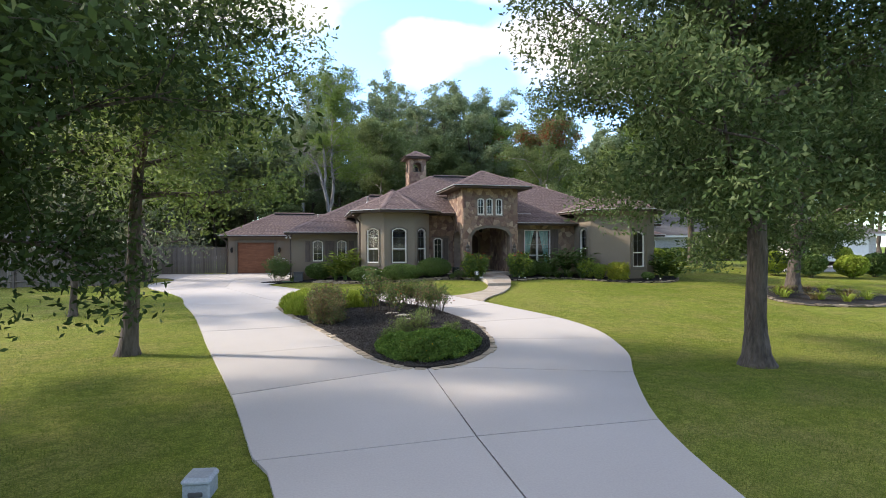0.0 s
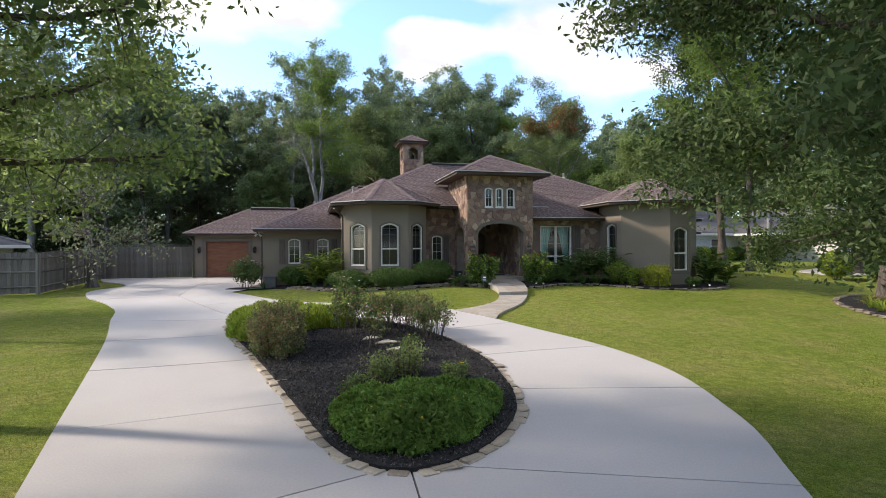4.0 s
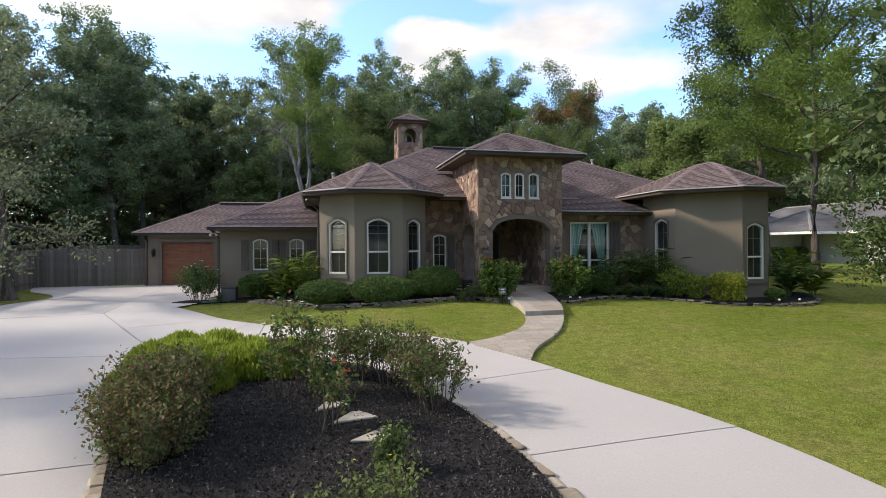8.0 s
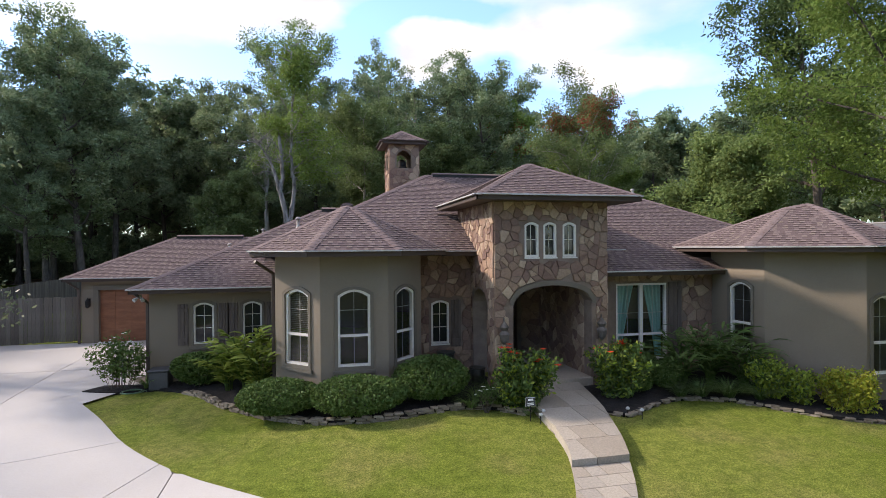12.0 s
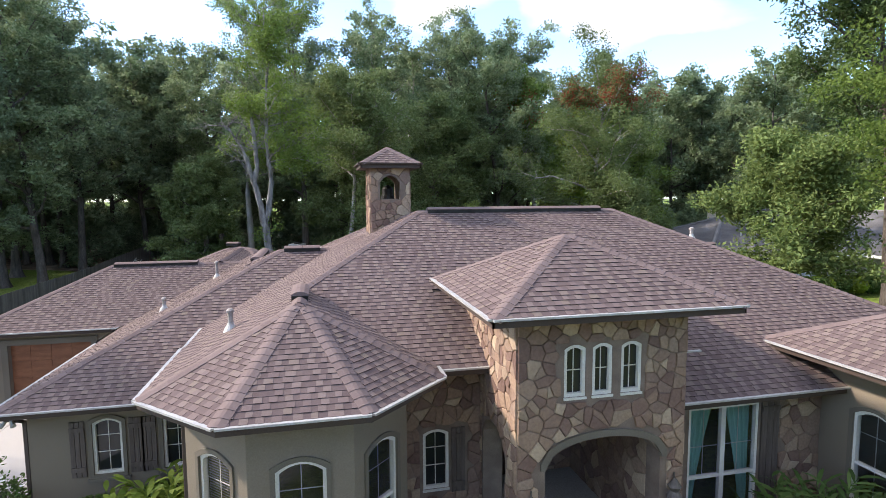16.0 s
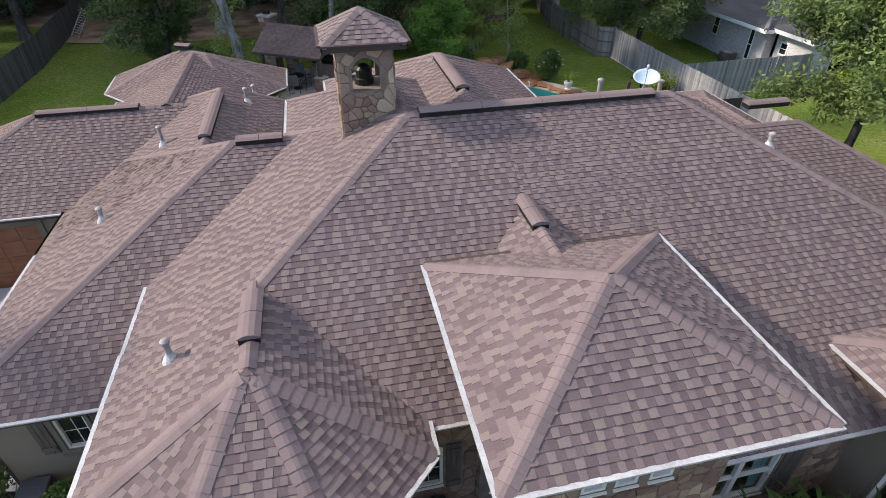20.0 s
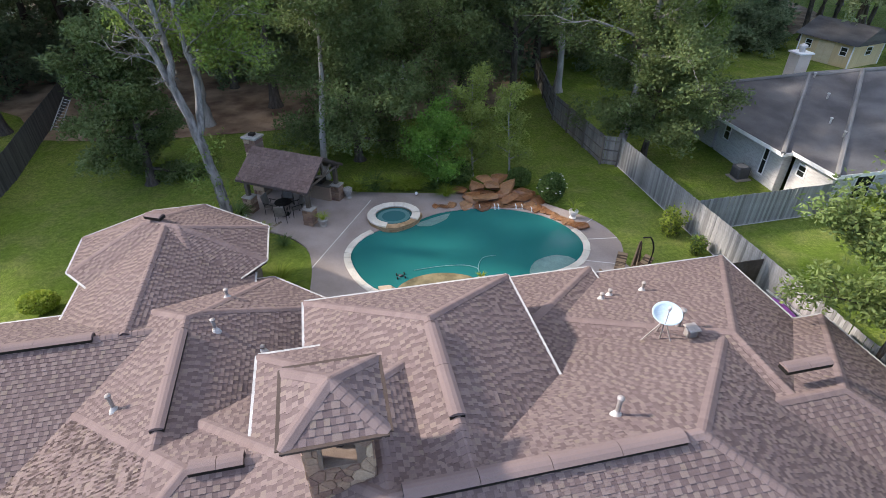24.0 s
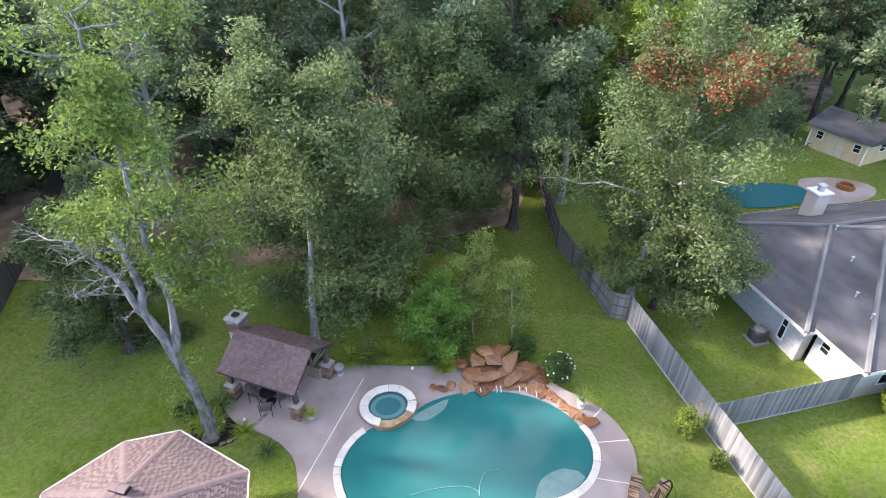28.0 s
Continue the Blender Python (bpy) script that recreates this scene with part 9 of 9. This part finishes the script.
# ---- trees ----
def tree(name, h, trunk_r, clear, spread, leaves, size, leaf, bark, seed, label, limbs=9, sparse=0.0, low=0.0, puff=0.55, top=0.6, lean=(0, 0), group="", twigs=2, extra=None, up=0.5):
    """A tree round the origin: h high, limbs from the height clear on, crown radius spread."""
    r = random.Random(seed)
    t = thing(name, (0, 0, 0), label, "tree", group)
    vs, fs = [], []
    th = h * 0.88
    trunk = bend(r, (0, 0, -0.15), (lean[0], lean[1], 1), th, 9, 0.045, 0.05)
    tube(vs, fs, [trunk[0], trunk[0].lerp(trunk[1], 0.14), trunk[0].lerp(trunk[1], 0.3), trunk[0].lerp(trunk[1], 0.6)] + trunk[1:], [trunk_r * 2.2, trunk_r * 1.7, trunk_r * 1.3, trunk_r * 1.1] + [trunk_r * (1 - 0.92 * i / 9) + 0.015 for i in range(1, 10)], 10)
    tips = []
    for i in range(limbs):
        k = (i + r.random() * 0.7) / limbs
        zz = clear + (th - clear) * k
        j = min(8, int(zz / th * 9))
        a = trunk[j].lerp(trunk[j + 1], min(1, zz / th * 9 - j))
        ang = i * 2.4 + r.uniform(-0.5, 0.5)
        reach = spread * (1.0 - top * abs(k - 0.3) ** 1.3) * r.uniform(0.75, 1.1)
        d = Vector((math.cos(ang), math.sin(ang), 0.35 + 0.7 * k - low * (1 - k)))
        line = bend(r, a, d, reach, 5, 0.15, 0.02)
        r0 = trunk_r * (0.42 - 0.26 * k)
        tube(vs, fs, line, [r0 * (1 - 0.85 * q / 5) + 0.008 for q in range(6)], 5)
        for q in range(1, 6):
            for _ in range(twigs):
                sub = bend(r, line[q], (line[q] - a).normalized() + Vector((r.gauss(0, 0.9), r.gauss(0, 0.9), r.gauss(0.1, 0.6))), reach * 0.34, 3, 0.2, -0.02)
                tube(vs, fs, sub, [r0 * 0.26, r0 * 0.18, r0 * 0.1, 0.006], 3)
                tips += [sub[1], sub[2], sub[3], sub[3]]
    part("trunk", mesh_of("trunk", vs, fs, bark, True), None, t, "trunk and limbs")
    if leaves:
        g = np.random.default_rng(seed)
        tp = np.array([tuple(p) for p in tips])
        if sparse:
            tp = tp[g.random(len(tp)) > sparse]
        pick = tp[g.integers(0, len(tp), leaves)]
        off = np.clip(g.normal(size=(leaves, 3)), -1.45, 1.45) * (0.16 + spread * puff * 0.085) * np.array([1, 1, 0.72])
        part("crown", leaf_mesh("crown", pick + off, size, leaf, seed, long=2.3, up=up), None, t)
        if extra:
            far = tp[tp[:, 2] > h * extra[1]]
            pick = far[g.integers(0, len(far) // 3, extra[2])]
            part("autumn_foliage", leaf_mesh("autumn_foliage", pick + g.normal(size=(extra[2], 3)) * 0.35, size, extra[0], seed + 1), None, t, "clusters of red leaves")
    return t


def place(proto, x, y, turn=0, scale=1.0, label="", dz=0.0, group=""):
    o = copy_thing(proto, Matrix.Translation((x, y, gz(x, y) + dz)) @ pose(0, 0, 0, 0, 0, turn))
    o.matrix_basis = Matrix.Translation((x, y, gz(x, y) + dz)) @ pose(0, 0, 0, 0, 0, turn) @ Matrix.Scale(scale, 4)
    return tagged(o, label, "", group)


def settle(proto, x, y, turn=0, scale=1.0, dz=0.0):
    proto.matrix_basis = Matrix.Translation((x, y, gz(x, y) + dz)) @ pose(0, 0, 0, 0, 0, turn) @ Matrix.Scale(scale, 4)
    return proto


# front yard
settle(tree("oak_tree", 12.0, 0.22, 3.3, 4.3, 175000, 0.05, LEAF_MID, BARK, 11, "large oak with dense drooping crown on the front lawn", 26, low=0.38, puff=0.6, twigs=3, up=0.12), 8.98, 9.4, 40)
settle(tree("oak_tree", 11.5, 0.17, 3.7, 3.5, 46000, 0.056, LEAF_LEFT, BARK, 23, "slender dark-leaved oak on the front lawn", 26, low=0.3, puff=0.6, twigs=3, up=0.12), -4.2, 14.0)
settle(tree("oak_tree", 6.6, 0.12, 3.0, 2.3, 5000, 0.07, LEAF_GREY, BARK, 31, "young grey-green oak on the side lawn", 16, low=0.2, twigs=3, up=0.12), -8.2, 21.6)
settle(tree("oak_tree", 10.5, 0.2, 2.2, 3.8, 9000, 0.08, LEAF_GREY, BARK, 37, "thin grey-green tree beside the fence", 22, low=0.4, sparse=0.45, twigs=3, up=0.12), -9.4, 34.8)
settle(tree("oak_tree", 5.7, 0.2, 2.8, 5.0, 135000, 0.058, LEAF_SHADE, BARK, 41, "broad oak overhanging the lawn, leaves coloured as in shade", 30, low=0.22, puff=0.6, twigs=3, up=0.12), -7.0, 8.3)
settle(tree("oak_tree", 10.0, 0.28, 2.4, 4.2, 42000, 0.075, LEAF_FRONT, BARK, 43, "oak standing in a planted bed", 18, low=0.5, up=0.12), 20.3, 19.3)
settle(tree("elm_tree", 19.0, 0.17, 5.0, 6.2, 74000, 0.072, LEAF_ELM, BARK, 47, "tall bright-leaved tree beside the house", 22, puff=0.5, up=0.12), 25.9, 31.2)
settle(tree("elm_tree", 21.0, 0.3, 6.0, 5.5, 40000, 0.105, LEAF_FRONT, BARK, 48, "tall dark tree beside the neighbouring drive", 18, puff=0.6, up=0.12), 32.0, 40.5)
settle(tree("oak_tree", 12.0, 0.25, 1.2, 4.4, 44000, 0.085, LEAF_FRONT, BARK, 49, "dense oak beyond the eastern lawn", 20, low=0.5, up=0.12), 30.4, 28.3)
# beside the house and in the back garden
settle(tree("pear_tree", 9.0, 0.18, 3.2, 3.0, 38000, 0.085, LEAF_SOFT, BARK, 53, "dense green-leaved tree overhanging the roof", 20, low=0.3, puff=0.7), 24.3, 38.7)
settle(tree("pale_tree", 15.6, 0.2, 7.5, 4.4, 34000, 0.09, LEAF_NEAR, BARK_PALE, 57, "tall pale-stemmed tree behind the pavilion", 16, sparse=0.15, twigs=3), 6.7, 58.5)


def leaning_tree():
    """Old half-dead tree of three leaning stems, bare limbs below a thin crown."""
    r = random.Random(58)
    x0, y0, z0 = 2.0, 53.2, gz(2.0, 53.2)
    t = thing("leaning_tree", (x0, y0, z0), "tall leaning half-dead tree with three pale stems beside the pavilion", "tree")
    stems = [
        ("trunk", [(2.02, 53.1, z0 - 0.1), (1.99, 53.3, 1.9), (1.9, 53.4, 3.9), (1.55, 53.4, 6.3), (1.2, 53.4, 8.1), (0.87, 53.4, 9.2), (0.5, 53.45, 10.4), (-0.2, 53.5, 11.6)], 0.34, 0.05),
        ("broken_stem", [(1.12, 53.4, 8.35), (1.28, 53.5, 9.2), (1.32, 53.5, 10.0), (1.23, 53.5, 11.0), (1.12, 53.5, 12.4)], 0.16, 0.1),
        ("live_stem", [(1.62, 53.4, 5.9), (1.86, 53.5, 6.8), (2.05, 53.6, 8.0), (2.02, 53.7, 9.2), (1.9, 53.8, 10.4), (1.9, 54.0, 12.4), (2.0, 54.2, 14.6), (1.85, 54.3, 16.8), (1.95, 54.4, 18.6)], 0.2, 0.03),
    ]
    tips = []
    for name, line, ra, rb in stems:
        vs, fs = [], []
        n = len(line) * 3
        pts = [Vector(p) for p in spline3(line, 3)]
        pts = [p + Vector((r.gauss(0, 0.03), r.gauss(0, 0.03), 0)) for p in pts]
        rad = [(ra + (rb - ra) * (i / (len(pts) - 1)) ** 0.8) * r.uniform(0.9, 1.12) * (1.35 if ra > 0.3 and i < 2 else 1) for i in range(len(pts))]
        tube(vs, fs, pts, rad, 10)
        lo = {"trunk": 8.0, "broken_stem": 9.3, "live_stem": 9.0}[name]
        count = {"trunk": 12, "broken_stem": 7, "live_stem": 34}[name]
        for i in range(count):
            k = [j for j, p in enumerate(pts) if p.z > lo]
            a = pts[r.choice(k)]
            ang = r.uniform(0, 6.283)
            ln = r.uniform(1.0, 2.7) * (1.15 if name == "live_stem" else 0.8)
            limb = bend(r, a, (math.cos(ang) + (0.45 if name == "live_stem" else -0.5 if name == "trunk" else 0), math.sin(ang), r.uniform(0.2, 0.9)), ln, 5, 0.22, 0.03)
            b = 0.045 if name != "live_stem" else 0.05
            tube(vs, fs, limb, [b * (1 - 0.14 * q) for q in range(6)], 5)
            for q in range(2, 6):
                for _ in range(2):
                    sub_ = bend(r, limb[q], (limb[q] - a).normalized() + Vector((r.gauss(0, 0.8), r.gauss(0, 0.8), r.gauss(0.1, 0.5))), ln * 0.4, 3, 0.3, 0.0)
                    tube(vs, fs, sub_, [0.018, 0.014, 0.01, 0.005], 3)
                    if name == "live_stem" and r.random() < 0.72:
                        tips += [sub_[1], sub_[2], sub_[3]]
        part(name, mesh_of(name, vs, fs, BARK_DEAD, True), None, t, {"trunk": "pale grey leaning trunk", "broken_stem": "bare broken-off stem", "live_stem": "pale upright stem"}[name])
    for i in range(7):
        a = Vector((1.75 + r.gauss(0, 0.3), 53.3 + r.gauss(0, 0.35), r.uniform(3.2, 5.9)))
        tips += [a, a + Vector((r.gauss(0, 0.15), r.gauss(0, 0.15), r.gauss(0, 0.15)))]
    g = np.random.default_rng(58)
    tp = np.array([tuple(p) for p in tips])
    c = tp[g.integers(0, len(tp), 22000)] + np.clip(g.normal(size=(22000, 3)), -1.5, 1.5) * np.array([0.32, 0.32, 0.26])
    part("crown", leaf_mesh("crown", c, 0.075, LEAF_LIGHT, 58, long=2.3, up=0.3), None, t, "thin yellow-green foliage")


def spline3(pts, n):
    """A smooth line through points of space, n pieces between two."""
    p = [Vector(q) for q in pts]
    out = []
    for i in range(len(p) - 1):
        a, b, c, d = p[max(i - 1, 0)], p[i], p[i + 1], p[min(i + 2, len(p) - 1)]
        for k in range(n):
            u = k / n
            out.append(0.5 * (2 * b + (c - a) * u + (2 * a - 5 * b + 4 * c - d) * u * u + (3 * b - a - 3 * c + d) * u ** 3))
    return out + [p[-1]]


leaning_tree()
settle(tree("oak_tree", 9.6, 0.25, 1.0, 2.7, 41600, 0.094, LEAF_NEAR, BARK, 59, "dark leafy tree behind the pavilion", 20, low=0.5, puff=0.7), -3.0, 60.0)
settle(tree("oak_tree", 8.8, 0.25, 1.4, 4.3, 52000, 0.09, LEAF_NEAR, BARK, 61, "broad dark tree with drooping crown behind the patio", 24, low=0.4, puff=0.7), 8.9, 60.6)
settle(tree("oak_tree", 15.0, 0.3, 3.2, 4.8, 51200, 0.101, LEAF_NEAR, BARK, 62, "broad dark tree at the edge of the woods", 22, low=0.4, puff=0.7), 14.5, 66.0)
settle(tree("birch_tree", 4.6, 0.05, 0.5, 1.7, 11000, 0.075, LEAF_FRESH, BARK_PALE, 63, "small bright green tree behind the waterfall", 12, puff=0.6), 12.9, 55.9)
settle(tree("birch_tree", 6.4, 0.05, 0.9, 1.5, 7500, 0.07, LEAF_PEAR, BARK_PALE, 64, "thin airy young tree behind the waterfall", 12), 15.2, 57.0)
settle(tree("birch_tree", 6.3, 0.05, 1.2, 1.2, 4600, 0.07, LEAF_PEAR, BARK_PALE, 65, "thin airy young tree behind the waterfall", 11), 17.2, 56.3)
settle(tree("oak_tree", 7.6, 0.2, 1.6, 3.7, 35200, 0.101, LEAF_NEAR, BARK, 66, "full green tree behind the board fence", 18, low=0.3, puff=0.7), 26.3, 57.2)
settle(tree("sweetgum_tree", 17.0, 0.26, 5.0, 5.4, 48000, 0.085, [LEAF_NEAR, LEAF_SOFT], BARK_PALE, 67, "pale-stemmed tree with patches of red leaves", 22, sparse=0.25, lean=(0.1, 0), extra=(LEAF_RED, 0.78, 5000)), 24.7, 57.6)
settle(tree("elm_tree", 15.0, 0.2, 3.5, 4.4, 30000, 0.105, LEAF_LIME, BARK, 70, "bright yellow-green tree behind the board fence", 20, puff=0.5), 31.5, 72.5)
settle(tree("sweetgum_tree", 20.0, 0.28, 6.0, 4.2, 25600, 0.117, LEAF_LIGHT, BARK_PALE, 68, "light green tree with a few red leaves", 18, sparse=0.2, extra=(LEAF_RED, 0.65, 1500)), 26.0, 70.5)
settle(tree("oak_tree", 13.0, 0.25, 3.0, 4.6, 17000, 0.16, LEAF_LIGHT, BARK, 69, "leafy tree in the neighbouring garden", 18), 36.0, 72.0)

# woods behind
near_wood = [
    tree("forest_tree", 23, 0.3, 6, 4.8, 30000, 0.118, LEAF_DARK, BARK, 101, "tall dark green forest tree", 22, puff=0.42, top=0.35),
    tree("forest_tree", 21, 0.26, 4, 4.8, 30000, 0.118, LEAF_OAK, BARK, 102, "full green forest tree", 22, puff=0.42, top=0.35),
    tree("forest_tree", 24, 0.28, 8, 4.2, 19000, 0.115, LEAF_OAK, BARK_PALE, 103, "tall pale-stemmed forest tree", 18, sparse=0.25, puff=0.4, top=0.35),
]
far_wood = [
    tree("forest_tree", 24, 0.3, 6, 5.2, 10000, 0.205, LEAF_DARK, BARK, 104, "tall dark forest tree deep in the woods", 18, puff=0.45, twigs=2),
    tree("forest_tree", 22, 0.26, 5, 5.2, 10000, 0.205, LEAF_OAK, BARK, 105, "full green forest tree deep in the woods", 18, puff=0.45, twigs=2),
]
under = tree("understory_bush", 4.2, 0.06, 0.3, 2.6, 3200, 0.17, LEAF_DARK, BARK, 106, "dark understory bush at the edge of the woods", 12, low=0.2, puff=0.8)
rw = random.Random(5)
near, far, low_ = [], [], []
for x, y in ((-17.4, 86.5), (-4.2, 75), (-1, 68.5), (3.5, 71.5), (7, 74), (10.5, 71), (18, 71), (21, 67.5), (14, 76), (20.5, 77), (0, 77), (-8, 82), (27, 78), (33, 93), (41, 92), (-19.5, 79), (-25, 84), (-30, 76), (-17.5, 61.5), (-18.2, 66), (-25, 64), (-20.5, 72.5), (-15, 64.5), (-27, 69), (-14.5, 70), (-32, 66)):
    near.append((x, y))
for gy in (84, 91, 99, 108, 120):
    for gx in range(-70, 92, 8):
        far.append((gx + rw.uniform(-3, 3), gy + rw.uniform(-3, 3)))
for gy in range(40, 84, 8):
    for gx in (-21, -29, -38, -48):
        if not (-34 < gx < -14 and gy < 81):
            far.append((gx + rw.uniform(-2.5, 2.5), gy + rw.uniform(-3, 3)))
for gy in range(58, 84, 8):
    for gx in (60, 68, 77):
        far.append((gx + rw.uniform(-2.5, 2.5), gy + rw.uniform(-3, 3)))
for gy in range(20, 58, 9):
    for gx in (64, 74):
        far.append((gx + rw.uniform(-2.5, 2.5), gy + rw.uniform(-3, 3)))
# unseen trees on the street side, added for the window reflections
for gx in range(-40, 50, 9):
    far.append((gx + rw.uniform(-2, 2), -26 + rw.uniform(-5, 5)))
for i in range(64):
    low_.append((rw.uniform(-40, 62), rw.uniform(76, 96)))
for i in range(34):
    low_.append((rw.uniform(-52, 4), rw.uniform(90, 114)))
for i in range(16):
    low_.append((rw.uniform(-64, -34), rw.uniform(60, 92)))
for protos, spots, lo, hi in ((near_wood, near, 0.9, 1.12), (far_wood, far, 0.9, 1.15), ([under], low_, 0.7, 1.4)):
    for i, (x, y) in enumerate(spots):
        p = protos[i % len(protos)]
        if i < len(protos):
            p["group"] = "woods behind the garden"
            settle(p, x, y, rw.uniform(0, 360))
        else:
            place(p, x, y, rw.uniform(0, 360), rw.uniform(lo, hi) * (0.72 if (x, y) == (-17.5, 61.5) else 1.0))
# bare ground under the trees
LITTER = surf("leaf_litter", (0.13, 0.08, 0.052), (0.36, 0.255, 0.175), 0.5, 0.95, 30, 0.8, 0.04)
o = sheet("woodland_floor", spline([(-40, 84), (-18, 76), (-11.5, 68), (-6, 66.5), (-2, 69), (3, 66.5), (7, 69.5), (12, 66.5), (17, 69), (21.5, 68), (23.5, 72), (26, 78), (34, 82), (60, 84), (75, 100), (75, 150), (-75, 150), (-75, 90)], 3.0, True), 0.03, LITTER, None, 0, 12.0)
tagged(o, "bare brown ground with leaf litter under the trees", "forest floor", kind="structure")

# ---- grass ----
def on_lawn(x, y):
    p = (x, y)
    return not (inside2(p, DRIVE) or inside2(p, WALK))


g = random.Random(77)
c = []
while len(c) < 150000:
    y = 3.2 + 24 * g.random() ** 1.6
    x = g.uniform(-9, 17)
    if x > 0.2 * y - 4 - 0.9 * y and on_lawn(x, y):
        c.append((x, y, gz(x, y) - 0.012))
c = np.array(c, np.float32)
n = len(c)
gg = np.random.default_rng(3)
a = gg.uniform(0, 6.283, n)
tip = np.stack([np.cos(a) * 0.02, np.sin(a) * 0.02, gg.uniform(0.025, 0.05, n)], 1).astype(np.float32)
sd = np.stack([-np.sin(a), np.cos(a), np.zeros(n)], 1).astype(np.float32) * 0.0045
v = np.empty((n, 3, 3), np.float32)
v[:, 0], v[:, 1], v[:, 2] = c + sd, c - sd, c + tip
me = bpy.data.meshes.new("grass_blades")
me.vertices.add(3 * n)
me.vertices.foreach_set("co", v.reshape(-1))
me.loops.add(3 * n)
me.loops.foreach_set("vertex_index", np.arange(3 * n, dtype=np.int32))
me.polygons.add(n)
me.polygons.foreach_set("loop_start", np.arange(0, 3 * n, 3, dtype=np.int32))
me.polygons.foreach_set("loop_total", np.full(n, 3, np.int32))
me.materials.append(leafy("grass_blade", [(0.095, 0.14, 0.017), (0.14, 0.18, 0.028), (0.22, 0.225, 0.06)], 0.35))
me.update(calc_edges=True)
tagged(part("grass", me), "short mown grass blades on the front lawn", "grass", kind="stuff")
